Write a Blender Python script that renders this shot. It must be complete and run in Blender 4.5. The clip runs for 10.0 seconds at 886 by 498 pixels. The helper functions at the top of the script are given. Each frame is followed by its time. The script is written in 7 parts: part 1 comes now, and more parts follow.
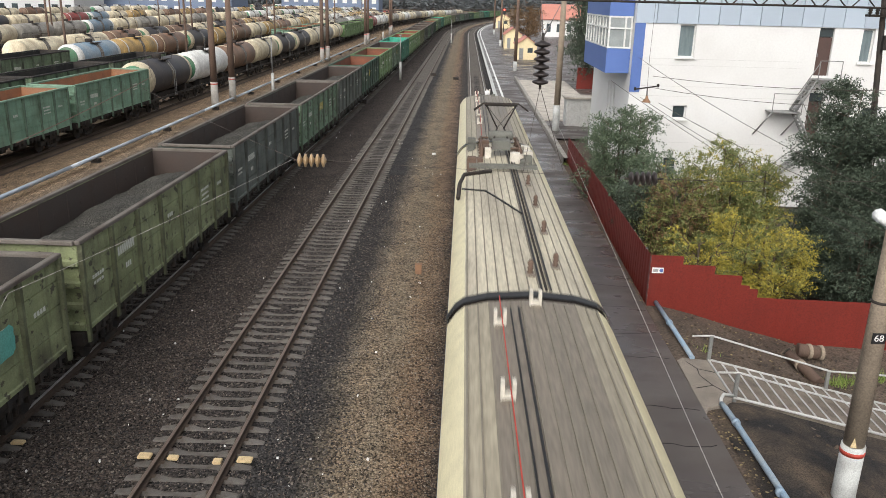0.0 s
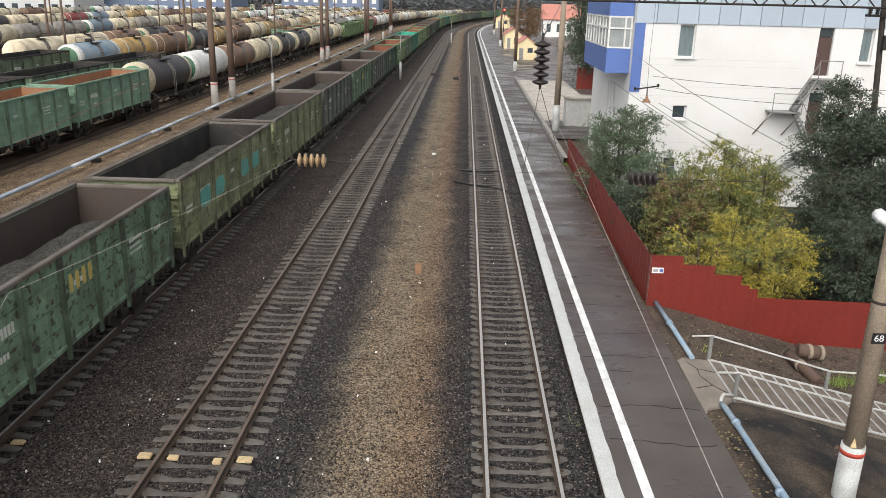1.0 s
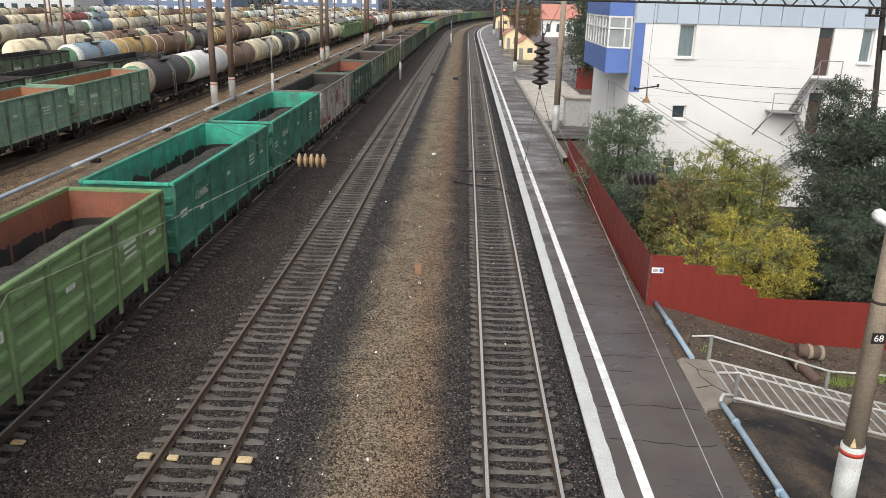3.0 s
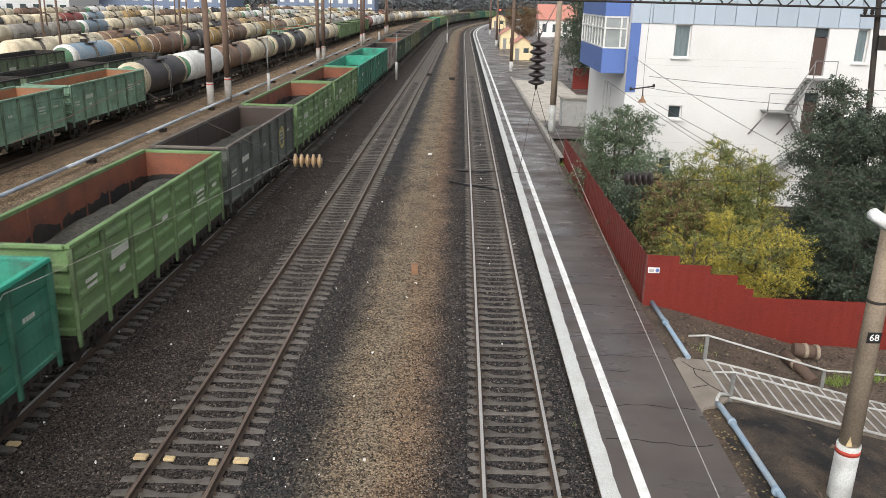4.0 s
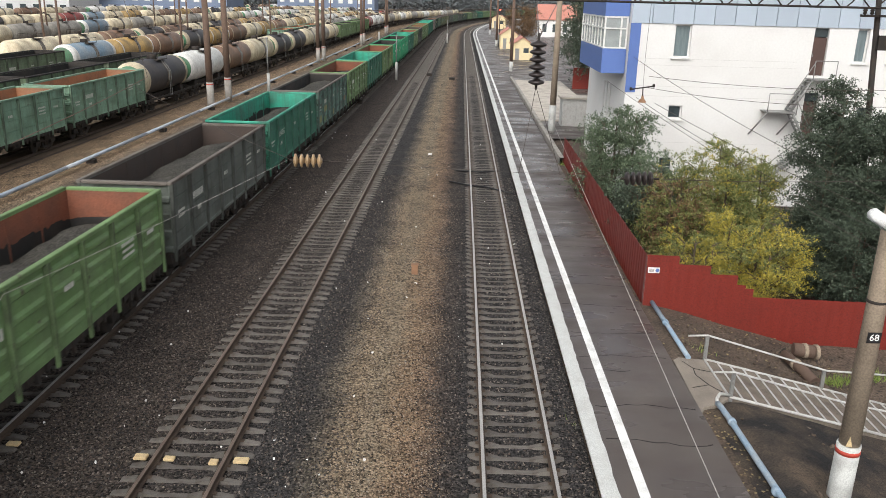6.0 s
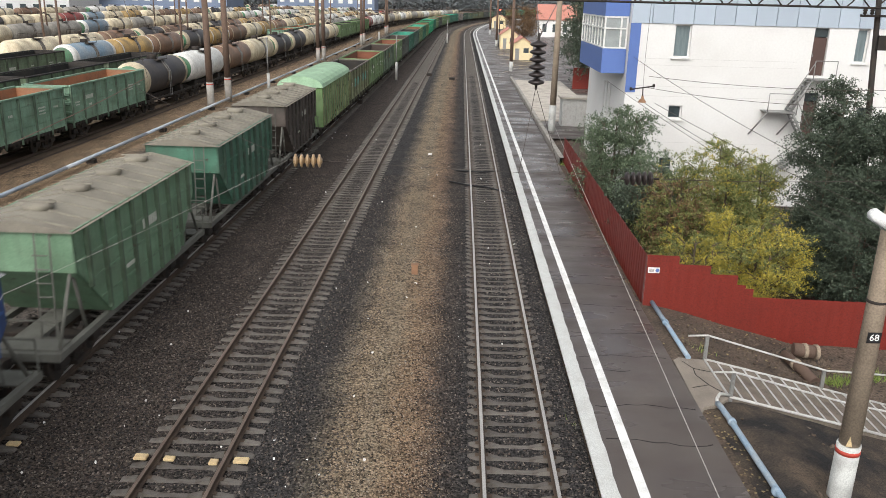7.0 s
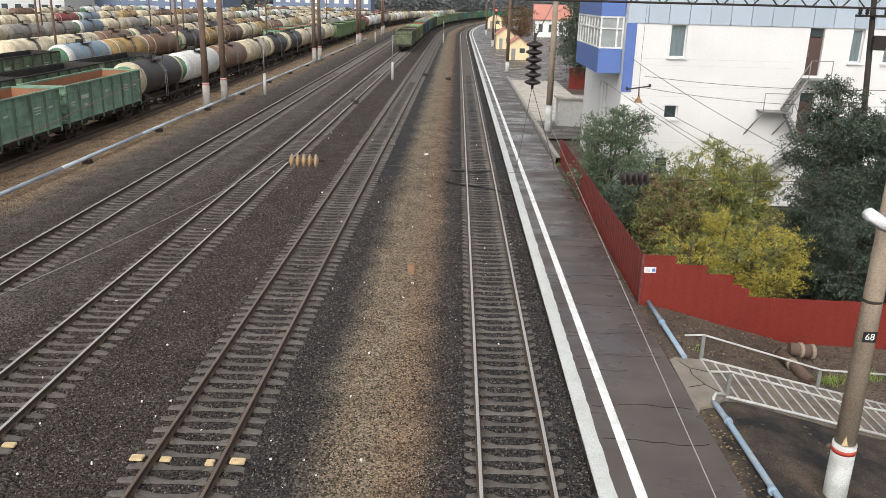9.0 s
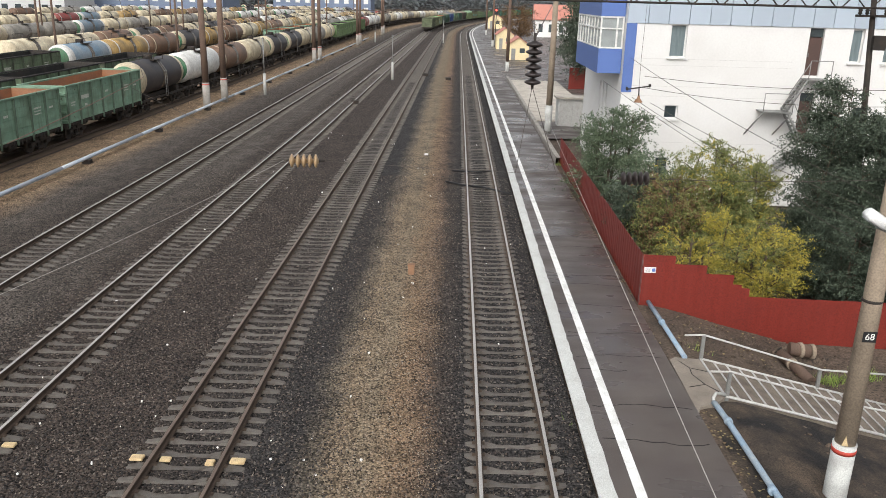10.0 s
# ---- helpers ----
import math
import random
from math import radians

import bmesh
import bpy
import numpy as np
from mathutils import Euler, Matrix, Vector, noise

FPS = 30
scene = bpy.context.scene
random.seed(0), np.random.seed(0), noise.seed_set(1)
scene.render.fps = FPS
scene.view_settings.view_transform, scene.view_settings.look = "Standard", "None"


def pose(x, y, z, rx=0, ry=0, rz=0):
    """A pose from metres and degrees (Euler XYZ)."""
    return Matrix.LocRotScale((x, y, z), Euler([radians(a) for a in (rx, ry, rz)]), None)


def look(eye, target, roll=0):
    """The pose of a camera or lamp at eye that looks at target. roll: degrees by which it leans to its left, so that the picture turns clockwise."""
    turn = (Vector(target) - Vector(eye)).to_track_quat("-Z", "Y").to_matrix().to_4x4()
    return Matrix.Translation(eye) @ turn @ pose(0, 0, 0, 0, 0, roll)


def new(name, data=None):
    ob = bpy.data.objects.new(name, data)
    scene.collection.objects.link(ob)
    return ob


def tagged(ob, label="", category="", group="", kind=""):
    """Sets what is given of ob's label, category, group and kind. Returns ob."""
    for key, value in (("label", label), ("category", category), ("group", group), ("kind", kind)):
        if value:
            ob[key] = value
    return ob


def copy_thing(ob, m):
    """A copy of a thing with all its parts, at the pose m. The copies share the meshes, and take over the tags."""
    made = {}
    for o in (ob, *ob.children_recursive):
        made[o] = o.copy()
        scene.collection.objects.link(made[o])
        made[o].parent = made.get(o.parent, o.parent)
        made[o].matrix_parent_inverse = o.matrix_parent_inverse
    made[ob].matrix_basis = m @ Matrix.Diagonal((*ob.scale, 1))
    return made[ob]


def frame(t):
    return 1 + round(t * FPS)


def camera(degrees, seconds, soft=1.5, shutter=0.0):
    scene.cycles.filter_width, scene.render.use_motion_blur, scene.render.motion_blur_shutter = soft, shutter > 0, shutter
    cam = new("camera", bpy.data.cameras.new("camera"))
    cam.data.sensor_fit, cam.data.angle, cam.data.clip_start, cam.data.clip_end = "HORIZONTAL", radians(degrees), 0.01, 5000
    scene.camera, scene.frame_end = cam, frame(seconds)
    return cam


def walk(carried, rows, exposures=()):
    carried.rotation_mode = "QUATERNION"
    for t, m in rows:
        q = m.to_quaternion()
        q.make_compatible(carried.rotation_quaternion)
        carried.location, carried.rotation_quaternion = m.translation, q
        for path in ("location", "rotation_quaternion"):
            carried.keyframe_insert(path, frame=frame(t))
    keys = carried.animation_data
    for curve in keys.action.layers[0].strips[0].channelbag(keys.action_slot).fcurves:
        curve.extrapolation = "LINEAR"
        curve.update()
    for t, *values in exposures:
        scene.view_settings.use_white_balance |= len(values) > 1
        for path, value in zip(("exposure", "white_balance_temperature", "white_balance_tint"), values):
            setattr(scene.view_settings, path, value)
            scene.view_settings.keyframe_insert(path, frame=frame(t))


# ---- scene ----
EYE = (0.0, 0.0, 10.213)


def aim(yaw, pitch, roll):
    y, p = radians(yaw), radians(pitch)
    d = Vector((math.sin(y) * math.cos(p), math.cos(y) * math.cos(p), -math.sin(p)))
    return look(EYE, Vector(EYE) + d, roll)


cam = camera(58.9, 10.0, 0.7, 0.04)
EARLY, MIDDLE, LATE = aim(-1.205, 17.80, 1.446), aim(-0.918, 17.78, 1.446), aim(-0.65, 17.768, 1.446)
walk(cam, [(0, EARLY), (2.9, EARLY), (3.7, MIDDLE), (8.7, MIDDLE), (8.85, LATE), (10, LATE)])

# ---- light: a thin overcast sky, a weak wide sun ----
SUN_UP, SUN_TURN = radians(42), radians(194)
world = bpy.data.worlds.new("sky")
scene.world = world
world.use_nodes = True
wn, wl = world.node_tree.nodes, world.node_tree.links
sky = wn.new("ShaderNodeTexSky")
sky.sky_type, sky.sun_disc, sky.sun_elevation, sky.sun_rotation = "NISHITA", False, SUN_UP, SUN_TURN
sky.dust_density, sky.air_density = 4.0, 1.0
grey = wn.new("ShaderNodeHueSaturation")
grey.inputs["Saturation"].default_value = 0.22
wl.new(sky.outputs[0], grey.inputs["Color"])
wl.new(grey.outputs[0], wn["Background"].inputs["Color"])
wn["Background"].inputs["Strength"].default_value = 0.18
sun_data = bpy.data.lights.new("sun", "SUN")
sun_data.energy, sun_data.angle, sun_data.color = 1.1, radians(60), (1.0, 0.97, 0.92)
sun = new("sun", sun_data)
sun.matrix_world = look((0, 0, 60), (-math.sin(SUN_TURN) * 40, -math.cos(SUN_TURN) * 40, 60 - 40 * math.tan(SUN_UP)))
scene.view_settings.exposure = 0.2


# ---- materials ----
def mat(name, colour, rough=0.8, metal=0.0, spots=None, amount=0.35, scale=3.0, fine=40.0, bump=0.15, vary=0.0, stretch=(1, 1, 1), spec=0.4, grain=0.2, chips=None, chip_at=0.6):
    """Base colour broken up by a coarse and a fine noise; spots: the colour of stains."""
    m = bpy.data.materials.new(name)
    m.use_nodes = True
    n, l = m.node_tree.nodes, m.node_tree.links
    b = n["Principled BSDF"]
    b.inputs["Roughness"].default_value, b.inputs["Metallic"].default_value = rough, metal
    b.inputs["Specular IOR Level"].default_value = spec
    co = n.new("ShaderNodeTexCoord")
    mp = n.new("ShaderNodeMapping")
    mp.inputs["Scale"].default_value = stretch
    l.new(co.outputs["Object"], mp.inputs["Vector"])
    big, small = n.new("ShaderNodeTexNoise"), n.new("ShaderNodeTexNoise")
    for t, s, d in ((big, scale, 5), (small, fine, 3)):
        t.inputs["Scale"].default_value, t.inputs["Detail"].default_value = s, d
        l.new(mp.outputs[0], t.inputs["Vector"])
    spots = spots or tuple(c * 0.55 for c in colour)
    ramp = n.new("ShaderNodeValToRGB")
    ramp.color_ramp.elements[0].position, ramp.color_ramp.elements[1].position = 0.42, 0.7
    l.new(big.outputs["Fac"], ramp.inputs["Fac"])
    k = n.new("ShaderNodeMath")
    k.operation = "MULTIPLY"
    k.inputs[1].default_value = amount
    l.new(ramp.outputs["Color"], k.inputs[0])
    mix = n.new("ShaderNodeMix")
    mix.data_type = "RGBA"
    mix.inputs[6].default_value, mix.inputs[7].default_value = (*colour, 1), (*spots, 1)
    l.new(k.outputs[0], mix.inputs[0])
    hs = n.new("ShaderNodeHueSaturation")
    vr = n.new("ShaderNodeMapRange")
    vr.inputs["From Min"].default_value, vr.inputs["From Max"].default_value = 0.3, 0.7
    vr.inputs["To Min"].default_value, vr.inputs["To Max"].default_value = 1 - grain, 1 + grain
    l.new(small.outputs["Fac"], vr.inputs["Value"])
    last = vr.outputs[0]
    if vary:
        oi = n.new("ShaderNodeObjectInfo")
        r2 = n.new("ShaderNodeMapRange")
        r2.inputs["To Min"].default_value, r2.inputs["To Max"].default_value = 1 - vary, 1 + vary
        l.new(oi.outputs["Random"], r2.inputs["Value"])
        mu = n.new("ShaderNodeMath")
        mu.operation = "MULTIPLY"
        l.new(last, mu.inputs[0])
        l.new(r2.outputs[0], mu.inputs[1])
        last = mu.outputs[0]
    l.new(last, hs.inputs["Value"])
    shown = mix.outputs[2]
    if chips:
        ct = n.new("ShaderNodeTexNoise")
        ct.inputs["Scale"].default_value, ct.inputs["Detail"].default_value, ct.inputs["Roughness"].default_value = scale * 2.3, 8, 0.65
        l.new(mp.outputs[0], ct.inputs["Vector"])
        cr = n.new("ShaderNodeMapRange")
        cr.inputs["From Min"].default_value, cr.inputs["From Max"].default_value = chip_at, chip_at + 0.03
        l.new(ct.outputs["Fac"], cr.inputs["Value"])
        cm = n.new("ShaderNodeMix")
        cm.data_type = "RGBA"
        cm.inputs[7].default_value = (*chips, 1)
        l.new(cr.outputs[0], cm.inputs[0])
        l.new(shown, cm.inputs[6])
        shown = cm.outputs[2]
    l.new(shown, hs.inputs["Color"])
    l.new(hs.outputs[0], b.inputs["Base Color"])
    if bump:
        bp = n.new("ShaderNodeBump")
        bp.inputs["Strength"].default_value, bp.inputs["Distance"].default_value = bump, 0.02
        l.new(small.outputs["Fac"], bp.inputs["Height"])
        l.new(bp.outputs[0], b.inputs["Normal"])
    return m


def stones(name, zones, cell=16.0, soft=0.5, dark=0.6, patch=None):
    """Crushed stone: every stone its own shade. zones: (across in metres, colour), blended with an uneven edge; UV.x is metres across."""
    m = bpy.data.materials.new(name)
    m.use_nodes = True
    n, l = m.node_tree.nodes, m.node_tree.links
    b = n["Principled BSDF"]
    b.inputs["Roughness"].default_value = 0.9
    b.inputs["Specular IOR Level"].default_value = 0.25
    co, uv = n.new("ShaderNodeTexCoord"), n.new("ShaderNodeUVMap")
    sx = n.new("ShaderNodeSeparateXYZ")
    l.new(uv.outputs[0], sx.inputs[0])
    wob = n.new("ShaderNodeTexNoise")
    wob.inputs["Scale"].default_value, wob.inputs["Detail"].default_value, wob.inputs["Roughness"].default_value = 0.5, 10, 0.72
    l.new(co.outputs["Object"], wob.inputs["Vector"])
    w1 = n.new("ShaderNodeMath")
    w1.operation = "MULTIPLY_ADD"
    w1.inputs[1].default_value, w1.inputs[2].default_value = soft * 2, -soft
    l.new(wob.outputs["Fac"], w1.inputs[0])
    w2 = n.new("ShaderNodeMath")
    l.new(sx.outputs["X"], w2.inputs[0])
    l.new(w1.outputs[0], w2.inputs[1])
    lo, hi = zones[0][0], zones[-1][0]
    rg = n.new("ShaderNodeMapRange")
    rg.inputs["From Min"].default_value, rg.inputs["From Max"].default_value = lo, hi
    l.new(w2.outputs[0], rg.inputs["Value"])
    ramp = n.new("ShaderNodeValToRGB")
    e = ramp.color_ramp.elements
    e[0].position, e[0].color = 0, (*zones[0][1], 1)
    e[1].position, e[1].color = 1, (*zones[-1][1], 1)
    for x, c in zones[1:-1]:
        q = e.new((x - lo) / (hi - lo))
        q.color = (*c, 1)
    l.new(rg.outputs[0], ramp.inputs["Fac"])
    vo = n.new("ShaderNodeTexVoronoi")
    vo.inputs["Scale"].default_value = cell
    l.new(co.outputs["Object"], vo.inputs["Vector"])
    sp = n.new("ShaderNodeSeparateColor")
    l.new(vo.outputs["Color"], sp.inputs[0])
    shade = n.new("ShaderNodeMapRange")
    shade.inputs["To Min"].default_value, shade.inputs["To Max"].default_value = 1 - dark, 1 + dark
    l.new(sp.outputs["Red"], shade.inputs["Value"])
    ptc = n.new("ShaderNodeTexNoise")
    ptc.inputs["Scale"].default_value, ptc.inputs["Detail"].default_value = 0.8, 4
    l.new(co.outputs["Object"], ptc.inputs["Vector"])
    pr = n.new("ShaderNodeMapRange")
    pr.inputs["From Min"].default_value, pr.inputs["From Max"].default_value = 0.3, 0.7
    pr.inputs["To Min"].default_value, pr.inputs["To Max"].default_value = 0.72, 1.25
    l.new(ptc.outputs["Fac"], pr.inputs["Value"])
    mu = n.new("ShaderNodeMath")
    mu.operation = "MULTIPLY"
    l.new(shade.outputs[0], mu.inputs[0])
    l.new(pr.outputs[0], mu.inputs[1])
    # Shade in the gaps is painted: each stone's colour darkens towards its rim.
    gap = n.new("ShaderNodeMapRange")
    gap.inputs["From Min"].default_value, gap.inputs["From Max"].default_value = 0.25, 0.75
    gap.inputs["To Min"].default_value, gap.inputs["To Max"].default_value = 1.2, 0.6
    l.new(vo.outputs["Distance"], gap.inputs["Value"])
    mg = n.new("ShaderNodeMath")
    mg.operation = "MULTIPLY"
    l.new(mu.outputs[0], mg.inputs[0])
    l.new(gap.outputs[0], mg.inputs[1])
    hs = n.new("ShaderNodeHueSaturation")
    l.new(mg.outputs[0], hs.inputs["Value"])
    l.new(ramp.outputs[0], hs.inputs["Color"])
    l.new(hs.outputs[0], b.inputs["Base Color"])
    bp = n.new("ShaderNodeBump")
    bp.inputs["Strength"].default_value, bp.inputs["Distance"].default_value = 0.9, 0.05
    bp.invert = True
    l.new(vo.outputs["Distance"], bp.inputs["Height"])
    l.new(bp.outputs[0], b.inputs["Normal"])
    return m


DARK, TAN, EARTH, GREYB = (0.038, 0.035, 0.034), (0.215, 0.165, 0.112), (0.25, 0.175, 0.11), (0.095, 0.082, 0.07)
BROWNB = (0.056, 0.044, 0.037)
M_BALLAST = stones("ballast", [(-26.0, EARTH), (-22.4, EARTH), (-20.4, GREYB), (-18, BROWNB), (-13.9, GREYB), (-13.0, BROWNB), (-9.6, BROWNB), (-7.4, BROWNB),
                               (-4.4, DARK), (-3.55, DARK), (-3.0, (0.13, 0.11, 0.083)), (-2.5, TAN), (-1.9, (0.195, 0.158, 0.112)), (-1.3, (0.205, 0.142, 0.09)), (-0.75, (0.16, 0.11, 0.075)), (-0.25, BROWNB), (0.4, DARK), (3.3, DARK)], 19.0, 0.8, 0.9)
M_YARD = mat("yard_dirt", (0.19, 0.135, 0.09), 0.95, spots=(0.05, 0.042, 0.036), amount=0.75, scale=0.3, fine=12, bump=0.4)
M_GROUND = mat("bare_ground", (0.1, 0.074, 0.055), 0.95, spots=(0.045, 0.034, 0.027), amount=0.9, scale=0.9, fine=14, bump=1.0, grain=0.55, chips=(0.03, 0.025, 0.02), chip_at=0.62)
M_COALDIRT = mat("coal_black_soil", (0.016, 0.015, 0.015), 0.95, spots=(0.11, 0.08, 0.055), amount=0.85, scale=0.8, fine=26, bump=0.9, grain=0.6, chips=(0.14, 0.11, 0.085), chip_at=0.66)
M_SLEEPER = mat("weathered_concrete", (0.128, 0.117, 0.104), 0.9, spots=(0.075, 0.06, 0.05), amount=0.8, scale=4, fine=60, vary=0.22)
M_RAILTOP = mat("worn_rail_steel", (0.46, 0.44, 0.42), 0.4, 0.35, amount=0.2, scale=1)
M_RAIL = mat("rusty_rail", (0.085, 0.06, 0.043), 0.8, 0.2, spots=(0.05, 0.035, 0.03), amount=0.6, scale=2)
M_RUSTTOP = mat("dull_rail_top", (0.20, 0.15, 0.12), 0.5, 0.5, amount=0.3, scale=2)
M_ASPHALT = mat("damp_asphalt", (0.078, 0.064, 0.058), 0.36, spots=(0.118, 0.10, 0.088), amount=0.8, scale=0.55, fine=60, bump=0.15, grain=0.28, stretch=(1, 0.7, 1))


def damp(m, low, high, stretch):
    """Uneven dampness: patches that shine and patches that have dried."""
    n, l = m.node_tree.nodes, m.node_tree.links
    co, mp, t, r = n.new("ShaderNodeTexCoord"), n.new("ShaderNodeMapping"), n.new("ShaderNodeTexNoise"), n.new("ShaderNodeMapRange")
    mp.inputs["Scale"].default_value = stretch
    t.inputs["Scale"].default_value, t.inputs["Detail"].default_value = 0.9, 6
    r.inputs["From Min"].default_value, r.inputs["From Max"].default_value, r.inputs["To Min"].default_value, r.inputs["To Max"].default_value = 0.36, 0.62, low, high
    l.new(co.outputs["Object"], mp.inputs["Vector"])
    l.new(mp.outputs[0], t.inputs["Vector"])
    l.new(t.outputs["Fac"], r.inputs["Value"])
    l.new(r.outputs[0], n["Principled BSDF"].inputs["Roughness"])


damp(M_ASPHALT, 0.2, 0.62, (0.35, 0.8, 1))
M_CRACK = mat("crack", (0.018, 0.016, 0.015), 0.95, bump=0)
M_WHITE = mat("white_line_paint", (0.8, 0.8, 0.78), 0.6, spots=(0.42, 0.41, 0.39), amount=0.5, scale=2.5, fine=50)
M_EDGE = mat("worn_white_concrete", (0.50, 0.51, 0.49), 0.75, spots=(0.22, 0.21, 0.2), amount=0.7, scale=1.4, fine=40)
M_PEDGE = mat("white_painted_edge", (0.55, 0.56, 0.54), 0.7, spots=(0.42, 0.41, 0.39), amount=0.5, scale=1.6, fine=40)
M_CONC = mat("concrete", (0.34, 0.32, 0.29), 0.9, spots=(0.18, 0.16, 0.14), amount=0.6, scale=1.5, fine=30)
M_SLAB = mat("pale_paving", (0.50, 0.46, 0.40), 0.85, spots=(0.25, 0.22, 0.19), amount=0.6, scale=0.8, fine=30)
M_RED = mat("dark_red_sheet", (0.165, 0.02, 0.013), 0.5, spots=(0.13, 0.017, 0.012), amount=0.5, scale=1.0, fine=20, bump=0.03)
M_STEEL = mat("grey_steel", (0.28, 0.28, 0.27), 0.55, 0.5, amount=0.4, scale=3)
M_DARK = mat("dark_dirty_steel", (0.035, 0.031, 0.028), 0.8, 0.3, spots=(0.075, 0.05, 0.035), amount=0.5, scale=3)
M_WIRE = mat("dull_wire", (0.09, 0.075, 0.065), 0.6, 0.5, bump=0)
M_PALEWIRE = mat("pale_cable", (0.45, 0.43, 0.40), 0.6, 0.2, bump=0)
M_RAILWHITE = mat("grey_white_rail_paint", (0.47, 0.47, 0.45), 0.5, spots=(0.3, 0.27, 0.24), amount=0.4, scale=5)
M_BLUEPIPE = mat("faded_blue_pipe", (0.24, 0.33, 0.42), 0.6, spots=(0.36, 0.38, 0.38), amount=0.7, scale=2.5)
M_GREYPIPE = mat("silver_pipe", (0.48, 0.52, 0.56), 0.5, 0.1, spots=(0.22, 0.3, 0.4), amount=0.7, scale=0.6)
M_POLE = mat("tan_concrete_pole", (0.30, 0.24, 0.18), 0.9, spots=(0.2, 0.16, 0.12), amount=0.6, scale=1.5, fine=25)
M_RUSTPOLE = mat("rust_brown_pole", (0.13, 0.085, 0.062), 0.85, spots=(0.08, 0.055, 0.045), amount=0.6, scale=1.5)
M_WHITEWALL = mat("white_painted_wall", (0.70, 0.695, 0.68), 0.85, spots=(0.6, 0.585, 0.56), amount=0.5, scale=0.35, fine=9, bump=0.0, grain=0.03)
M_PALEBLUE = mat("pale_blue_panel", (0.38, 0.44, 0.51), 0.6, spots=(0.34, 0.4, 0.46), amount=0.4, scale=0.8, bump=0.03, vary=0.06)
M_BLUE = mat("blue_cladding", (0.10, 0.17, 0.42), 0.5, spots=(0.08, 0.14, 0.36), amount=0.4, scale=1, bump=0.03)
M_GLASS = mat("dark_window_glass", (0.05, 0.065, 0.07), 0.08, 0.0, amount=0.2, scale=1, bump=0, spec=0.9)
M_CURTAIN = mat("curtained_window", (0.17, 0.215, 0.225), 0.1, amount=0.5, scale=3, bump=0, spec=0.8, stretch=(4, 4, 0.3))
M_LOGGIA = mat("curtained_glass", (0.33, 0.36, 0.36), 0.15, amount=0.5, scale=1.2, bump=0, spec=0.8)
M_FRAME = mat("white_window_frame", (0.7, 0.7, 0.68), 0.5, amount=0.2)
M_BROWNDOOR = mat("brown_door", (0.085, 0.05, 0.042), 0.55, spots=(0.06, 0.04, 0.035), amount=0.4)
# Distance haze is mixed into this yellow as a paler cream.
M_YELLOW = mat("haze_paled_yellow_wall", (0.72, 0.60, 0.37), 0.85, spots=(0.6, 0.5, 0.3), amount=0.4, scale=0.5)
# Roof red is paled in the colour itself, standing in for haze.
M_ROOFRED = mat("haze_paled_red_roof", (0.50, 0.215, 0.165), 0.7, spots=(0.42, 0.2, 0.16), amount=0.5, scale=0.6)
M_LANDING = mat("cracked_landing_concrete", (0.25, 0.215, 0.178), 0.9, spots=(0.17, 0.145, 0.12), amount=0.8, scale=1.6, fine=35, grain=0.3)
M_STEP = mat("trodden_concrete", (0.19, 0.158, 0.127), 0.9, spots=(0.10, 0.08, 0.065), amount=0.8, scale=2.0, fine=30)
M_DUSTY = mat("dusty_grey_steel", (0.15, 0.15, 0.13), 0.8, 0.1, spots=(0.08, 0.075, 0.065), amount=0.6, scale=2)
M_GRIME = mat("grey_brown_roof_paint", (0.205, 0.175, 0.14), 0.5, 0.1, spots=(0.17, 0.15, 0.12), amount=0.8, scale=0.9, fine=14, stretch=(1.3, 0.16, 1), bump=0.05)
M_JOINT = mat("wall_joint", (0.6, 0.59, 0.57), 0.9, bump=0)
M_ROOFGREY = mat("grey_roof", (0.22, 0.20, 0.19), 0.8, amount=0.4)
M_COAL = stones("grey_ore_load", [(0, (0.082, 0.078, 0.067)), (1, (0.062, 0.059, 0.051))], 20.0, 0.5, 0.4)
M_BARK = mat("bark", (0.10, 0.075, 0.055), 0.95, amount=0.5, scale=4)
M_CERAMIC = mat("tan_porcelain", (0.33, 0.23, 0.13), 0.3, amount=0.3)
M_BROWNCER = mat("brown_glazed_porcelain", (0.028, 0.022, 0.021), 0.4, amount=0.3)
M_LAMP = mat("white_lamp_housing", (0.72, 0.73, 0.72), 0.4, amount=0.2)
M_BANDRED = mat("red_band_paint", (0.45, 0.06, 0.04), 0.6, amount=0.3)
M_BLACK = mat("black_paint", (0.015, 0.015, 0.016), 0.5, bump=0)
M_REDLIGHT = mat("lit_red_lens", (0.6, 0.05, 0.03), 0.4, bump=0)
M_REDLIGHT.node_tree.nodes["Principled BSDF"].inputs["Emission Color"].default_value = (1.0, 0.08, 0.05, 1)
M_REDLIGHT.node_tree.nodes["Principled BSDF"].inputs["Emission Strength"].default_value = 4.0
M_ORANGE = mat("orange_brown_box", (0.30, 0.165, 0.095), 0.7, amount=0.4)
M_CARD = mat("pale_board", (0.62, 0.48, 0.27), 0.8, spots=(0.4, 0.3, 0.18), amount=0.6, scale=8)
M_CREAMROOF = mat("grimy_cream_roof", (0.50, 0.455, 0.345), 0.5, 0.0, spots=(0.27, 0.235, 0.185), amount=0.9, scale=0.9, fine=14, stretch=(1.3, 0.16, 1), bump=0.05)
M_CREAMSIDE = mat("cream_side_paint", (0.66, 0.60, 0.40), 0.4, amount=0.3)
M_TRAINBLUE = mat("blue_grey_side", (0.2, 0.28, 0.4), 0.4, amount=0.3)


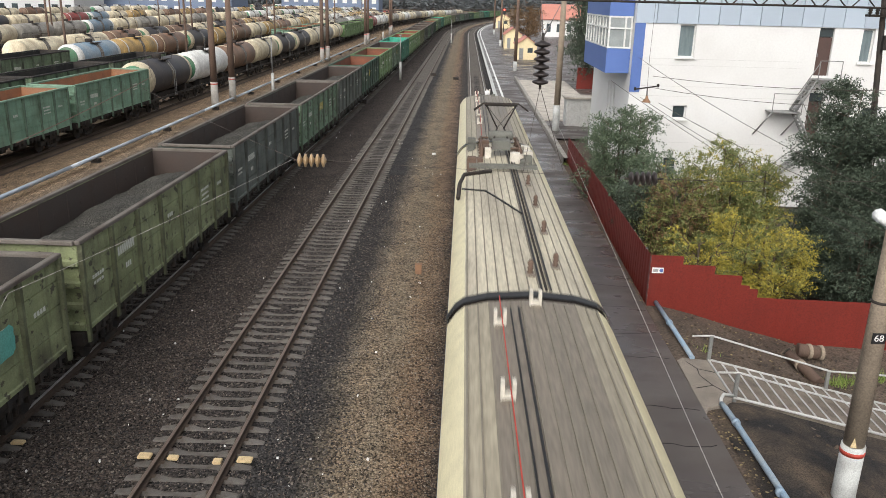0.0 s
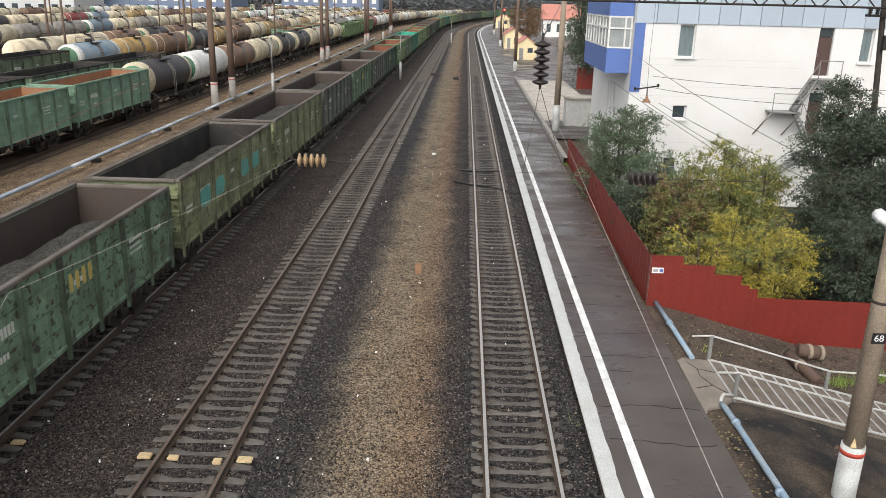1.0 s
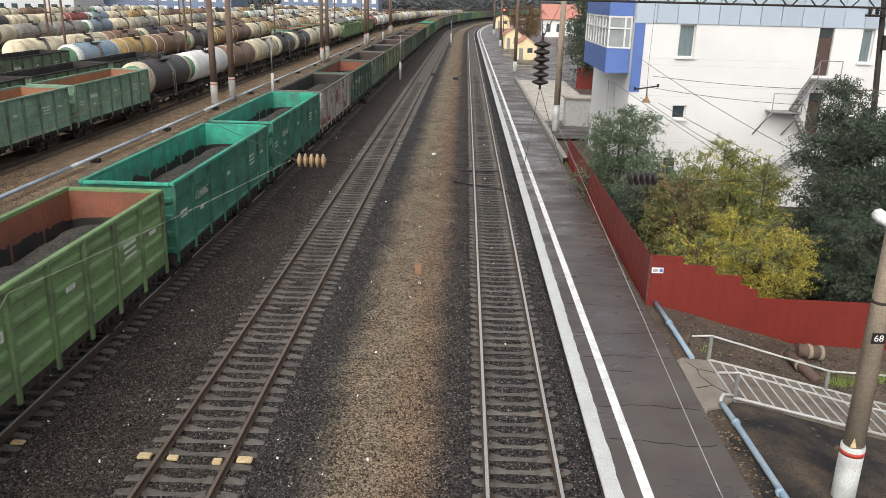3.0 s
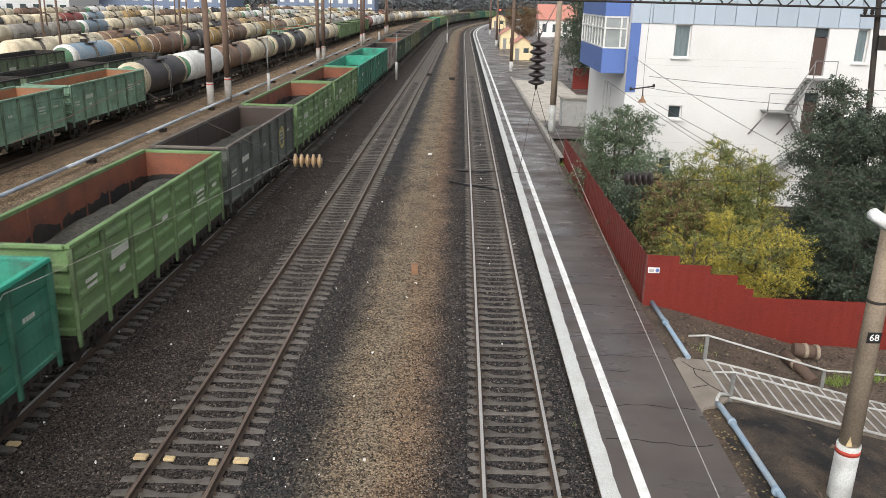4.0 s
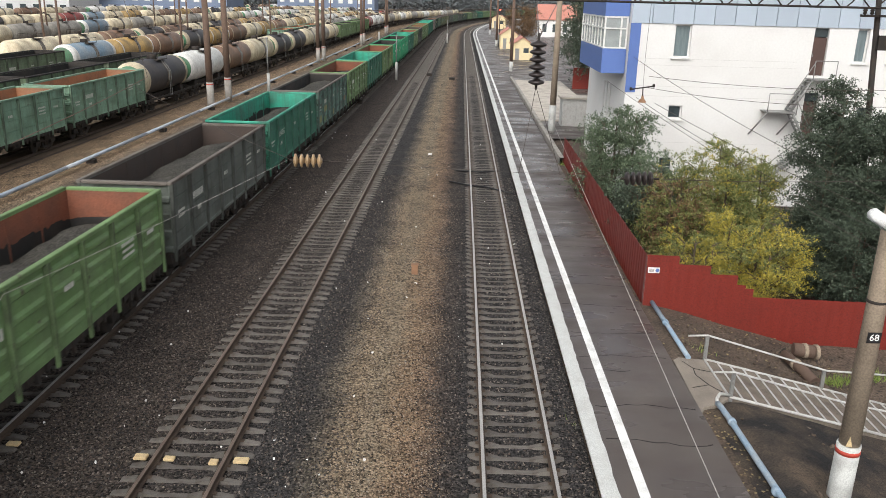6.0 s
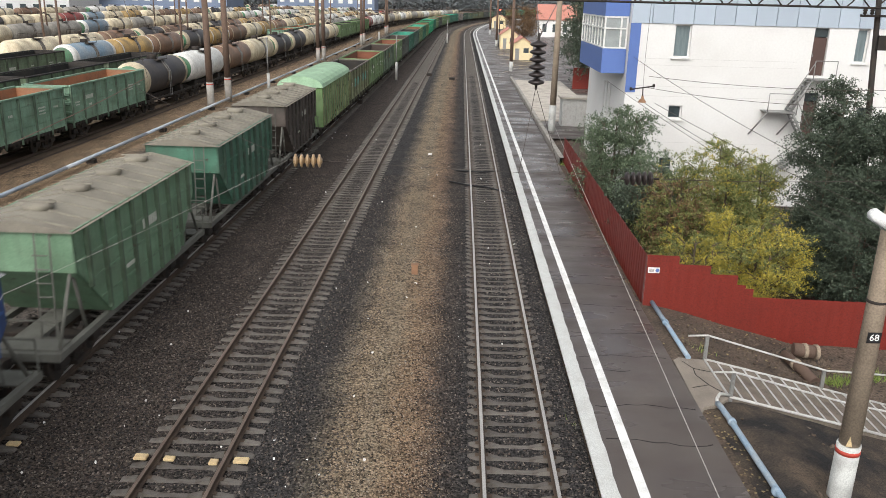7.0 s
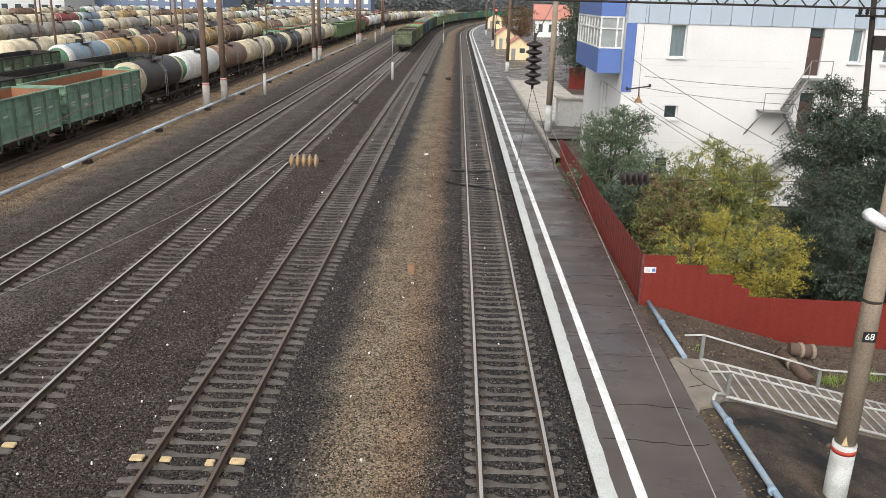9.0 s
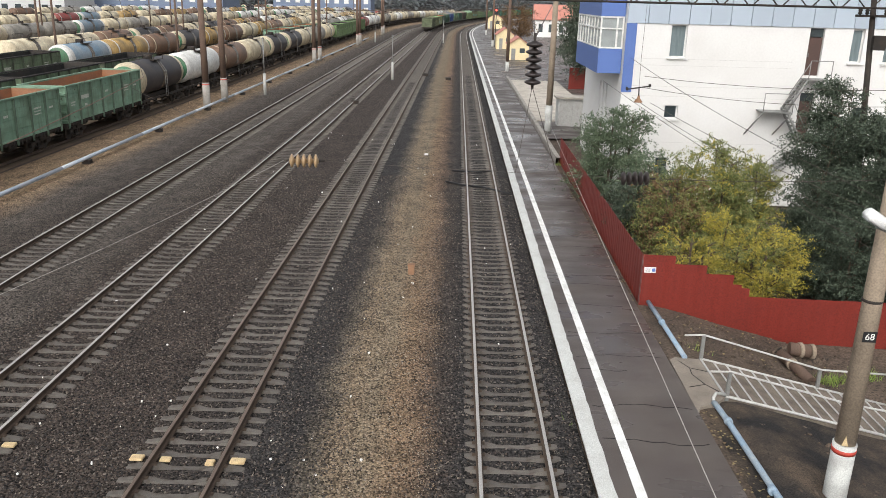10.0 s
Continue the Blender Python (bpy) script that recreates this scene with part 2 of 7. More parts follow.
def leafmat(name, c1, c2):
    m = bpy.data.materials.new(name)
    m.use_nodes = True
    n, l = m.node_tree.nodes, m.node_tree.links
    b = n["Principled BSDF"]
    b.inputs["Roughness"].default_value = 0.6
    b.inputs["Specular IOR Level"].default_value = 0.25
    g = n.new("ShaderNodeNewGeometry")
    r = n.new("ShaderNodeValToRGB")
    r.color_ramp.elements[0].color, r.color_ramp.elements[1].color = (*c1, 1), (*c2, 1)
    l.new(g.outputs["Random Per Island"], r.inputs["Fac"])
    l.new(r.outputs[0], b.inputs["Base Color"])
    return m


M_LEAFDARK = leafmat("dark_green_leaves", (0.034, 0.05, 0.035), (0.098, 0.122, 0.084))
M_LEAFGREEN = leafmat("olive_green_leaves", (0.085, 0.115, 0.035), (0.27, 0.27, 0.10))
M_LEAFYELLOW = leafmat("yellowing_leaves", (0.23, 0.22, 0.05), (0.52, 0.41, 0.07))
M_LEAFBROWN = leafmat("brown_leaves", (0.10, 0.06, 0.03), (0.24, 0.15, 0.08))
M_LEAFGREY = leafmat("grey_green_leaves", (0.06, 0.092, 0.055), (0.165, 0.205, 0.125))


# ---- mesh helpers ----
def bm_box(bm, x0, x1, y0, y1, z0, z1, m=None):
    v = [bm.verts.new((x, y, z)) for x in (x0, x1) for y in (y0, y1) for z in (z0, z1)]
    if m is not None:
        for q in v:
            q.co = m @ q.co
    for f in ((0, 1, 3, 2), (4, 6, 7, 5), (0, 4, 5, 1), (2, 3, 7, 6), (0, 2, 6, 4), (1, 5, 7, 3)):
        bm.faces.new([v[i] for i in f])
    return v


def bm_tube(bm, pts, r, seg=8, caps=True, r2=None):
    """A tube along points; r2: the radius at its end."""
    pts = [Vector(p) for p in pts]
    rings = []
    for i, p in enumerate(pts):
        d = (pts[min(i + 1, len(pts) - 1)] - pts[max(i - 1, 0)]).normalized()
        a = d.orthogonal().normalized()
        if abs(d.z) < 0.95:
            a = d.cross(Vector((0, 0, 1))).normalized()
        c = d.cross(a)
        rr = r if r2 is None else r + (r2 - r) * i / (len(pts) - 1)
        rings.append([bm.verts.new(p + (a * math.cos(2 * math.pi * k / seg) + c * math.sin(2 * math.pi * k / seg)) * rr) for k in range(seg)])
    for a, b in zip(rings, rings[1:]):
        for k in range(seg):
            f = bm.faces.new((a[k], a[(k + 1) % seg], b[(k + 1) % seg], b[k]))
            f.smooth = seg > 5
    if caps:
        bm.faces.new(rings[0][::-1])
        bm.faces.new(rings[-1])


def bm_lathe(bm, profile, axis="z", at=(0, 0, 0), seg=20, smooth=True):
    """profile: (radius, along)."""
    rings = []
    for r, h in profile:
        ring = []
        for k in range(seg):
            c, s = r * math.cos(2 * math.pi * k / seg), r * math.sin(2 * math.pi * k / seg)
            p = {"z": (c, s, h), "y": (c, h, s), "x": (h, c, s)}[axis]
            ring.append(bm.verts.new(Vector(p) + Vector(at)))
        rings.append(ring)
    for a, b in zip(rings, rings[1:]):
        for k in range(seg):
            f = bm.faces.new((a[k], a[(k + 1) % seg], b[(k + 1) % seg], b[k]))
            f.smooth = smooth
    bm.faces.new(rings[0][::-1])
    bm.faces.new(rings[-1])


def mesh_of(name, bm, material):
    bmesh.ops.recalc_face_normals(bm, faces=bm.faces)
    me = bpy.data.meshes.new(name)
    bm.to_mesh(me)
    bm.free()
    for q in (material if isinstance(material, (list, tuple)) else [material]):
        me.materials.append(q)
    return me


def part(name, bm, material, parent=None, label=""):
    ob = new(name, mesh_of(name, bm, material) if isinstance(bm, bmesh.types.BMesh) else bm)
    if parent is not None:
        ob.parent = parent
    return tagged(ob, label)


def thing(name, label, category, group="", kind="", at=None):
    ob = new(name)
    ob.empty_display_size = 0.1
    if at is not None:
        ob.matrix_basis = at
    return tagged(ob, label, category, group, kind)


def B():
    return bmesh.new()


def box_part(name, dims, material, parent, label="", bevel=0.0, m=None):
    bm = B()
    bm_box(bm, *dims, m=m)
    if bevel:
        bmesh.ops.bevel(bm, geom=bm.edges[:], offset=bevel, segments=2, affect="EDGES")
    return part(name, bm, material, parent, label)


# ---- the line's plan: straight, then a long right-hand bend ----
BEND_Y, BEND_R, BEND_END = 225.0, 800.0, 0.75


def on_line(x, s):
    """Place and heading of the point x metres right of the axis, s metres along it."""
    if s <= BEND_Y:
        return Vector((x, s, 0)), 0.0
    a = min((s - BEND_Y) / BEND_R, BEND_END)
    rest = s - BEND_Y - a * BEND_R
    r = BEND_R
    p = Vector((r - (r - x) * math.cos(a), BEND_Y + (r - x) * math.sin(a), 0))
    p += Vector((math.sin(a), math.cos(a), 0)) * rest
    return p, -a


STEPS = [-900, -60, 0, 20, 60, 110, 160, 200, 225] + [225 + 15 * i for i in range(1, 42)]


def strip(bm, profile, steps=STEPS, uv=True, drift=0.0):
    """Sweeps an open profile of (x, z) along the line, with UV = metres across and along."""
    lay = bm.loops.layers.uv.verify()
    rows = []
    for s in steps:
        row = []
        for x, z in profile:
            p, _ = on_line(x + drift * min(s, BEND_Y), s)
            row.append(bm.verts.new((p.x, p.y, z)))
        rows.append(row)
    for (a, s0), (b, s1) in zip(zip(rows, steps), zip(rows[1:], steps[1:])):
        for i in range(len(profile) - 1):
            f = bm.faces.new((a[i], a[i + 1], b[i + 1], b[i]))
            for lp, (u, v) in zip(f.loops, ((profile[i][0], s0), (profile[i + 1][0], s0), (profile[i + 1][0], s1), (profile[i][0], s1))):
                lp[lay].uv = (u, v)


RAIL_Z = 0.22
TRACK_C, TRACK_B, TRACK_A, TRACK_Z = 1.578, -5.899, -11.51, -16.75
DRIFT_B, DRIFT_A, DRIFT_Z = 0.004, 0.008, 0.004


# ---- ground ----
def drop(x, y):
    """Height of the ground: level by the tracks, falling away right of the platform."""
    if x < 6.5:
        return -0.06
    k = min(max((58 - y) / 14, 0), 1)
    z = 0.13 - 0.26 * min(max(x - 7.3, 0), 4.5)
    if 18.3 < y < 21.7 and 7.3 < x < 13.8:
        z = min(z, 0.22 - (x - 7.44) * 0.235) - 0.22
    return z * k - 0.06 * (1 - k)


def build_ground():
    bm = B()
    xs = [-4000, -1200, -400, -150, -60, -30, 0, 3, 5, 6.6, 7.1] + [7.6 + 0.6 * i for i in range(16)] + [20, 30, 60, 200, 600, 1500, 4000]
    ys = [-1500, -300, -60, 0] + [6 + 0.75 * i for i in range(76)] + [70, 100, 160, 300, 700, 1800, 4500]
    grid = [[bm.verts.new((x, y, drop(x, y) + (0.06 * noise.noise((x * 0.8, y * 0.8, 0)) if 7.4 < x < 19 and 5 < y < 62 else 0))) for x in xs] for y in ys]
    for a, b in zip(grid, grid[1:]):
        for i in range(len(xs) - 1):
            f = bm.faces.new((a[i], a[i + 1], b[i + 1], b[i]))
            f.smooth = True
    tagged(part("ground", bm, M_GROUND), "bare trampled earth reaching to the horizon", "ground", kind="structure")
    bm = B()
    strip(bm, [(-26.0, -0.04), (-22, -0.04), (-17.5, -0.03), (-9, -0.03), (-4.3, -0.03), (-3.4, 0.03), (-2.2, 0.10), (-1.0, 0.05), (-0.15, 0.03), (0.1, 0.05), (0.4, 0.045), (0.62, -0.03), (2.52, -0.03), (2.72, 0.045), (3.05, 0.04), (3.28, 0.01)])
    tagged(part("ballast_bed", bm, M_BALLAST), "dark crushed-stone ballast with a tan gravel strip between the tracks", "ballast", kind="structure")
    bm = B()
    strip(bm, [(-170, -0.045), (-80, -0.045), (-26.2, -0.02)])
    tagged(part("yard_ground", bm, M_YARD), "oil-stained brown dirt of the goods yard", "ground", kind="structure")


def loose_stones(name, n, x0, x1, y0, y1, half, ramp, seed, label, chance, height):
    """Angular stones lying loose on the bed; none on rails, few on sleepers."""
    rng = np.random.default_rng(seed)
    x = rng.uniform(x0, x1, n)
    y = y0 + (y1 - y0) * rng.random(n) ** 1.35
    keep = rng.random(n) < chance(x, y)
    for cx, drift, phase in ((TRACK_C, 0.0, 10.75), (TRACK_B, DRIFT_B, 10.5), (TRACK_A, DRIFT_A, 12.0)):
        u = np.abs(x - cx - drift * y)
        v = np.abs((y - phase + 0.2625) % 0.525 - 0.2625)
        keep &= ~((np.abs(u - 0.795) < 0.1) | ((u < 1.22) & (v < 0.115)) | ((u < 1.4) & (v < 0.1) & (rng.random(n) < 0.75)))
    x, y = x[keep], y[keep]
    k = len(x)
    z = height(x) + half * 0.25
    axes = rng.normal(0, 1, (k, 3, 3))
    axes /= np.linalg.norm(axes, axis=2)[:, :, None]
    axes *= (half * rng.uniform(0.5, 1.25, (k, 3)))[:, :, None]
    c = np.stack([x, y, z], axis=1)
    vs = np.stack([c + axes[:, 0], c - axes[:, 0], c + axes[:, 1], c - axes[:, 1], c + axes[:, 2], c - axes[:, 2]], axis=1).reshape(-1, 3)
    tri = np.array([(0, 2, 4), (2, 1, 4), (1, 3, 4), (3, 0, 4), (2, 0, 5), (1, 2, 5), (3, 1, 5), (0, 3, 5)])
    fs = (np.arange(k)[:, None, None] * 6 + tri[None]).reshape(-1, 3)
    me = bpy.data.meshes.new(name)
    me.from_pydata(vs.tolist(), [], fs.tolist())
    m = leafmat(name + "_shades", (0, 0, 0), (1, 1, 1))
    e = next(q for q in m.node_tree.nodes if q.type == "VALTORGB").color_ramp.elements
    e[0].color, e[1].color = (*ramp[0], 1), (*ramp[-1], 1)
    for i, col in enumerate(ramp[1:-1]):
        e.new((i + 1) / (len(ramp) - 1)).color = (*col, 1)
    m.node_tree.nodes["Principled BSDF"].inputs["Roughness"].default_value = 0.85
    me.materials.append(m)
    tagged(part(name, me, None), label, "ballast", kind="stuff")


def build_loose_stones():
    tan = lambda x, y: np.clip((x + 3.25 + 0.3 * np.sin(y * 0.7) + 0.15 * np.sin(y * 2.3)) / 0.9, 0, 1) * np.clip((-0.15 - x + 0.2 * np.sin(y * 0.9)) / 0.7, 0, 1)
    bed = lambda x: np.interp(x, [-26, -4.3, -3.4, -2.2, -1.0, -0.15, 0.1, 0.4, 0.62, 2.52, 2.72, 3.05, 3.28], [-0.03, -0.03, 0.03, 0.10, 0.05, 0.03, 0.05, 0.045, -0.03, -0.03, 0.045, 0.04, 0.01])
    loose_stones("ballast_stones", 95000, -14.5, 3.22, 11.5, 46, 0.034, [(0.014, 0.014, 0.015), (0.032, 0.03, 0.03), (0.056, 0.05, 0.047), (0.085, 0.064, 0.05), (0.102, 0.092, 0.084), (0.21, 0.18, 0.15)], 5,
                 "dark angular ballast stones lying between the tracks", lambda x, y: 0.95 - 0.93 * tan(x, y), bed)
    loose_stones("gravel_stones", 30000, -3.4, 0.1, 11.5, 42, 0.022, [(0.07, 0.055, 0.04), (0.16, 0.12, 0.08), (0.22, 0.165, 0.11), (0.27, 0.215, 0.155), (0.36, 0.32, 0.27)], 6,
                 "tan gravel stones on the strip between the tracks", tan, bed)


def sleeper_mesh():
    bm = B()
    # concrete sleeper: high rail seats, a lower waist, sloping ends
    half = [(1.36, -0.05, 0.088), (1.31, 0.0, 0.092), (1.0, 0.048, 0.096), (0.62, 0.056, 0.1), (0.5, 0.03, 0.096), (0.36, -0.012, 0.092), (0.16, -0.02, 0.09)]
    xs = [(-x, z, w) for x, z, w in half] + half[::-1]
    rows = []
    for x, z, w in xs:
        rows.append([bm.verts.new((x, s * (w + d), h)) for s, d, h in ((-1, 0.03, -0.12), (-1, -0.02, z), (1, -0.02, z), (1, 0.03, -0.12))])
    for a, b in zip(rows, rows[1:]):
        for i in range(3):
            bm.faces.new((a[i], a[i + 1], b[i + 1], b[i]))
    bm.faces.new(rows[0])
    bm.faces.new(rows[-1][::-1])
    return mesh_of("sleeper", bm, M_SLEEPER)


def build_track(x, drift, shiny, phase, label, near, wall=520, sleepers_to=430, pitch=0.525, plain=False):
    t = thing("railway_track", label, "railway track", "running lines", "structure")
    for side in (-1, 1):
        bm = B()
        c = x + side * 0.795
        prof = [(-0.08, 0.04), (-0.076, 0.062), (-0.016, 0.085), (-0.016, 0.17), (-0.04, 0.182), (-0.04, 0.213), (-0.028, 0.22), (0.028, 0.22), (0.04, 0.213), (0.04, 0.182), (0.016, 0.17), (0.016, 0.085), (0.076, 0.062), (0.08, 0.04)]
        strip(bm, [(c + a, z) for a, z in prof], drift=drift)
        me = mesh_of("rail", bm, [M_RAIL, M_RAILTOP if shiny else M_RUSTTOP])
        n = len(prof) - 1
        for p in me.polygons:
            if p.index % n in (5, 6, 7):
                p.material_index = 1
        part("rail", me, None, t)
    if plain:
        return t
    sm = SLEEPER
    bmf, bms = B(), B()
    i = 0
    while True:
        s = phase + i * pitch
        i += 1
        if s > sleepers_to:
            break
        p, a = on_line(x + drift * min(s, BEND_Y), s)
        m = Matrix.Translation(p + Vector((random.uniform(-0.02, 0.02), random.uniform(-0.015, 0.015), random.uniform(-0.012, 0.008)))) @ Matrix.Rotation(a - drift + random.uniform(-0.012, 0.012), 4, "Z")
        if s < near:
            ob = new("sleeper", sm)
            ob.parent, ob.matrix_basis = t, m
        else:
            bm_box(bms, -1.34, 1.34, -0.115, 0.115, -0.1, 0.03, m=m)
        if s < 75:
            for side in (-0.795, 0.795):
                for q in (-0.105, 0.105):
                    bm_box(bmf, side + q - 0.045, side + q + 0.045, -0.055, 0.055, 0.03, 0.075, m=m)
    part("sleeper_rest", bms, M_SLEEPER, t)["kind"] = "stuff"
    part("rail_clip_rest", bmf, M_RAIL, t)["kind"] = "stuff"
    return t


def build_platform():
    top = 0.25
    bm = B()
    strip(bm, [(3.605, 0.0), (3.605, top), (6.45, top), (6.45, -0.3)])
    tagged(part("platform", bm, M_ASPHALT), "damp grey asphalt station platform with cracks", "platform", kind="structure")
    bm = B()
    strip(bm, [(3.27, top - 0.06), (3.265, top + 0.004), (3.29, top + 0.015), (3.60, top + 0.015), (3.60, top - 0.05)])
    tagged(part("platform_edge", bm, M_PEDGE), "worn white concrete platform edge", "platform edge", kind="structure")
    # Concrete face; the shadow under the overhang is put into its dark grey.
    bm = B()
    strip(bm, [(3.36, -0.1), (3.34, top - 0.055), (3.27, top - 0.06)])
    tagged(part("platform_face", bm, M_DUSTY), "concrete face below the platform edge, overhang shadow in its colour", "platform face", kind="structure")
    bm = B()
    strip(bm, [(4.07, top), (4.07, top + 0.006), (4.30, top + 0.006), (4.30, top)])
    tagged(part("platform_line", bm, M_WHITE), "painted white safety line", "marking", kind="structure")
    # uneven painted fringe beside the edge
    bm = B()
    rnd = random.Random(5)
    prev = None
    for i in range(400):
        s = 5 + i * 0.28
        w = 3.64 + 0.03 * noise.noise((s * 0.7, 3, 0)) + rnd.uniform(0, 0.03)
        row = (bm.verts.new((3.598, s, top + 0.005)), bm.verts.new((w, s, top + 0.005)))
        if prev:
            bm.faces.new((prev[0], prev[1], row[1], row[0]))
        prev = row
    tagged(part("paint_fringe", bm, M_PEDGE), "ragged white paint beside the platform edge", "marking", kind="structure")
    # transverse cracks
    rnd = random.Random(11)
    for s in (16.6, 18.2, 20.3, 21.1, 22.9, 25.3, 27.4, 28.2, 31.9, 33.4, 36.2, 38.9, 43.5, 47.5, 52, 57, 61, 66, 73, 81, 90):
        bm = B()
        y, prev = s, None
        x = 3.75
        end = 6.4 if rnd.random() < 0.7 else rnd.uniform(5, 6.2)
        while x < end:
            w = 0.012 + 0.010 * rnd.random()
            row = (bm.verts.new((x, y - w, top + 0.004)), bm.verts.new((x, y + w, top + 0.004)))
            if prev:
                bm.faces.new((prev[0], row[0], row[1], prev[1]))
            prev = row
            x += rnd.uniform(0.12, 0.3)
            y += rnd.uniform(-0.07, 0.07)
        tagged(part("asphalt_crack", bm, M_CRACK), "dark crack across the asphalt", "crack", "platform cracks", kind="structure")
    # kerb along the back of the platform and the paved bay behind it
    bm = B()
    strip(bm, [(6.62, -0.1), (6.62, 0.48), (6.92, 0.48), (6.92, -0.1)], steps=[50.5, 66, 86, 106])
    tagged(part("kerb", bm, M_CONC), "pale concrete kerb along the back of the platform", "kerb", kind="structure")
    box_part("paved_bay", (7.0, 13.0, 69, 104, -0.1, 0.22), M_SLAB, None)
    tagged(bpy.data.objects["paved_bay"], "pale paved bay behind the platform", "paving", kind="structure")
    bm = B()
    strip(bm, [(6.45, 0.12), (9.0, 0.12), (16, 0.12), (30, 0.0)], steps=[60, 110, 160, 200, 225, 240, 260, 290, 330])
    tagged(part("platform_back", bm, M_ASPHALT), "grey asphalt behind the platform by the yellow huts", "pavement", kind="structure")


def build_fence():
    f = thing("fence", "dark red profiled sheet-metal fence around the garden", "fence")

    def panel(p, q, z0, z1):
        bm = B()
        p, q = Vector((*p, 0)), Vector((*q, 0))
        d = (q - p)
        n = Vector((d.y, -d.x, 0)).normalized()
        L = d.length
        k = max(2, int(L / 0.1))
        rows = []
        for i in range(k + 1):
            o = n * (0.0 if i % 4 in (0, 1) else 0.012)
            c = p + d * (i / k) + o
            rows.append((bm.verts.new((c.x, c.y, z0)), bm.verts.new((c.x, c.y, z1))))
        for a, b in zip(rows, rows[1:]):
            bm.faces.new((a[0], b[0], b[1], a[1]))
        me = part("panel", bm, M_RED, f)
        md = me.modifiers.new("thick", "SOLIDIFY")
        md.thickness = 0.012
        bm = B()
        c = p - n * 0.06
        bm_box(bm, c.x - 0.03, c.x + 0.03, c.y - 0.03, c.y + 0.03, z0 - 0.5, z1 - 0.08)
        part("post", bm, M_STEEL, f)

    y = 51.0
    while y > 25.8:
        y1 = max(y - 1.15, 25.7)
        panel((6.62 + (y - 25.7) * 0.012, y), (6.62 + (y1 - 25.7) * 0.012, y1), 0.12, 1.96 - (y - 25.7) * 0.008)
        y = y1
    # falls in steps down the slope
    x = 6.62
    for w, t, b in ((1.07, 1.99, 0.05), (1.08, 1.70, -0.2), (0.94, 1.40, -0.42), (0.3, 1.06, -0.5), (0.28, 0.94, -0.55), (1.5, 0.64, -0.7), (1.6, 0.65, -0.85), (1.6, 0.66, -0.95), (1.6, 0.66, -1.0), (1.6, 0.66, -1.05), (1.6, 0.66, -1.05), (1.6, 0.66, -1.05), (1.6, 0.66, -1.05)):
        panel((x, 25.7 - (x - 6.62) * 0.06), (x + w, 25.7 - (x + w - 6.62) * 0.06), b - 0.28, t)
        x += w
    s = thing("sign", "small white notice with a round blue symbol on the red fence", "sign")
    m = pose(6.86, 25.66, 1.45)
    box_part("plate", (-0.2, 0.2, -0.012, 0.0, -0.1, 0.1), M_WHITE, s, m=m)
    bm = B()
    bm_lathe(bm, [(0.065, -0.003), (0.065, 0.0)], "y", (6.98, 25.645, 1.45), 20)
    part("blue_disc", bm, M_BLUE, s, "round blue symbol")
    for dz in (0.035, -0.005, -0.045):
        box_part("text_bar", (-0.16, 0.01, -0.016, -0.012, dz - 0.01, dz + 0.01), M_STEEL, s, m=m)


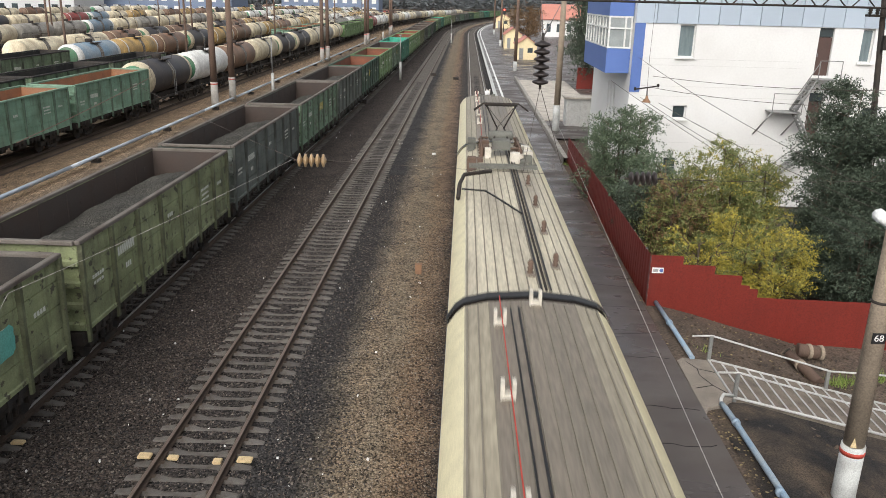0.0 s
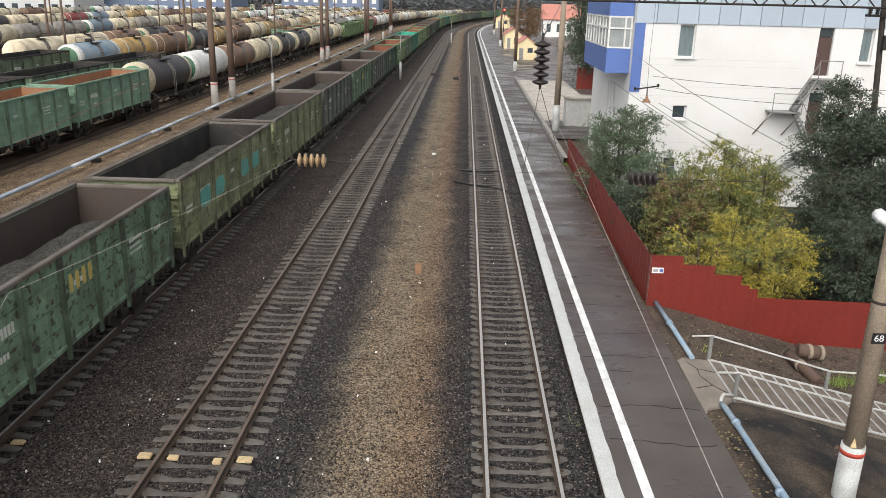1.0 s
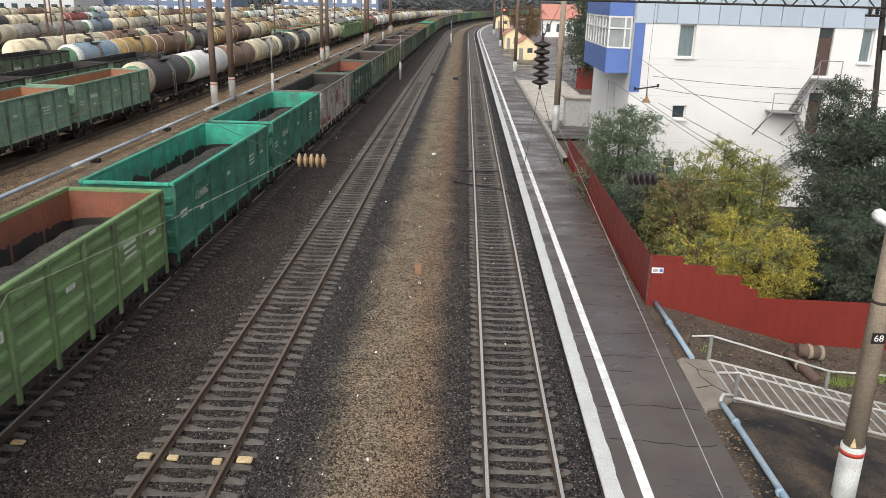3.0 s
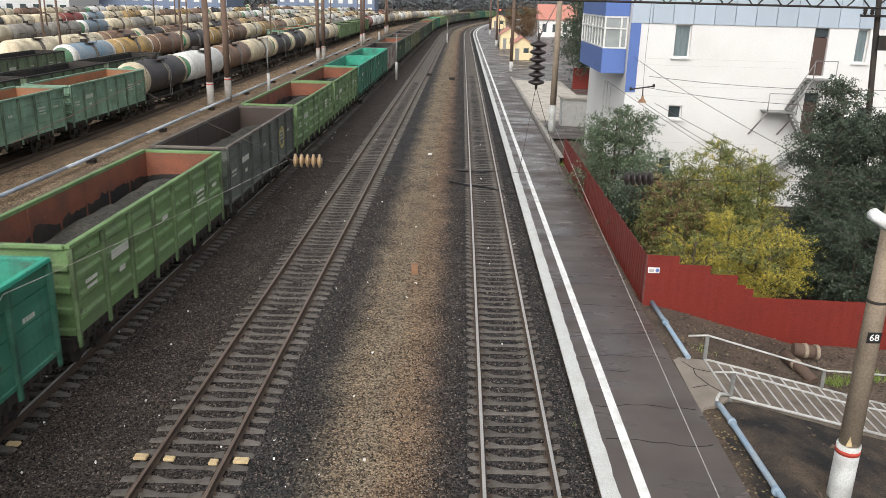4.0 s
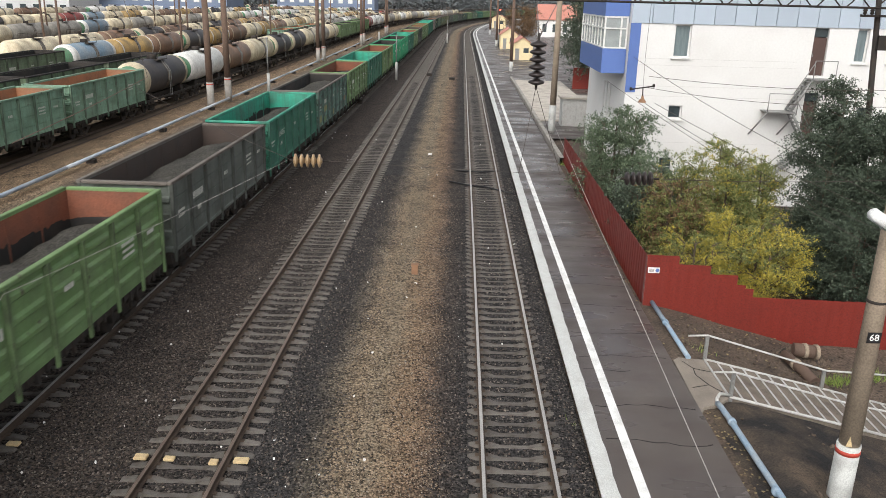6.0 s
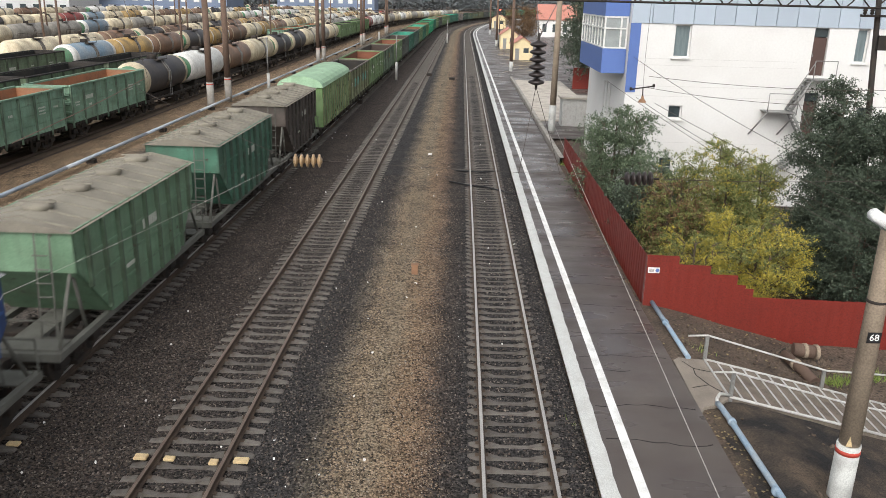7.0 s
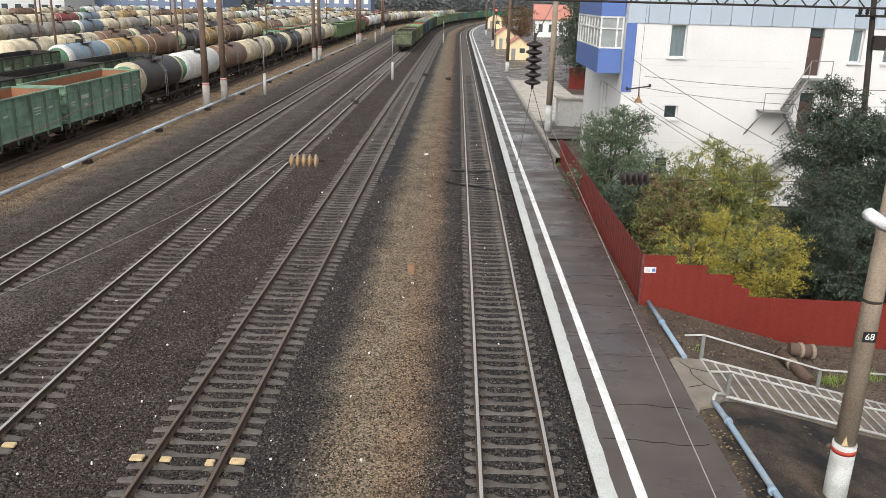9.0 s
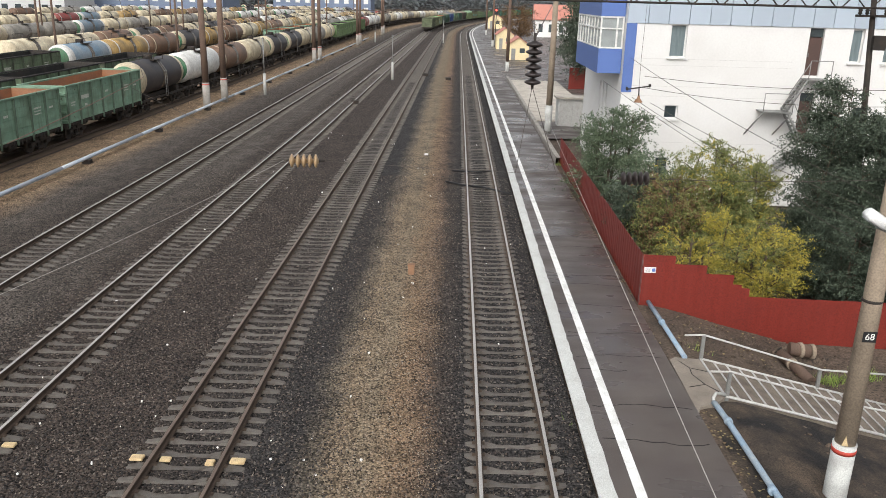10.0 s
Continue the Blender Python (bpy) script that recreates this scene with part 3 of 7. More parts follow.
def build_poles():
    def concrete_pole(x, y, top, label, r0=0.2, r1=0.14, base=1.3, material=None, z0=-0.1, bands=True, lean=0.0):
        t = thing("overhead_line_pole", label, "pole", "overhead line poles")
        bm = B()
        bm_tube(bm, [(x, y, z0 + base), (x + lean, y, top)], r0, 14, True, r1)
        part("shaft", bm, material or M_POLE, t)
        bm = B()
        bm_tube(bm, [(x, y, z0 - 0.3), (x, y, z0 + base)], r0 + 0.03, 14, True, r0 + 0.03)
        part("painted_foot", bm, M_EDGE if x > 0 else M_CONC, t, "pale painted concrete foot")
        if bands:
            bm = B()
            bm_tube(bm, [(x, y, z0 + base - 0.22), (x, y, z0 + base - 0.12)], r0 + 0.036, 14)
            part("red_band", bm, M_BANDRED, t, "painted red ring")
        return t

    for x, y, h in ((-22.9, 72.5, 9.6), (-22.6, 77.2, 9.6), (-22.2, 125, 10.5), (-22.1, 129.5, 10.5), (-21.5, 174, 11), (-21.4, 178, 11), (-21, 225, 11), (-21, 230, 11)):
        concrete_pole(x, y, h, "tall rust-brown catenary pole with a white foot", 0.3, 0.26, 2.4, M_RUSTPOLE)
    for x, y, h in ((7.5, 63.6, 10.4),):
        concrete_pole(x, y, h, "tan concrete catenary pole with a white foot beside the platform", 0.25, 0.21, 2.3, bands=False)
    for x, y, h in ((7.4, 118, 11), (7.8, 180, 11), (8.2, 240, 11)):
        p, _ = on_line(x, y)
        concrete_pole(p.x, p.y, h, "brown catenary pole with a white foot on the platform", 0.25, 0.2, 1.6, M_RUSTPOLE, bands=False)
    for x, y, h in ((-33, 95, 12), (-33, 140, 12), (-44, 88, 12), (-44, 130, 12), (-52, 100, 13), (-44, 180, 12), (-60, 120, 13), (-30.6, 190, 12), (-30.6, 240, 12), (-60, 170, 13), (-72, 140, 13), (-72, 190, 13)):
        concrete_pole(x, y, h, "far brown yard lighting pole between the wagons", 0.16, 0.1, 0.8, M_RUSTPOLE, bands=False)
    sg = thing("light_signal", "dark railway signal mast showing a red light", "signal")
    sx, sy = 8.25, 178.0
    bm = B()
    bm_tube(bm, [(sx, sy, -0.1), (sx, sy, 8.3)], 0.09, 8)
    part("mast", bm, M_DARK, sg)
    box_part("lamp_box", (sx - 0.3, sx + 0.3, sy - 0.25, sy + 0.05, 6.9, 8.3), M_BLACK, sg)
    bm = B()
    bm_lathe(bm, [(0.2, -0.02), (0.2, 0.0), (0.1, 0.03)], "y", (sx, sy - 0.28, 7.88), 14)
    part("red_lens", bm, M_REDLIGHT, sg, "lit red lens")
    # thin posts between the tracks
    for x, y, h in ((-20.1, 83.4, 5.7), (-8.2, 102.5, 5.4), (-19, 187, 5.5), (-3.3, 190, 5)):
        t = thing("signal_post", "slim grey marker post with a white foot", "post", "marker posts")
        bm = B()
        bm_tube(bm, [(x, y, 2.2), (x, y, h)], 0.06, 8)
        part("shaft", bm, M_STEEL, t)
        bm = B()
        bm_tube(bm, [(x, y, -0.1), (x, y, 2.2)], 0.16, 10)
        part("painted_foot", bm, M_RAILWHITE, t)
        bm = B()
        bm_lathe(bm, [(0.05, -0.12), (0.14, -0.06), (0.14, 0.06), (0.05, 0.12)], "z", (x, y, h + 0.05), 10)
        part("cap", bm, M_STEEL, t)
    # the near lamp pole
    x, y = 8.6, 15.0
    t = concrete_pole(x, y, 9.0, "tan concrete lamp pole with white foot, red ring and number plate", 0.215, 0.16, 1.8, z0=-0.5, lean=-0.07)
    box_part("number_plate", (x - 0.2, x + 0.08, y - 0.217, y - 0.207, 3.74, 3.97), M_BLACK, t, "black plate with white figures")
    cu = bpy.data.curves.new("number_text", "FONT")
    cu.body, cu.size, cu.extrude, cu.align_x, cu.align_y = "68", 0.2, 0.002, "CENTER", "CENTER"
    cu.materials.append(M_WHITE)
    o = new("number_text", cu)
    o.parent, o.matrix_basis = t, pose(x - 0.06, y - 0.222, 3.855, 90, 0, 0)
    bm = B()
    v = [bm.verts.new(c) for c in ((x - 0.19, y - 0.215, 1.34), (x - 0.06, y - 0.235, 1.34), (x - 0.13, y - 0.222, 1.58))]
    bm.faces.new(v)
    o = part("warning_triangle", bm, M_CARD, t, "yellow warning triangle")
    o.modifiers.new("thick", "SOLIDIFY").thickness = 0.01
    bm = B()
    bm_tube(bm, [(x - 0.03, y - 0.12, 6.0), (x - 0.25, y - 0.42, 6.14), (x - 0.58, y - 0.58, 6.28)], 0.03, 8)
    part("lamp_arm", bm, M_STEEL, t)
    lamp_at = pose(x - 0.66, y - 0.62, 6.36, 12, 30, 8)
    bm = B()
    outline = ((-0.27, 0.11), (-0.22, 0.15), (0.1, 0.16), (0.2, 0.13), (0.24, 0.07))
    rows = []
    for k, zz in ((0.88, 0.0), (1.0, 0.04), (0.99, 0.13), (0.8, 0.2)):
        rows.append([bm.verts.new((px * k, py * k, zz)) for px, py in outline] + [bm.verts.new((px * k, -py * k, zz)) for px, py in outline[::-1]])
    for ra, rb in zip(rows, rows[1:]):
        for i in range(len(ra)):
            bm.faces.new((ra[i], ra[(i + 1) % len(ra)], rb[(i + 1) % len(ra)], rb[i])).smooth = True
    bm.faces.new(rows[0][::-1])
    bm.faces.new(rows[-1])
    o = part("lamp_head", bm, M_LAMP, t, "white rounded street lamp head")
    o.matrix_basis = lamp_at
    bm = B()
    bm_box(bm, -0.22, 0.1, -0.1, 0.1, -0.025, -0.002)
    part("lamp_lens", bm, M_LOGGIA, o)
    bm = B()
    bm_lathe(bm, [(0.19, 4.55), (0.2, 4.56), (0.2, 4.6), (0.19, 4.61)], "z", (x - 0.04, y, 0), 14)
    part("steel_strap", bm, M_DARK, t)


def sagging(p, q, sag, n=14):
    p, q = Vector(p), Vector(q)
    return [p + (q - p) * (i / n) - Vector((0, 0, sag * 4 * (i / n) * (1 - i / n))) for i in range(n + 1)]


def wire(p, q, sag, r, material, label="thin dark overhead wire"):
    bm = B()
    bm_tube(bm, sagging(p, q, sag), r, 5)
    return tagged(part("overhead_wire", bm, material), label, "wire", "overhead wires")


def insulator(at, way, n, disc, gap, material, label):
    t = thing("insulator_string", label, "insulator", "insulators")
    m = Matrix.Translation(at) @ Vector(way).to_track_quat("Z", "Y").to_matrix().to_4x4()
    bm = B()
    bm_tube(bm, [(0, 0, -gap), (0, 0, n * gap + gap * 0.5)], disc * 0.16, 8)
    o = part("pin", bm, M_DARK, t)
    o.matrix_basis = m
    for i in range(n):
        bm = B()
        bm_lathe(bm, [(disc * 0.25, -gap * 0.45), (disc * 0.5, -gap * 0.36), (disc * 0.96, -gap * 0.16), (disc, gap * 0.04), (disc * 0.82, gap * 0.2), (disc * 0.45, gap * 0.3), (disc * 0.3, gap * 0.48)], "z", (0, 0, i * gap), 18)
        o = part("disc", bm, material, t)
        o.matrix_basis = m
    return t


def build_overhead():
    # rigid lattice beam over the line
    t = thing("gantry_beam", "dark steel lattice gantry beam over the tracks", "gantry")
    y, z = 34.0, 10.22
    for dz, r in ((0.0, 0.05), (0.62, 0.06)):
        for dy in (-0.25, 0.25):
            bm = B()
            bm_tube(bm, [(-24, y + dy, z + dz), (19.5, y + dy, z + dz)], r, 6)
            part("chord", bm, M_DARK, t)
    bm = B()
    x = -24
    while x < 19.4:
        bm_tube(bm, [(x, y - 0.25, z), (x + 0.6, y - 0.25, z + 0.62)], 0.03, 4)
        bm_tube(bm, [(x + 0.6, y + 0.25, z + 0.62), (x + 1.2, y + 0.25, z)], 0.03, 4)
        x += 1.2
    part("lattice", bm, M_DARK, t)["kind"] = "stuff"
    bm = B()
    bm_tube(bm, [(18.7, y + 1.2, -1.1), (17.5, y + 1.2, 11.5)], 0.15, 12, True, 0.11)
    part("pole", bm, M_DARK, t)
    bm = B()
    bm_box(bm, 17.0, 19.0, y + 1.0, y + 1.4, 9.85, 9.95)
    bm_box(bm, 17.75, 18.3, y + 0.9, y + 1.4, 8.5, 9.1)
    for q in (17.1, 17.4, 18.2, 18.8):
        bm_lathe(bm, [(0.04, 9.95), (0.1, 10.0), (0.06, 10.06), (0.1, 10.12), (0.04, 10.2)], "z", (q, y + 1.2, 0), 10)
    part("switch_gear", bm, M_DARK, t, "dark cross arm with switch gear")
    insulator((1.62, 17, 8.55), (0.0, 0.0, 1), 6, 0.175, 0.155, M_BROWNCER, "hanging string of brown glazed disc insulators")
    wire((1.62, 17, 9.45), (3.05, 33.75, 10.22), 0, 0.014, M_WIRE)
    wire((1.62, 17, 9.45), (7.45, 63.4, 10.3), 0, 0.016, M_WIRE)
    wire((1.62, 17, 8.45), (1.2, 15.03, 7.0), 0, 0.007, M_WIRE)
    wire((1.62, 17, 8.45), (2.0, 15.02, 6.98), 0, 0.007, M_WIRE)
    insulator((-3.15, 15, 7.12), (1, 0.15, -0.02), 5, 0.135, 0.115, M_CERAMIC, "tan porcelain disc insulators on a cross wire")
    insulator((3.3, 15, 6.95), (1, 0.1, 0.0), 5, 0.135, 0.115, M_BROWNCER, "brown glazed disc insulators on a cross wire")
    # cross wires that carry the insulators, and cables over the garden
    wire((-3.3, 14.97, 7.13), (-6.85, 11, 5.75), 0.05, 0.003, M_PALEWIRE, "pale cable sloping over the goods track")
    wire((-6.85, 11, 5.75), (-8.3, 5.0, -0.1), 0.0, 0.003, M_PALEWIRE, "pale cable anchored in the ballast")
    wire((-2.55, 15.1, 7.11), (3.2, 15, 6.97), 0.02, 0.004, M_WIRE)
    wire((3.9, 15.05, 6.95), (9.5, 16, 6.9), 0.06, 0.006, M_WIRE)
    wire((-3.2, 15, 7.12), (-9, 22, 7.6), 0.05, 0.006, M_WIRE)
    wire((6.9, 62, 2.0), (5.33, 13, 0.97), 0.0, 0.012, M_PALEWIRE, "pale taut cable along the back of the platform")
    for p, q, sag in (((8.9, 38, 6.9), (18.5, 30, 7.4), 0.25), ((8.7, 38, 6.4), (18.5, 30, 6.8), 0.35), ((8.8, 36, 5.9), (14.6, 25, 3.6), 0.2), ((8.4, 38, 5.9), (14.6, 25, 3.0), 0.3),
                      ((8.2, 44.8, 6.0), (14, 24, 2.6), 0.2), ((9.6, 44.8, 7.3), (14.2, 24, 4.2), 0.3), ((-8, 33.9, 9.6), (3, 34, 9.9), 0.1)):
        wire(p, q, sag, 0.011, M_WIRE, "thin sagging cable over the garden")
    wire((-11.6, 20, 6.33), (-13.4, 34, 6.66), 0.05, 0.012, mat("reddish_cable", (0.25, 0.13, 0.1), 0.6, bump=0), "reddish cable sloping over the yard side")
    wire((-13.4, 34, 6.66), (-14.2, 34, 10.2), 0.0, 0.01, M_WIRE)
    h = thing("hanging_lamp", "small rusty tin lamp hanging from a cross arm", "lamp")
    bm = B()
    bm_tube(bm, [(7.48, 35, 6.58), (8.46, 35, 6.74)], 0.03, 6)
    bm_tube(bm, [(8.0, 35, 6.66), (8.02, 35, 6.3)], 0.025, 6)
    for q in (7.48, 8.46):
        bm_lathe(bm, [(0.03, -0.07), (0.06, -0.03), (0.06, 0.05), (0.02, 0.08)], "z", (q, 35, 6.6 + (q - 7.48) * 0.16), 8)
    part("cross_arm", bm, M_DARK, h)
    bm = B()
    bm_lathe(bm, [(0.05, 6.32), (0.07, 6.2), (0.19, 6.05), (0.18, 6.03), (0.05, 6.15)], "z", (8.02, 35, 0), 14)
    part("shade", bm, M_ORANGE, h)
    wire((8.0, 35, 6.66), (7.97, 35, 7.95), 0.0, 0.008, M_WIRE)
    wire((7.97, 35, 7.95), (8.0, 35, 10.22), 0.0, 0.008, M_WIRE)


def build_pipe():
    p = thing("long_pipe", "silver-blue pipe lying along the yard edge", "pipe")
    for i, s in enumerate(range(20, 200, 12)):
        bm = B()
        bm_tube(bm, [(-22.75 + 0.004 * s + 0.05 * math.sin(s), s, 0.32), (-22.75 + 0.004 * (s + 12) + 0.05 * math.sin(s + 12), s + 12, 0.32)], 0.12, 8)
        part("pipe_length", bm, M_GREYPIPE, p)
        box_part("support", (-23.0 + 0.004 * s, -22.5 + 0.004 * s, s + 3, s + 3.4, -0.1, 0.22), M_DARK, p)


SLEEPER = sleeper_mesh()
build_ground()
build_platform()
build_fence()
build_poles()
build_overhead()
build_pipe()


# ---- rolling stock ----
PAINTS = {}


def paint(name, c, dirt=(0.10, 0.09, 0.07), amount=0.75, scale=0.9, chips=(0.07, 0.05, 0.04), chip_at=0.66):
    """Old wagon paint: faded fields, dirt in vertical runs, flaked spots; every piece weathered in its own way."""
    m = bpy.data.materials.new(name)
    PAINTS[m.name] = (c, dirt, amount)
    m.use_nodes = True
    n, l = m.node_tree.nodes, m.node_tree.links
    b = n["Principled BSDF"]
    b.inputs["Roughness"].default_value, b.inputs["Specular IOR Level"].default_value = 0.62, 0.35
    co, oi = n.new("ShaderNodeTexCoord"), n.new("ShaderNodeObjectInfo")
    shift = n.new("ShaderNodeMath")
    shift.operation = "MULTIPLY"
    shift.inputs[1].default_value = 60.0
    l.new(oi.outputs["Random"], shift.inputs[0])
    at = n.new("ShaderNodeVectorMath")
    l.new(co.outputs["Object"], at.inputs[0])
    l.new(shift.outputs[0], at.inputs[1])

    def field(stretch, size, detail, lo, hi, gain, rough=0.55):
        mp = n.new("ShaderNodeMapping")
        mp.inputs["Scale"].default_value = stretch
        l.new(at.outputs[0], mp.inputs["Vector"])
        t = n.new("ShaderNodeTexNoise")
        t.inputs["Scale"].default_value, t.inputs["Detail"].default_value, t.inputs["Roughness"].default_value = size, detail, rough
        l.new(mp.outputs[0], t.inputs["Vector"])
        r = n.new("ShaderNodeMapRange")
        r.inputs["From Min"].default_value, r.inputs["From Max"].default_value, r.inputs["To Max"].default_value = lo, hi, gain
        l.new(t.outputs["Fac"], r.inputs["Value"])
        return r.outputs[0], t.outputs["Fac"]

    def over(below, colour, fac):
        x = n.new("ShaderNodeMix")
        x.data_type = "RGBA"
        x.inputs[7].default_value = (*colour, 1)
        if isinstance(below, tuple):
            x.inputs[6].default_value = (*below, 1)
        else:
            l.new(below, x.inputs[6])
        l.new(fac, x.inputs[0])
        return x.outputs[2]

    faded = tuple(min(1, v * 1.3 + 0.025) for v in c)
    shown = over(c, faded, field((1, 0.6, 1.6), 0.8, 3, 0.4, 0.65, 0.75)[0])
    shown = over(shown, dirt, field((1, 1, 1), scale, 6, 0.45, 0.72, amount)[0])
    shown = over(shown, tuple(v * 0.6 for v in dirt), field((1.6, 2.4, 0.22), 1.6, 5, 0.5, 0.75, 0.75 * amount)[0])
    shown = over(shown, chips, field((1, 1, 1.3), scale * 3.2, 8, chip_at - 0.02, chip_at + 0.02, 0.9, 0.62)[0])
    _, grain = field((1, 1, 1), 24, 3, 0, 1, 1)
    hs = n.new("ShaderNodeHueSaturation")
    gr = n.new("ShaderNodeMapRange")
    gr.inputs["From Min"].default_value, gr.inputs["From Max"].default_value, gr.inputs["To Min"].default_value, gr.inputs["To Max"].default_value = 0.3, 0.7, 0.84, 1.16
    l.new(grain, gr.inputs["Value"])
    l.new(gr.outputs[0], hs.inputs["Value"])
    l.new(shown, hs.inputs["Color"])
    l.new(hs.outputs[0], b.inputs["Base Color"])
    bp = n.new("ShaderNodeBump")
    bp.inputs["Strength"].default_value, bp.inputs["Distance"].default_value = 0.12, 0.02
    l.new(grain, bp.inputs["Height"])
    l.new(bp.outputs[0], b.inputs["Normal"])
    return m


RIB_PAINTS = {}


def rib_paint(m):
    """Ribs stand proud: dirtier than an old wagon's sheets, their colour darkened for shade."""
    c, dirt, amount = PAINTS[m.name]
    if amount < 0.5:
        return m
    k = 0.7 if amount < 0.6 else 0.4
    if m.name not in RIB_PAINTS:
        RIB_PAINTS[m.name] = paint("dirty_shaded_rib_of_" + m.name, tuple(k * p + 0.22 * q for p, q in zip(c, dirt)), tuple(0.5 * q for q in dirt), 0.95, 1.4)
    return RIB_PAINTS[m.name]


P_TURQ = paint("turquoise_green_paint", (0.032, 0.15, 0.098), (0.04, 0.09, 0.065), 0.5)
P_BRIGHT = paint("bright_green_paint", (0.025, 0.28, 0.13), (0.03, 0.2, 0.1), 0.4)
P_TURQIN = paint("turquoise_inside_paint", (0.03, 0.30, 0.20), (0.08, 0.09, 0.08), 0.8, 0.7)
P_LIME = paint("leaf_green_paint", (0.13, 0.22, 0.085), (0.12, 0.13, 0.09), 0.5)
P_OLIVE = paint("faded_olive_paint", (0.2, 0.225, 0.115), (0.085, 0.08, 0.05), 0.85, 0.9, (0.05, 0.045, 0.032), 0.6)
P_PALELIME = paint("pale_lime_paint", (0.26, 0.31, 0.145), (0.16, 0.16, 0.09), 0.6)
P_WORN = paint("worn_grey_green_paint", (0.14, 0.225, 0.145), (0.07, 0.075, 0.05), 0.85, 1.1, (0.045, 0.035, 0.028), 0.57)
P_DARKG = paint("dark_bottle_green_paint", (0.035, 0.085, 0.055), (0.05, 0.06, 0.045), 0.6)
P_TEAL = paint("chipped_teal_paint", (0.125, 0.245, 0.2), (0.055, 0.06, 0.048), 0.9, 1.2, (0.05, 0.042, 0.034), 0.53)
P_SLATE = paint("grey_slate_paint", (0.10, 0.115, 0.10), (0.06, 0.06, 0.05), 0.7)
P_WHITEISH = paint("grubby_white_paint", (0.40, 0.37, 0.335), (0.19, 0.13, 0.105), 0.8, 1.2, (0.11, 0.05, 0.042), 0.58)
P_YARDG = paint("yard_green_paint", (0.16, 0.27, 0.19), (0.12, 0.15, 0.10), 0.7)
P_GDIRTY = paint("dirty_dark_green_paint", (0.12, 0.17, 0.10), (0.06, 0.06, 0.045), 0.85, 1.0)
P_RUST = mat("rust_red_inside", (0.23, 0.085, 0.05), 0.9, spots=(0.11, 0.06, 0.045), amount=0.8, scale=0.8, fine=25)
P_REDIN = mat("red_primer_inside", (0.40, 0.085, 0.04), 0.8, spots=(0.28, 0.07, 0.04), amount=0.5, scale=0.8)
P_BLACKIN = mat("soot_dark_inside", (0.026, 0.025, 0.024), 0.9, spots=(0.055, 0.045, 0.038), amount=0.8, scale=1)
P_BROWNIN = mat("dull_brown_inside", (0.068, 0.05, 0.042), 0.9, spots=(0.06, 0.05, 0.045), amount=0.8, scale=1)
P_ORANGEIN = mat("orange_rust_inside", (0.36, 0.17, 0.09), 0.9, spots=(0.2, 0.12, 0.08), amount=0.8, scale=0.7)
P_LIMEIN = paint("light_green_inside", (0.15, 0.29, 0.15), (0.1, 0.17, 0.1), 0.5)
P_BLUE = paint("blue_hopper_paint", (0.03, 0.075, 0.22), (0.05, 0.06, 0.1), 0.5)
P_BROWNH = paint("brown_hopper_paint", (0.075, 0.06, 0.05), (0.05, 0.045, 0.04), 0.6)
P_HOPG = paint("hopper_green_paint", (0.055, 0.15, 0.10), (0.08, 0.1, 0.075), 0.7)
P_HOPL = paint("pale_hopper_green_paint", (0.13, 0.225, 0.14), (0.13, 0.16, 0.11), 0.6)
P_ROOF = mat("dusty_wagon_roof", (0.25, 0.23, 0.185), 0.8, spots=(0.15, 0.135, 0.11), amount=0.8, scale=0.8)
P_BLUEROOF = mat("dusty_blue_grey_roof", (0.21, 0.215, 0.215), 0.8, spots=(0.09, 0.12, 0.2), amount=0.8, scale=0.8)
P_MINT = paint("mint_green_paint", (0.30, 0.46, 0.30), (0.22, 0.33, 0.22), 0.5)
P_LETTER = mat("pale_stencil_paint", (0.55, 0.56, 0.5), 0.7, bump=0)
P_YELLOWL = mat("yellow_stencil_paint", (0.5, 0.4, 0.12), 0.7, bump=0)
P_LASTG = paint("dull_end_wagon_paint", (0.105, 0.13, 0.07), (0.06, 0.06, 0.04), 0.8, 0.9, (0.045, 0.04, 0.03), 0.6)
P_TURQPATCH = paint("turquoise_patch_paint", (0.10, 0.33, 0.28), (0.1, 0.2, 0.17), 0.5)
P_SKYPATCH = paint("sky_blue_patch_paint", (0.22, 0.42, 0.50), (0.1, 0.2, 0.3), 0.6, 3)
P_REDPATCH = paint("dark_red_patch_paint", (0.2, 0.03, 0.03), (0.1, 0.04, 0.04), 0.6)
P_OCHREPATCH = paint("ochre_patch_paint", (0.24, 0.235, 0.1), (0.1, 0.12, 0.08), 0.8, 2.0)
P_RUSTPATCH = paint("rusty_patch_paint", (0.26, 0.14, 0.075), (0.12, 0.1, 0.07), 0.7, 2.0)
P_SMUDGE = paint("dark_smudge_paint", (0.06, 0.085, 0.06), (0.1, 0.13, 0.08), 0.7, 2.5)
P_RING = mat("yellow_ring_paint", (0.5, 0.42, 0.16), 0.7, bump=0)

P_RIM = mat("worn_grey_rim", (0.15, 0.132, 0.115), 0.75, 0.1, spots=(0.08, 0.06, 0.048), amount=0.8, scale=1.2)


def shared(name, build, material):
    bm = B()
    build(bm)
    return mesh_of(name, bm, material)


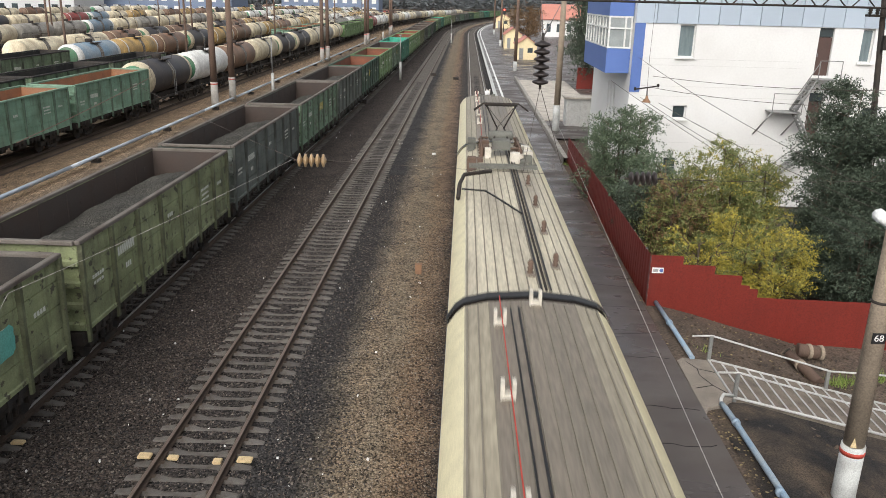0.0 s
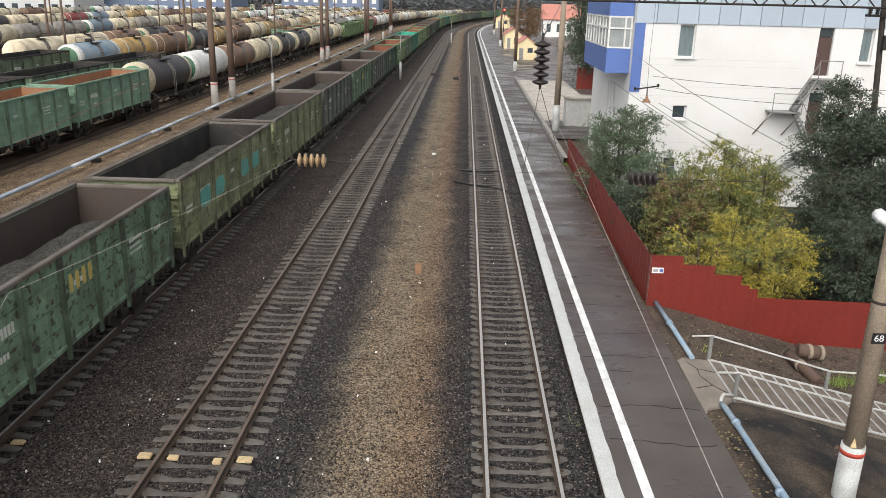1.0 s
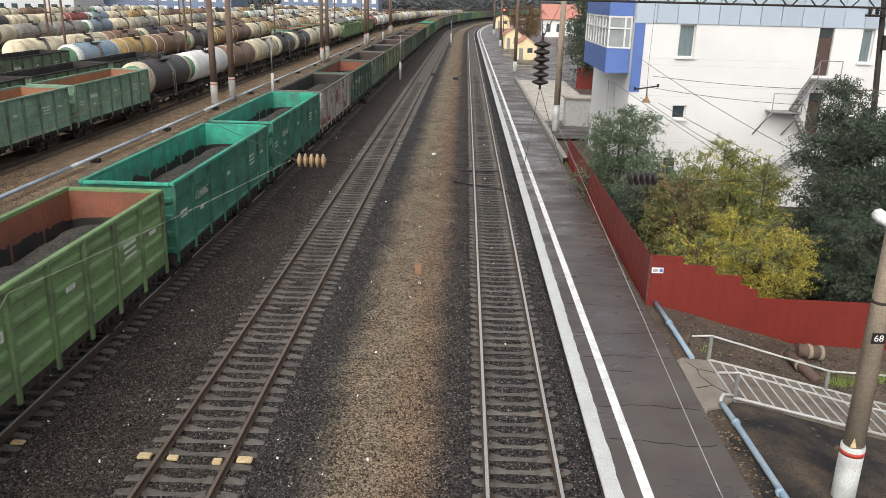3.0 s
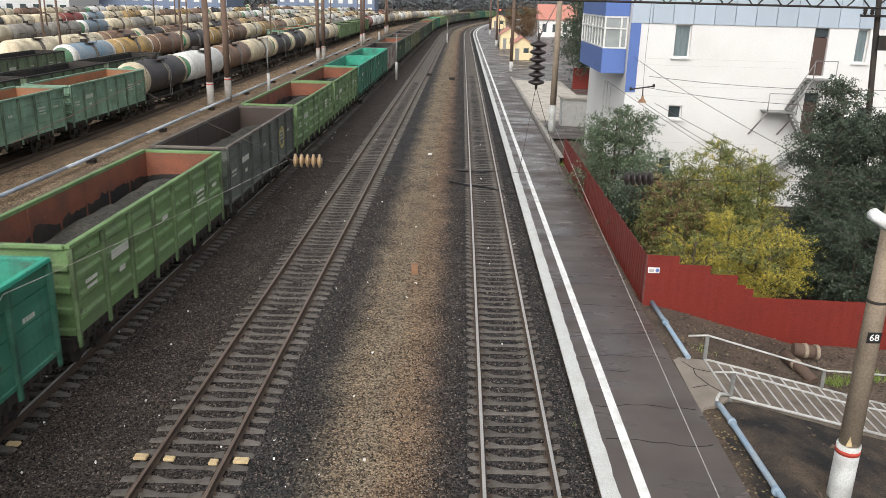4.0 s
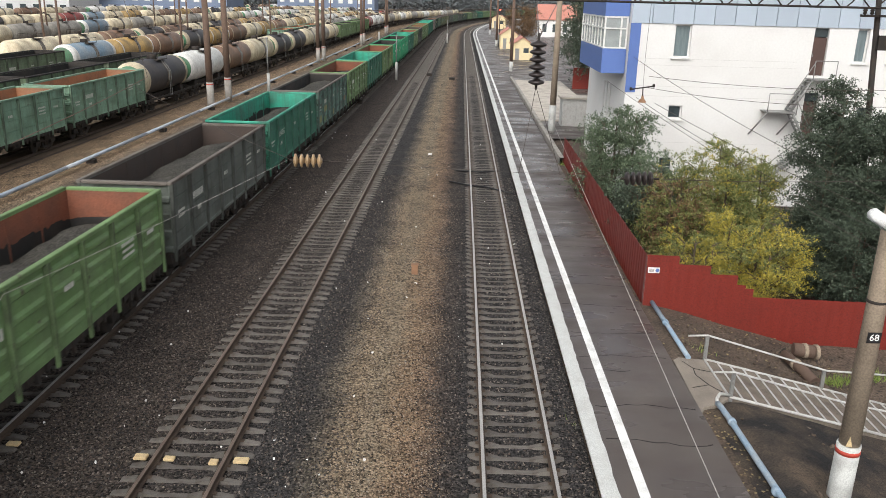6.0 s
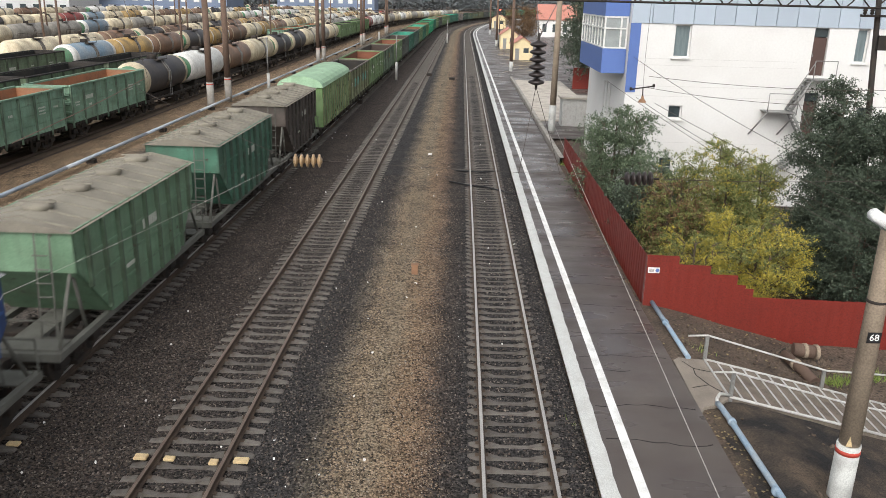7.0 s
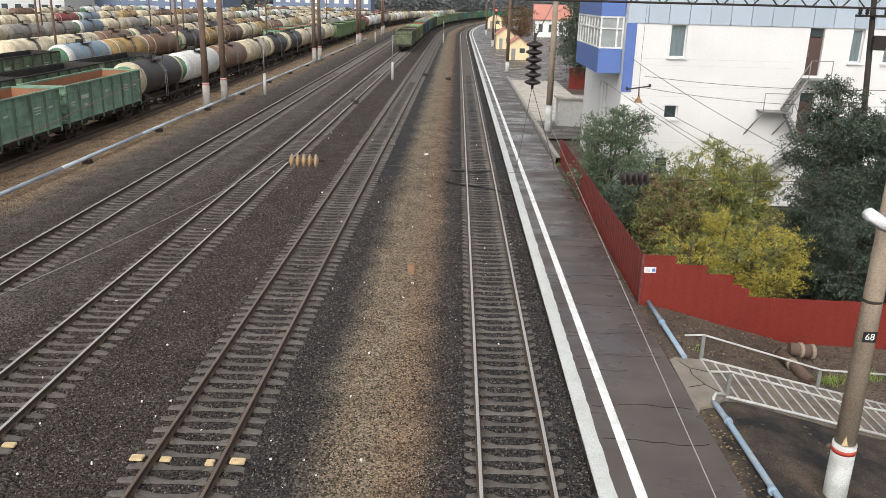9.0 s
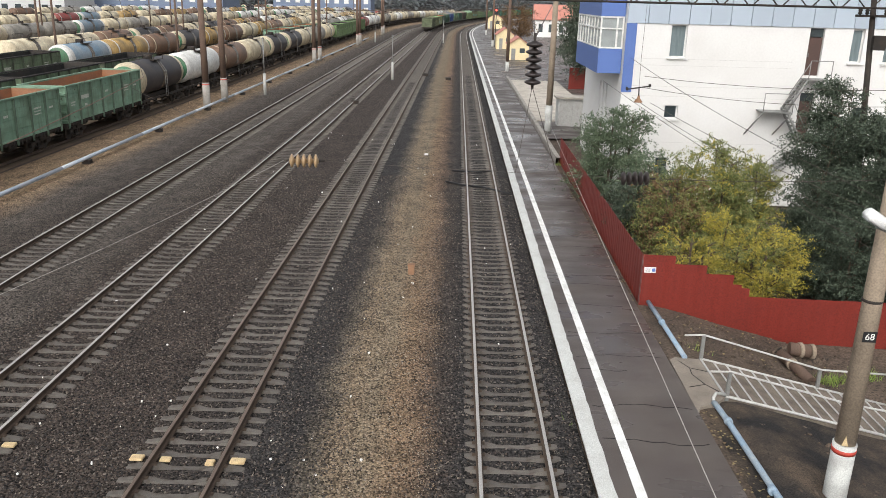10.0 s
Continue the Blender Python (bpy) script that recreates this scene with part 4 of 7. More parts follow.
def bogie_bits():
    def wheel(bm):
        for s in (-0.79, 0.79):
            bm_lathe(bm, [(0.2, s - 0.09), (0.46, s - 0.07), (0.475, s + 0.07), (0.2, s + 0.08)] if s > 0 else [(0.2, s - 0.08), (0.475, s - 0.07), (0.46, s + 0.07), (0.2, s + 0.09)], "x", (0, 0, 0), 18, False)
        bm_tube(bm, [(-1.0, 0, 0), (1.0, 0, 0)], 0.09, 8)

    def bogie_frame(bm):
        for s in (-1.02, 1.02):
            bm_box(bm, s - 0.09, s + 0.09, -1.2, -0.7, 0.4, 0.68)
            bm_box(bm, s - 0.09, s + 0.09, 0.7, 1.2, 0.4, 0.68)
            bm_box(bm, s - 0.1, s + 0.1, -0.75, 0.75, 0.62, 0.86)
            bm_box(bm, s - 0.12, s + 0.12, -0.4, 0.4, 0.18, 0.32)
            for q in (-0.25, 0, 0.25):
                bm_lathe(bm, [(0.08, 0.32), (0.08, 0.62)], "z", (s, q, 0), 8, False)
        bm_box(bm, -1.2, 1.2, -0.22, 0.22, 0.7, 0.98)

    return shared("wheelset", wheel, M_DARK), shared("bogie_frame", bogie_frame, M_DARK)


WHEELS, BOGIE = bogie_bits()


def add_bogies(t, half):
    for s in (-half, half):
        b = part("bogie", BOGIE, None, t)
        b.matrix_basis = pose(0, s, RAIL_Z)
        for q in (-0.92, 0.92):
            w = part("wheelset", WHEELS, None, b)
            w.matrix_basis = pose(0, q, 0.475)


def coupler_mesh():
    def f(bm):
        bm_box(bm, -0.13, 0.13, 0, 0.62, 0.95, 1.2)
        bm_box(bm, -0.2, 0.16, 0.42, 0.66, 0.9, 1.26)
        bm_tube(bm, [(0.4, 0.05, 1.0), (0.45, 0.3, 0.7), (0.3, 0.55, 0.6)], 0.035, 6)
    return shared("coupler", f, M_DARK)


COUPLER = coupler_mesh()
HL, HW, WTOP, WLOW = 6.35, 1.56, 4.02, 1.5     # half length, half width, top and floor of an open wagon
RIBS = [-HL + 0.06 + i * (2 * HL - 0.12) / 7 for i in range(8)]


def open_wagon_shell():
    def side(bm):
        # one pressed sheet with four long ridges in every bay
        ys, zs = [(-HL, 0)], [(WLOW, 0)]
        for a, b in zip(RIBS, RIBS[1:]):
            ys += [(a + 0.14, 0), (a + 0.26, 1), (b - 0.26, 1), (b - 0.14, 0)]
        for z in (1.95, 2.5, 3.05, 3.6):
            zs += [(z - 0.12, 0), (z - 0.05, 1), (z + 0.05, 1), (z + 0.12, 0)]
        ys.append((HL, 0))
        zs.append((WTOP - 0.1, 0))
        grid = [[bm.verts.new((HW - 0.035 + 0.075 * p * q, y, z)) for z, q in zs] for y, p in ys]
        for a, b in zip(grid, grid[1:]):
            for i in range(len(zs) - 1):
                bm.faces.new((a[i], b[i], b[i + 1], a[i + 1]))
        rim_edges = [e for e in bm.edges if e.is_boundary]
        for v in bmesh.ops.extrude_edge_only(bm, edges=rim_edges)["geom"]:
            if isinstance(v, bmesh.types.BMVert):
                v.co.x = HW - 0.075

    def sweep(bm, outline, a, b, along):
        """A closed outline drawn out between a and b, as one solid."""
        rows = [[bm.verts.new((p, v, z) if along == "y" else (v, p, z)) for p, z in outline] for v in (a, b)]
        k = len(outline)
        for i in range(k):
            bm.faces.new((rows[0][i], rows[0][(i + 1) % k], rows[1][(i + 1) % k], rows[1][i]))
        bm.faces.new(rows[0][::-1])
        bm.faces.new(rows[1])

    def plain_side(bm):
        # boards with open grooves between them, a pressed sill along the bottom
        x = HW - 0.028
        out = [(HW - 0.075, WLOW), (HW - 0.0, WLOW), (HW - 0.0, WLOW + 0.1), (x, WLOW + 0.13)]
        for z in (2.13, 2.75, 3.37):
            out += [(x, z - 0.022), (x - 0.032, z - 0.012), (x - 0.032, z + 0.012), (x, z + 0.022)]
        sweep(bm, out + [(x, WTOP - 0.1), (HW - 0.075, WTOP - 0.1)], -HL, HL, "y")

    def end(bm):
        y = HL - 0.025
        out = [(HL - 0.065, WLOW - 0.1), (y, WLOW - 0.1)]
        for z in (1.62, 2.2, 2.8, 3.4):
            out += [(y, z - 0.11), (y + 0.1, z - 0.07), (y + 0.1, z + 0.07), (y, z + 0.11)]
        sweep(bm, out + [(y, WTOP - 0.1), (HL - 0.065, WTOP - 0.1)], -HW + 0.05, HW - 0.05, "x")

    def rim(bm):
        for s in (-1, 1):
            bm_box(bm, s * HW - 0.1, s * HW + 0.06, -HL - 0.04, HL + 0.04, WTOP - 0.12, WTOP)
            bm_box(bm, -HW + 0.1, HW - 0.1, s * HL - 0.1, s * HL + 0.06, WTOP - 0.121, WTOP - 0.001)
        bmesh.ops.bevel(bm, geom=bm.edges[:], offset=0.02, segments=1, affect="EDGES")

    def rib(bm):
        v = bm_box(bm, HW - 0.03, HW + 0.085, -0.085, 0.085, WLOW - 0.32, WTOP - 0.1)
        for q in v:
            if q.co.x > HW and q.co.z < WLOW:
                q.co.x -= 0.05
            if q.co.x > HW:
                q.co.y *= 0.7

    def liner(bm):
        w, l = HW - 0.09, HL - 0.09
        pts = [bm.verts.new((x, y, z)) for z in (WLOW - 0.02, WTOP - 0.11) for x, y in ((-w, -l), (w, -l), (w, l), (-w, l))]
        for i in range(4):
            bm.faces.new((pts[i], pts[(i + 1) % 4], pts[4 + (i + 1) % 4], pts[4 + i]))
        bm.faces.new(pts[:4])
        for s in (-1, 1):
            for a in RIBS[1:-1]:
                bm_box(bm, s * w - 0.03, s * w + 0.015, a - 0.05, a + 0.05, WLOW, WTOP - 0.15)
            for a, b in zip(RIBS, RIBS[1:]):
                bm_box(bm, s * w - 0.05, s * w + 0.015, (a + b) / 2 - 0.1, (a + b) / 2 + 0.1, WTOP - 0.75, WTOP - 0.62)

    def under(bm):
        bm_box(bm, -0.35, 0.35, -HL, HL, 1.05, WLOW - 0.03)
        for s in (-1, 1):
            bm_box(bm, s * (HW - 0.12) - 0.07, s * (HW - 0.12) + 0.07, -HL, HL, WLOW - 0.18, WLOW - 0.01)
            bm_box(bm, -HW + 0.1, HW - 0.1, s * HL - 0.15, s * HL + 0.1, 1.12, WLOW - 0.02)
            rnd = random.Random(3)
            for a, b in zip(RIBS, RIBS[1:]):
                for k in (0.25, 0.5, 0.75):
                    y = a + (b - a) * k
                    h = rnd.uniform(0.16, 0.34)
                    bm_box(bm, s * (HW - 0.06) - 0.05, s * (HW - 0.06) + 0.05, y - 0.06, y + 0.06, WLOW - 0.02 - h, WLOW - 0.01)
                bm_box(bm, s * (HW - 0.25) - 0.2, s * (HW - 0.25) + 0.1, a + 0.15, b - 0.15, WLOW - 0.24, WLOW - 0.2)
        for y in (-2.3, -0.4, 1.6):
            bm_box(bm, -0.7, 0.7, y - 0.25, y + 0.35, 0.85, 1.1)
        bm_tube(bm, [(-0.95, -3.2, 0.9), (-0.95, 3.2, 0.9)], 0.05, 6)
        bm_lathe(bm, [(0.2, -0.5), (0.24, -0.4), (0.24, 0.4), (0.2, 0.5)], "y", (0.8, 1.2, 1.0), 10)

    return side, plain_side, end, rim, rib, liner, under


SIDE, PLAINSIDE, END, RIM, RIB, LINER, UNDER = open_wagon_shell()


def load_mesh(level, seed):
    bm = B()
    lay = bm.loops.layers.uv.verify()
    nx, ny = 11, 44
    w, l = HW - 0.12, HL - 0.12
    g = []
    for j in range(ny + 1):
        row = []
        for i in range(nx + 1):
            u, v = 2 * i / nx - 1, 2 * j / ny - 1
            y = v * l
            heap = 0.55 * abs(math.cos(v * math.pi * 1.5)) ** 0.6 * (1 - u * u) + 0.10 * (1 - abs(v))
            z = level - 0.25 + heap + 0.16 * noise.noise((u * 2.5 + seed, y * 1.1, seed)) + 0.05 * noise.noise((u * 9, y * 4, seed))
            row.append(bm.verts.new((u * w, y, min(z, WTOP + 0.15))))
        g.append(row)
    for a, b in zip(g, g[1:]):
        for i in range(nx):
            f = bm.faces.new((a[i], a[i + 1], b[i + 1], b[i]))
            f.smooth = True
            for k, lp in enumerate(f.loops):
                lp[lay].uv = (i / nx, 0)
    return mesh_of("load", bm, M_COAL)


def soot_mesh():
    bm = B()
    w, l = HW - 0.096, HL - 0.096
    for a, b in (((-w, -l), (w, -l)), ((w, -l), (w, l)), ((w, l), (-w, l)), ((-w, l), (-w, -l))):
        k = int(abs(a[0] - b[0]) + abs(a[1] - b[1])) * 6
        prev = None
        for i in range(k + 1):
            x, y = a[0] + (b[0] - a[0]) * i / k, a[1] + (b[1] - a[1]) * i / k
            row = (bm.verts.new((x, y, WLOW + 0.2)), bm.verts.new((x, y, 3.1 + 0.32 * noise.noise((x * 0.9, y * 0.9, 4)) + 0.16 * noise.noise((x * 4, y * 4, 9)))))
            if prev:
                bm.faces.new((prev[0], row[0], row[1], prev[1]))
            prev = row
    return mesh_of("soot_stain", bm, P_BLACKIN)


SOOT = soot_mesh()
LOADS = [load_mesh(3.05, 1), load_mesh(2.85, 7), load_mesh(3.25, 13)]


def lettering(t, side, colour, marks):
    """Stencilled marks that cannot be read: bars (along, height, width, tall), on the wagon's side."""
    for i, (y, z, w, h) in enumerate(marks):
        bm = B()
        x = HW + 0.045 if side else HW - 0.028
        n = max(2, int(w / 0.13))
        for k in range(n):
            a = y - w / 2 + k * w / n
            bm_box(bm, x - 0.012, x + 0.004, a, a + w / n * 0.72, z - h / 2, z + h / 2)
        part("stencil_mark", bm, colour, t)["kind"] = "stuff"


def open_wagon(outside, inside, label, load=0, ridged=False, rim=None, group="wagons of the passing goods train", marks=1, mark_colour=None, extra=None):
    t = thing("open_goods_wagon", label, "goods wagon", group)
    sm = shared("side_wall", SIDE if ridged else PLAINSIDE, outside)
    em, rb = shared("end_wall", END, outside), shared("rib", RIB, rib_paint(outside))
    for a in (0, 180):
        part("side_wall", sm, None, t).matrix_basis = pose(0, 0, 0, 0, 0, a)
        part("end_wall", em, None, t).matrix_basis = pose(0, 0, 0, 0, 0, a)
        part("coupler", COUPLER, None, t).matrix_basis = pose(0, 0, 0, 0, 0, a) @ pose(0, HL, 0)
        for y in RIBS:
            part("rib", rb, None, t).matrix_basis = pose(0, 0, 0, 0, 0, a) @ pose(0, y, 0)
    part("top_rim", shared("top_rim", RIM, rim or outside), None, t)
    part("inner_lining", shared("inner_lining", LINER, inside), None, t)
    part("underframe", UNDERFRAME, None, t)
    if load:
        part("ore_load", LOADS[load - 1], None, t, "heaped grey crushed ore")
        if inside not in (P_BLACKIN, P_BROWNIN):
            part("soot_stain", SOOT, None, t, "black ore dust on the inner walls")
    add_bogies(t, 4.3)
    if marks:
        r = random.Random(len(label))
        lettering(t, ridged, mark_colour or P_LETTER, ([(RIBS[1] + 0.95, 3.0, 1.15, 0.26)] if marks == 1 else []) + [(RIBS[1] + 1.0, 2.45, 0.4, 0.16), (RIBS[0] + 0.9, 2.8, 0.7, 0.1), (RIBS[0] + 0.9, 2.62, 0.6, 0.08),
                                                       (RIBS[3] + 0.9, 3.0, 0.5, 0.14), (RIBS[5] + 0.9, 3.05, 0.9, 0.1), (RIBS[5] + 0.9, 2.86, 0.8, 0.08), (RIBS[5] + 0.9, 2.68, 0.85, 0.08), (RIBS[6] + 0.8, 2.9, 0.55, 0.12)])
    for j, (y, z, w, h, m) in enumerate(extra or ()):
        # a patch of paint with an uneven outline
        bm = B()
        r = random.Random(j + len(label))
        n = 20
        ring = []
        for k in range(n):
            a = k * math.tau / n
            c, q = math.cos(a), math.sin(a)
            f = (abs(c) ** 5 + abs(q) ** 5) ** -0.2 * r.uniform(0.88, 1.03)
            ring.append((y + 0.5 * w * c * f, z + 0.5 * h * q * f))
        x = HW - (0.014 if m.name.startswith("dark_smudge") else 0.02)
        face, back = [[bm.verts.new((d, p, q)) for p, q in ring] for d in (x, x - 0.012)]
        bm.faces.new(face)
        bm.faces.new(back[::-1])
        for k in range(n):
            bm.faces.new((face[k], face[(k + 1) % n], back[(k + 1) % n], back[k]))
        part("paint_patch", bm, m, t)
    return t


UNDERFRAME = shared("underframe", UNDER, M_DARK)


def hopper_wagon(colour, label, roof=None):
    t = thing("hopper_wagon", label, "hopper wagon", "wagons of the passing goods train")
    hl, w, top, low = 4.5, 1.5, 4.25, 1.35
    sec = [(-hl, 3.1), (-hl, top), (hl, top), (hl, 3.1), (hl - 1.75, low), (-hl + 1.75, low)]
    bm = B()
    for s in (1,):
        v = [bm.verts.new((s * w, y, z)) for y, z in sec]
        q = [bm.verts.new((s * (w - 0.06), y, z)) for y, z in sec]
        bm.faces.new(v)
        bm.faces.new(q[::-1])
        for i in range(6):
            bm.faces.new((v[i], v[(i + 1) % 6], q[(i + 1) % 6], q[i]))
    me = mesh_of("side_wall", bm, colour)
    for a in (0, 180):
        part("side_wall", me, None, t).matrix_basis = pose(0, 0, 0, 0, 0, a)
        for z in (2.0, 2.7, 3.4):
            k = 0 if z >= 3.1 else (3.1 - z) / (3.1 - low) * 1.75
            box_part("side_ridge", (w - 0.02, w + 0.03, -hl + k + 0.1, hl - k - 0.1, z - 0.03, z + 0.03), colour, t).matrix_basis = pose(0, 0, 0, 0, 0, a)
    bm = B()
    for s in (1,):
        for (y0, z0), (y1, z1) in (((s * hl, top), (s * hl, 3.1)), ((s * hl, 3.1), (s * (hl - 1.75), low))):
            a = [bm.verts.new(c) for c in ((-w, y0, z0), (w, y0, z0), (w, y1, z1), (-w, y1, z1))]
            b = [bm.verts.new((v.co.x, v.co.y - s * 0.06, v.co.z)) for v in a]
            bm.faces.new(a)
            bm.faces.new(b[::-1])
            for i in range(4):
                bm.faces.new((a[i], a[(i + 1) % 4], b[(i + 1) % 4], b[i]))
    me = mesh_of("sloping_end", bm, colour)
    for a in (0, 180):
        part("sloping_end", me, None, t).matrix_basis = pose(0, 0, 0, 0, 0, a)
    for a in (0, 180):
        for i in range(9):
            y = -3.9 + i * 0.975
            foot = low if abs(y) < hl - 1.75 else 3.1 - (hl - abs(y)) / 1.75 * (3.1 - low)
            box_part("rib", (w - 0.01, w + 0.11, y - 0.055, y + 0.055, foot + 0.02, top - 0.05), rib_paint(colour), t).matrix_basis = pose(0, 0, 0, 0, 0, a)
    bm = B()
    prof = [(-w - 0.08, top - 0.04), (-w * 0.5, top + 0.15), (0, top + 0.3), (w * 0.5, top + 0.15), (w + 0.08, top - 0.04)]
    rows = [[bm.verts.new((x, y, z)) for x, z in prof] for y in (-hl - 0.12, hl + 0.12)]
    for i in range(4):
        bm.faces.new((rows[0][i], rows[0][i + 1], rows[1][i + 1], rows[1][i]))
    for r in rows:
        bm.faces.new(r)
    bm.faces.new((rows[0][0], rows[1][0], rows[1][-1], rows[0][-1]))
    part("roof", bm, roof or P_ROOF, t, "dusty ribbed roof")
    bt = []
    for s in (-1, 1):
        bm = B()
        v = bm_box(bm, min(0, s * w), max(0, s * w), -0.025, 0.025, top - 0.02, top + 0.02)
        for q in v:
            q.co.z += 0.30 * (1 - abs(q.co.x) / w) + 0.0
        bt.append(mesh_of("roof_batten", bm, roof or P_ROOF))
    for i in range(11):
        for me in bt:
            part("roof_batten", me, None, t).matrix_basis = pose(0, -hl + 0.2 + i * 0.86, 0.012)
    for y in (-3.3, -1.1, 1.1, 3.3):
        bm = B()
        bm_lathe(bm, [(0.38, top + 0.22), (0.4, top + 0.38), (0.33, top + 0.42), (0.1, top + 0.44)], "z", (0.0, y, 0), 14)
        bm_box(bm, -0.5, 0.5, y - 0.03, y + 0.03, top + 0.42, top + 0.46)
        part("hatch", bm, roof or P_ROOF, t)
    bm = B()
    bm_box(bm, -0.35, 0.35, -5.7, 5.7, 1.05, 1.3)
    for s in (-1, 1):
        bm_box(bm, s * 1.35 - 0.08, s * 1.35 + 0.08, -5.7, 5.7, 1.15, 1.33)
        bm_box(bm, -1.4, 1.4, s * 5.6 - 0.1, s * 5.6 + 0.1, 1.1, 1.32)
        for q in (-1.25, 1.25):
            bm_tube(bm, [(q, s * 5.4, 1.3), (q, s * 4.4, 3.1)], 0.05, 6)
            bm_tube(bm, [(q, s * 3.9, 1.3), (q, s * 4.3, 3.0)], 0.05, 6)
        for k in range(7):
            bm_tube(bm, [(0.55, s * 4.85, 1.4 + k * 0.38), (0.95, s * 4.85, 1.4 + k * 0.38)], 0.02, 5)
        for q in (0.55, 0.95):
            bm_tube(bm, [(q, s * 4.9, 1.3), (q, s * 4.65, 4.2)], 0.025, 5)
        bm_box(bm, -1.3, 1.3, s * 5.2 - 0.35, s * 5.2 + 0.35, 1.33, 1.37)
        bm_tube(bm, [(-1.4, s * 5.6, 2.2), (1.4, s * 5.6, 2.2)], 0.025, 5)
        for q in (-1.4, 1.4):
            bm_tube(bm, [(q, s * 5.6, 1.3), (q, s * 5.6, 2.2)], 0.025, 5)
    part("underframe", bm, M_DUSTY, t, "grey dusty frame with ladders")
    for a in (0, 180):
        part("coupler", COUPLER, None, t).matrix_basis = pose(0, 0, 0, 0, 0, a) @ pose(0, 5.7, 0)
    add_bogies(t, 4.0)
    for z, y, wd, h in ((3.2, 0.5, 1.3, 0.3), (2.3, -1.2, 0.8, 0.12)):
        bm = B()
        for k in range(8):
            bm_box(bm, w + 0.0, w + 0.022, y - wd / 2 + k * wd / 8, y - wd / 2 + (k + 0.7) * wd / 8, z - h / 2, z + h / 2)
        part("stencil_mark", bm, P_LETTER, t)["kind"] = "stuff"
    return t


def box_wagon(label):
    t = thing("covered_goods_wagon", label, "goods wagon", "wagons of the passing goods train")
    hl, w, top = 6.3, 1.55, 4.1
    box_part("body", (-w, w, -hl, hl, 1.3, top), P_LIME, t)
    bm = B()
    prof = [(w * 1.04 * math.cos(a), top - 0.05 + 0.75 * math.sin(a)) for a in [math.pi * i / 10 for i in range(11)]]
    rows = [[bm.verts.new((x, y, z)) for x, z in prof] for y in (-hl - 0.1, hl + 0.1)]
    for i in range(10):
        f = bm.faces.new((rows[0][i], rows[0][i + 1], rows[1][i + 1], rows[1][i]))
    for r in rows:
        bm.faces.new(r)
    part("roof", bm, P_MINT, t, "rounded mint green roof")
    for i in range(13):
        bm = B()
        y = -hl + 0.3 + i * 1.0
        pr = [(w * 1.06 * math.cos(a), top - 0.03 + 0.77 * math.sin(a)) for a in [math.pi * k / 10 for k in range(11)]]
        rows = [[bm.verts.new((x, yy, z)) for x, z in pr] for yy in (y - 0.05, y + 0.05)]
        for k in range(10):
            bm.faces.new((rows[0][k], rows[0][k + 1], rows[1][k + 1], rows[1][k]))
        part("roof_rib", bm, P_MINT, t)
        box_part("side_post", (w, w + 0.06, y - 0.06, y + 0.06, 1.3, top - 0.1), P_OLIVE, t)
    box_part("underframe", (-1.35, 1.35, -hl, hl, 1.05, 1.28), M_DARK, t)
    for a in (0, 180):
        part("coupler", COUPLER, None, t).matrix_basis = pose(0, 0, 0, 0, 0, a) @ pose(0, hl, 0)
    add_bogies(t, 4.4)
    return t


# ---- the passing goods train ----
PITCH = 13.7
TRAVEL = [(0.0, 32.2), (0.52, 42.1), (1.1, 55.8), (1.58, 69.5), (2.01, 83.2), (2.4, 96.5), (2.76, 110.1), (3.07, 124.3), (3.37, 138.0), (3.66, 151.7), (3.94, 165.4), (4.21, 179.1), (4.46, 192.8), (4.68, 206.5), (4.9, 220.2), (5.11, 233.9), (5.31, 247.6), (5.51, 261.0), (5.7, 275.0), (5.87, 288.7), (6.03, 302.4), (6.18, 316.1), (6.33, 329.8), (6.475, 343.5), (6.615, 357.9), (6.75, 371.6), (6.88, 384.6), (7.01, 396.9), (7.135, 409.2), (7.26, 421.2), (7.385, 433.5), (7.51, 446.6), (7.635, 459.9), (7.76, 473.3), (7.88, 486.6), (8.0, 499.8), (8.2, 522.9), (8.5, 557.8), (9.0, 613.0), (9.5, 661.0), (10.0, 706.5)]


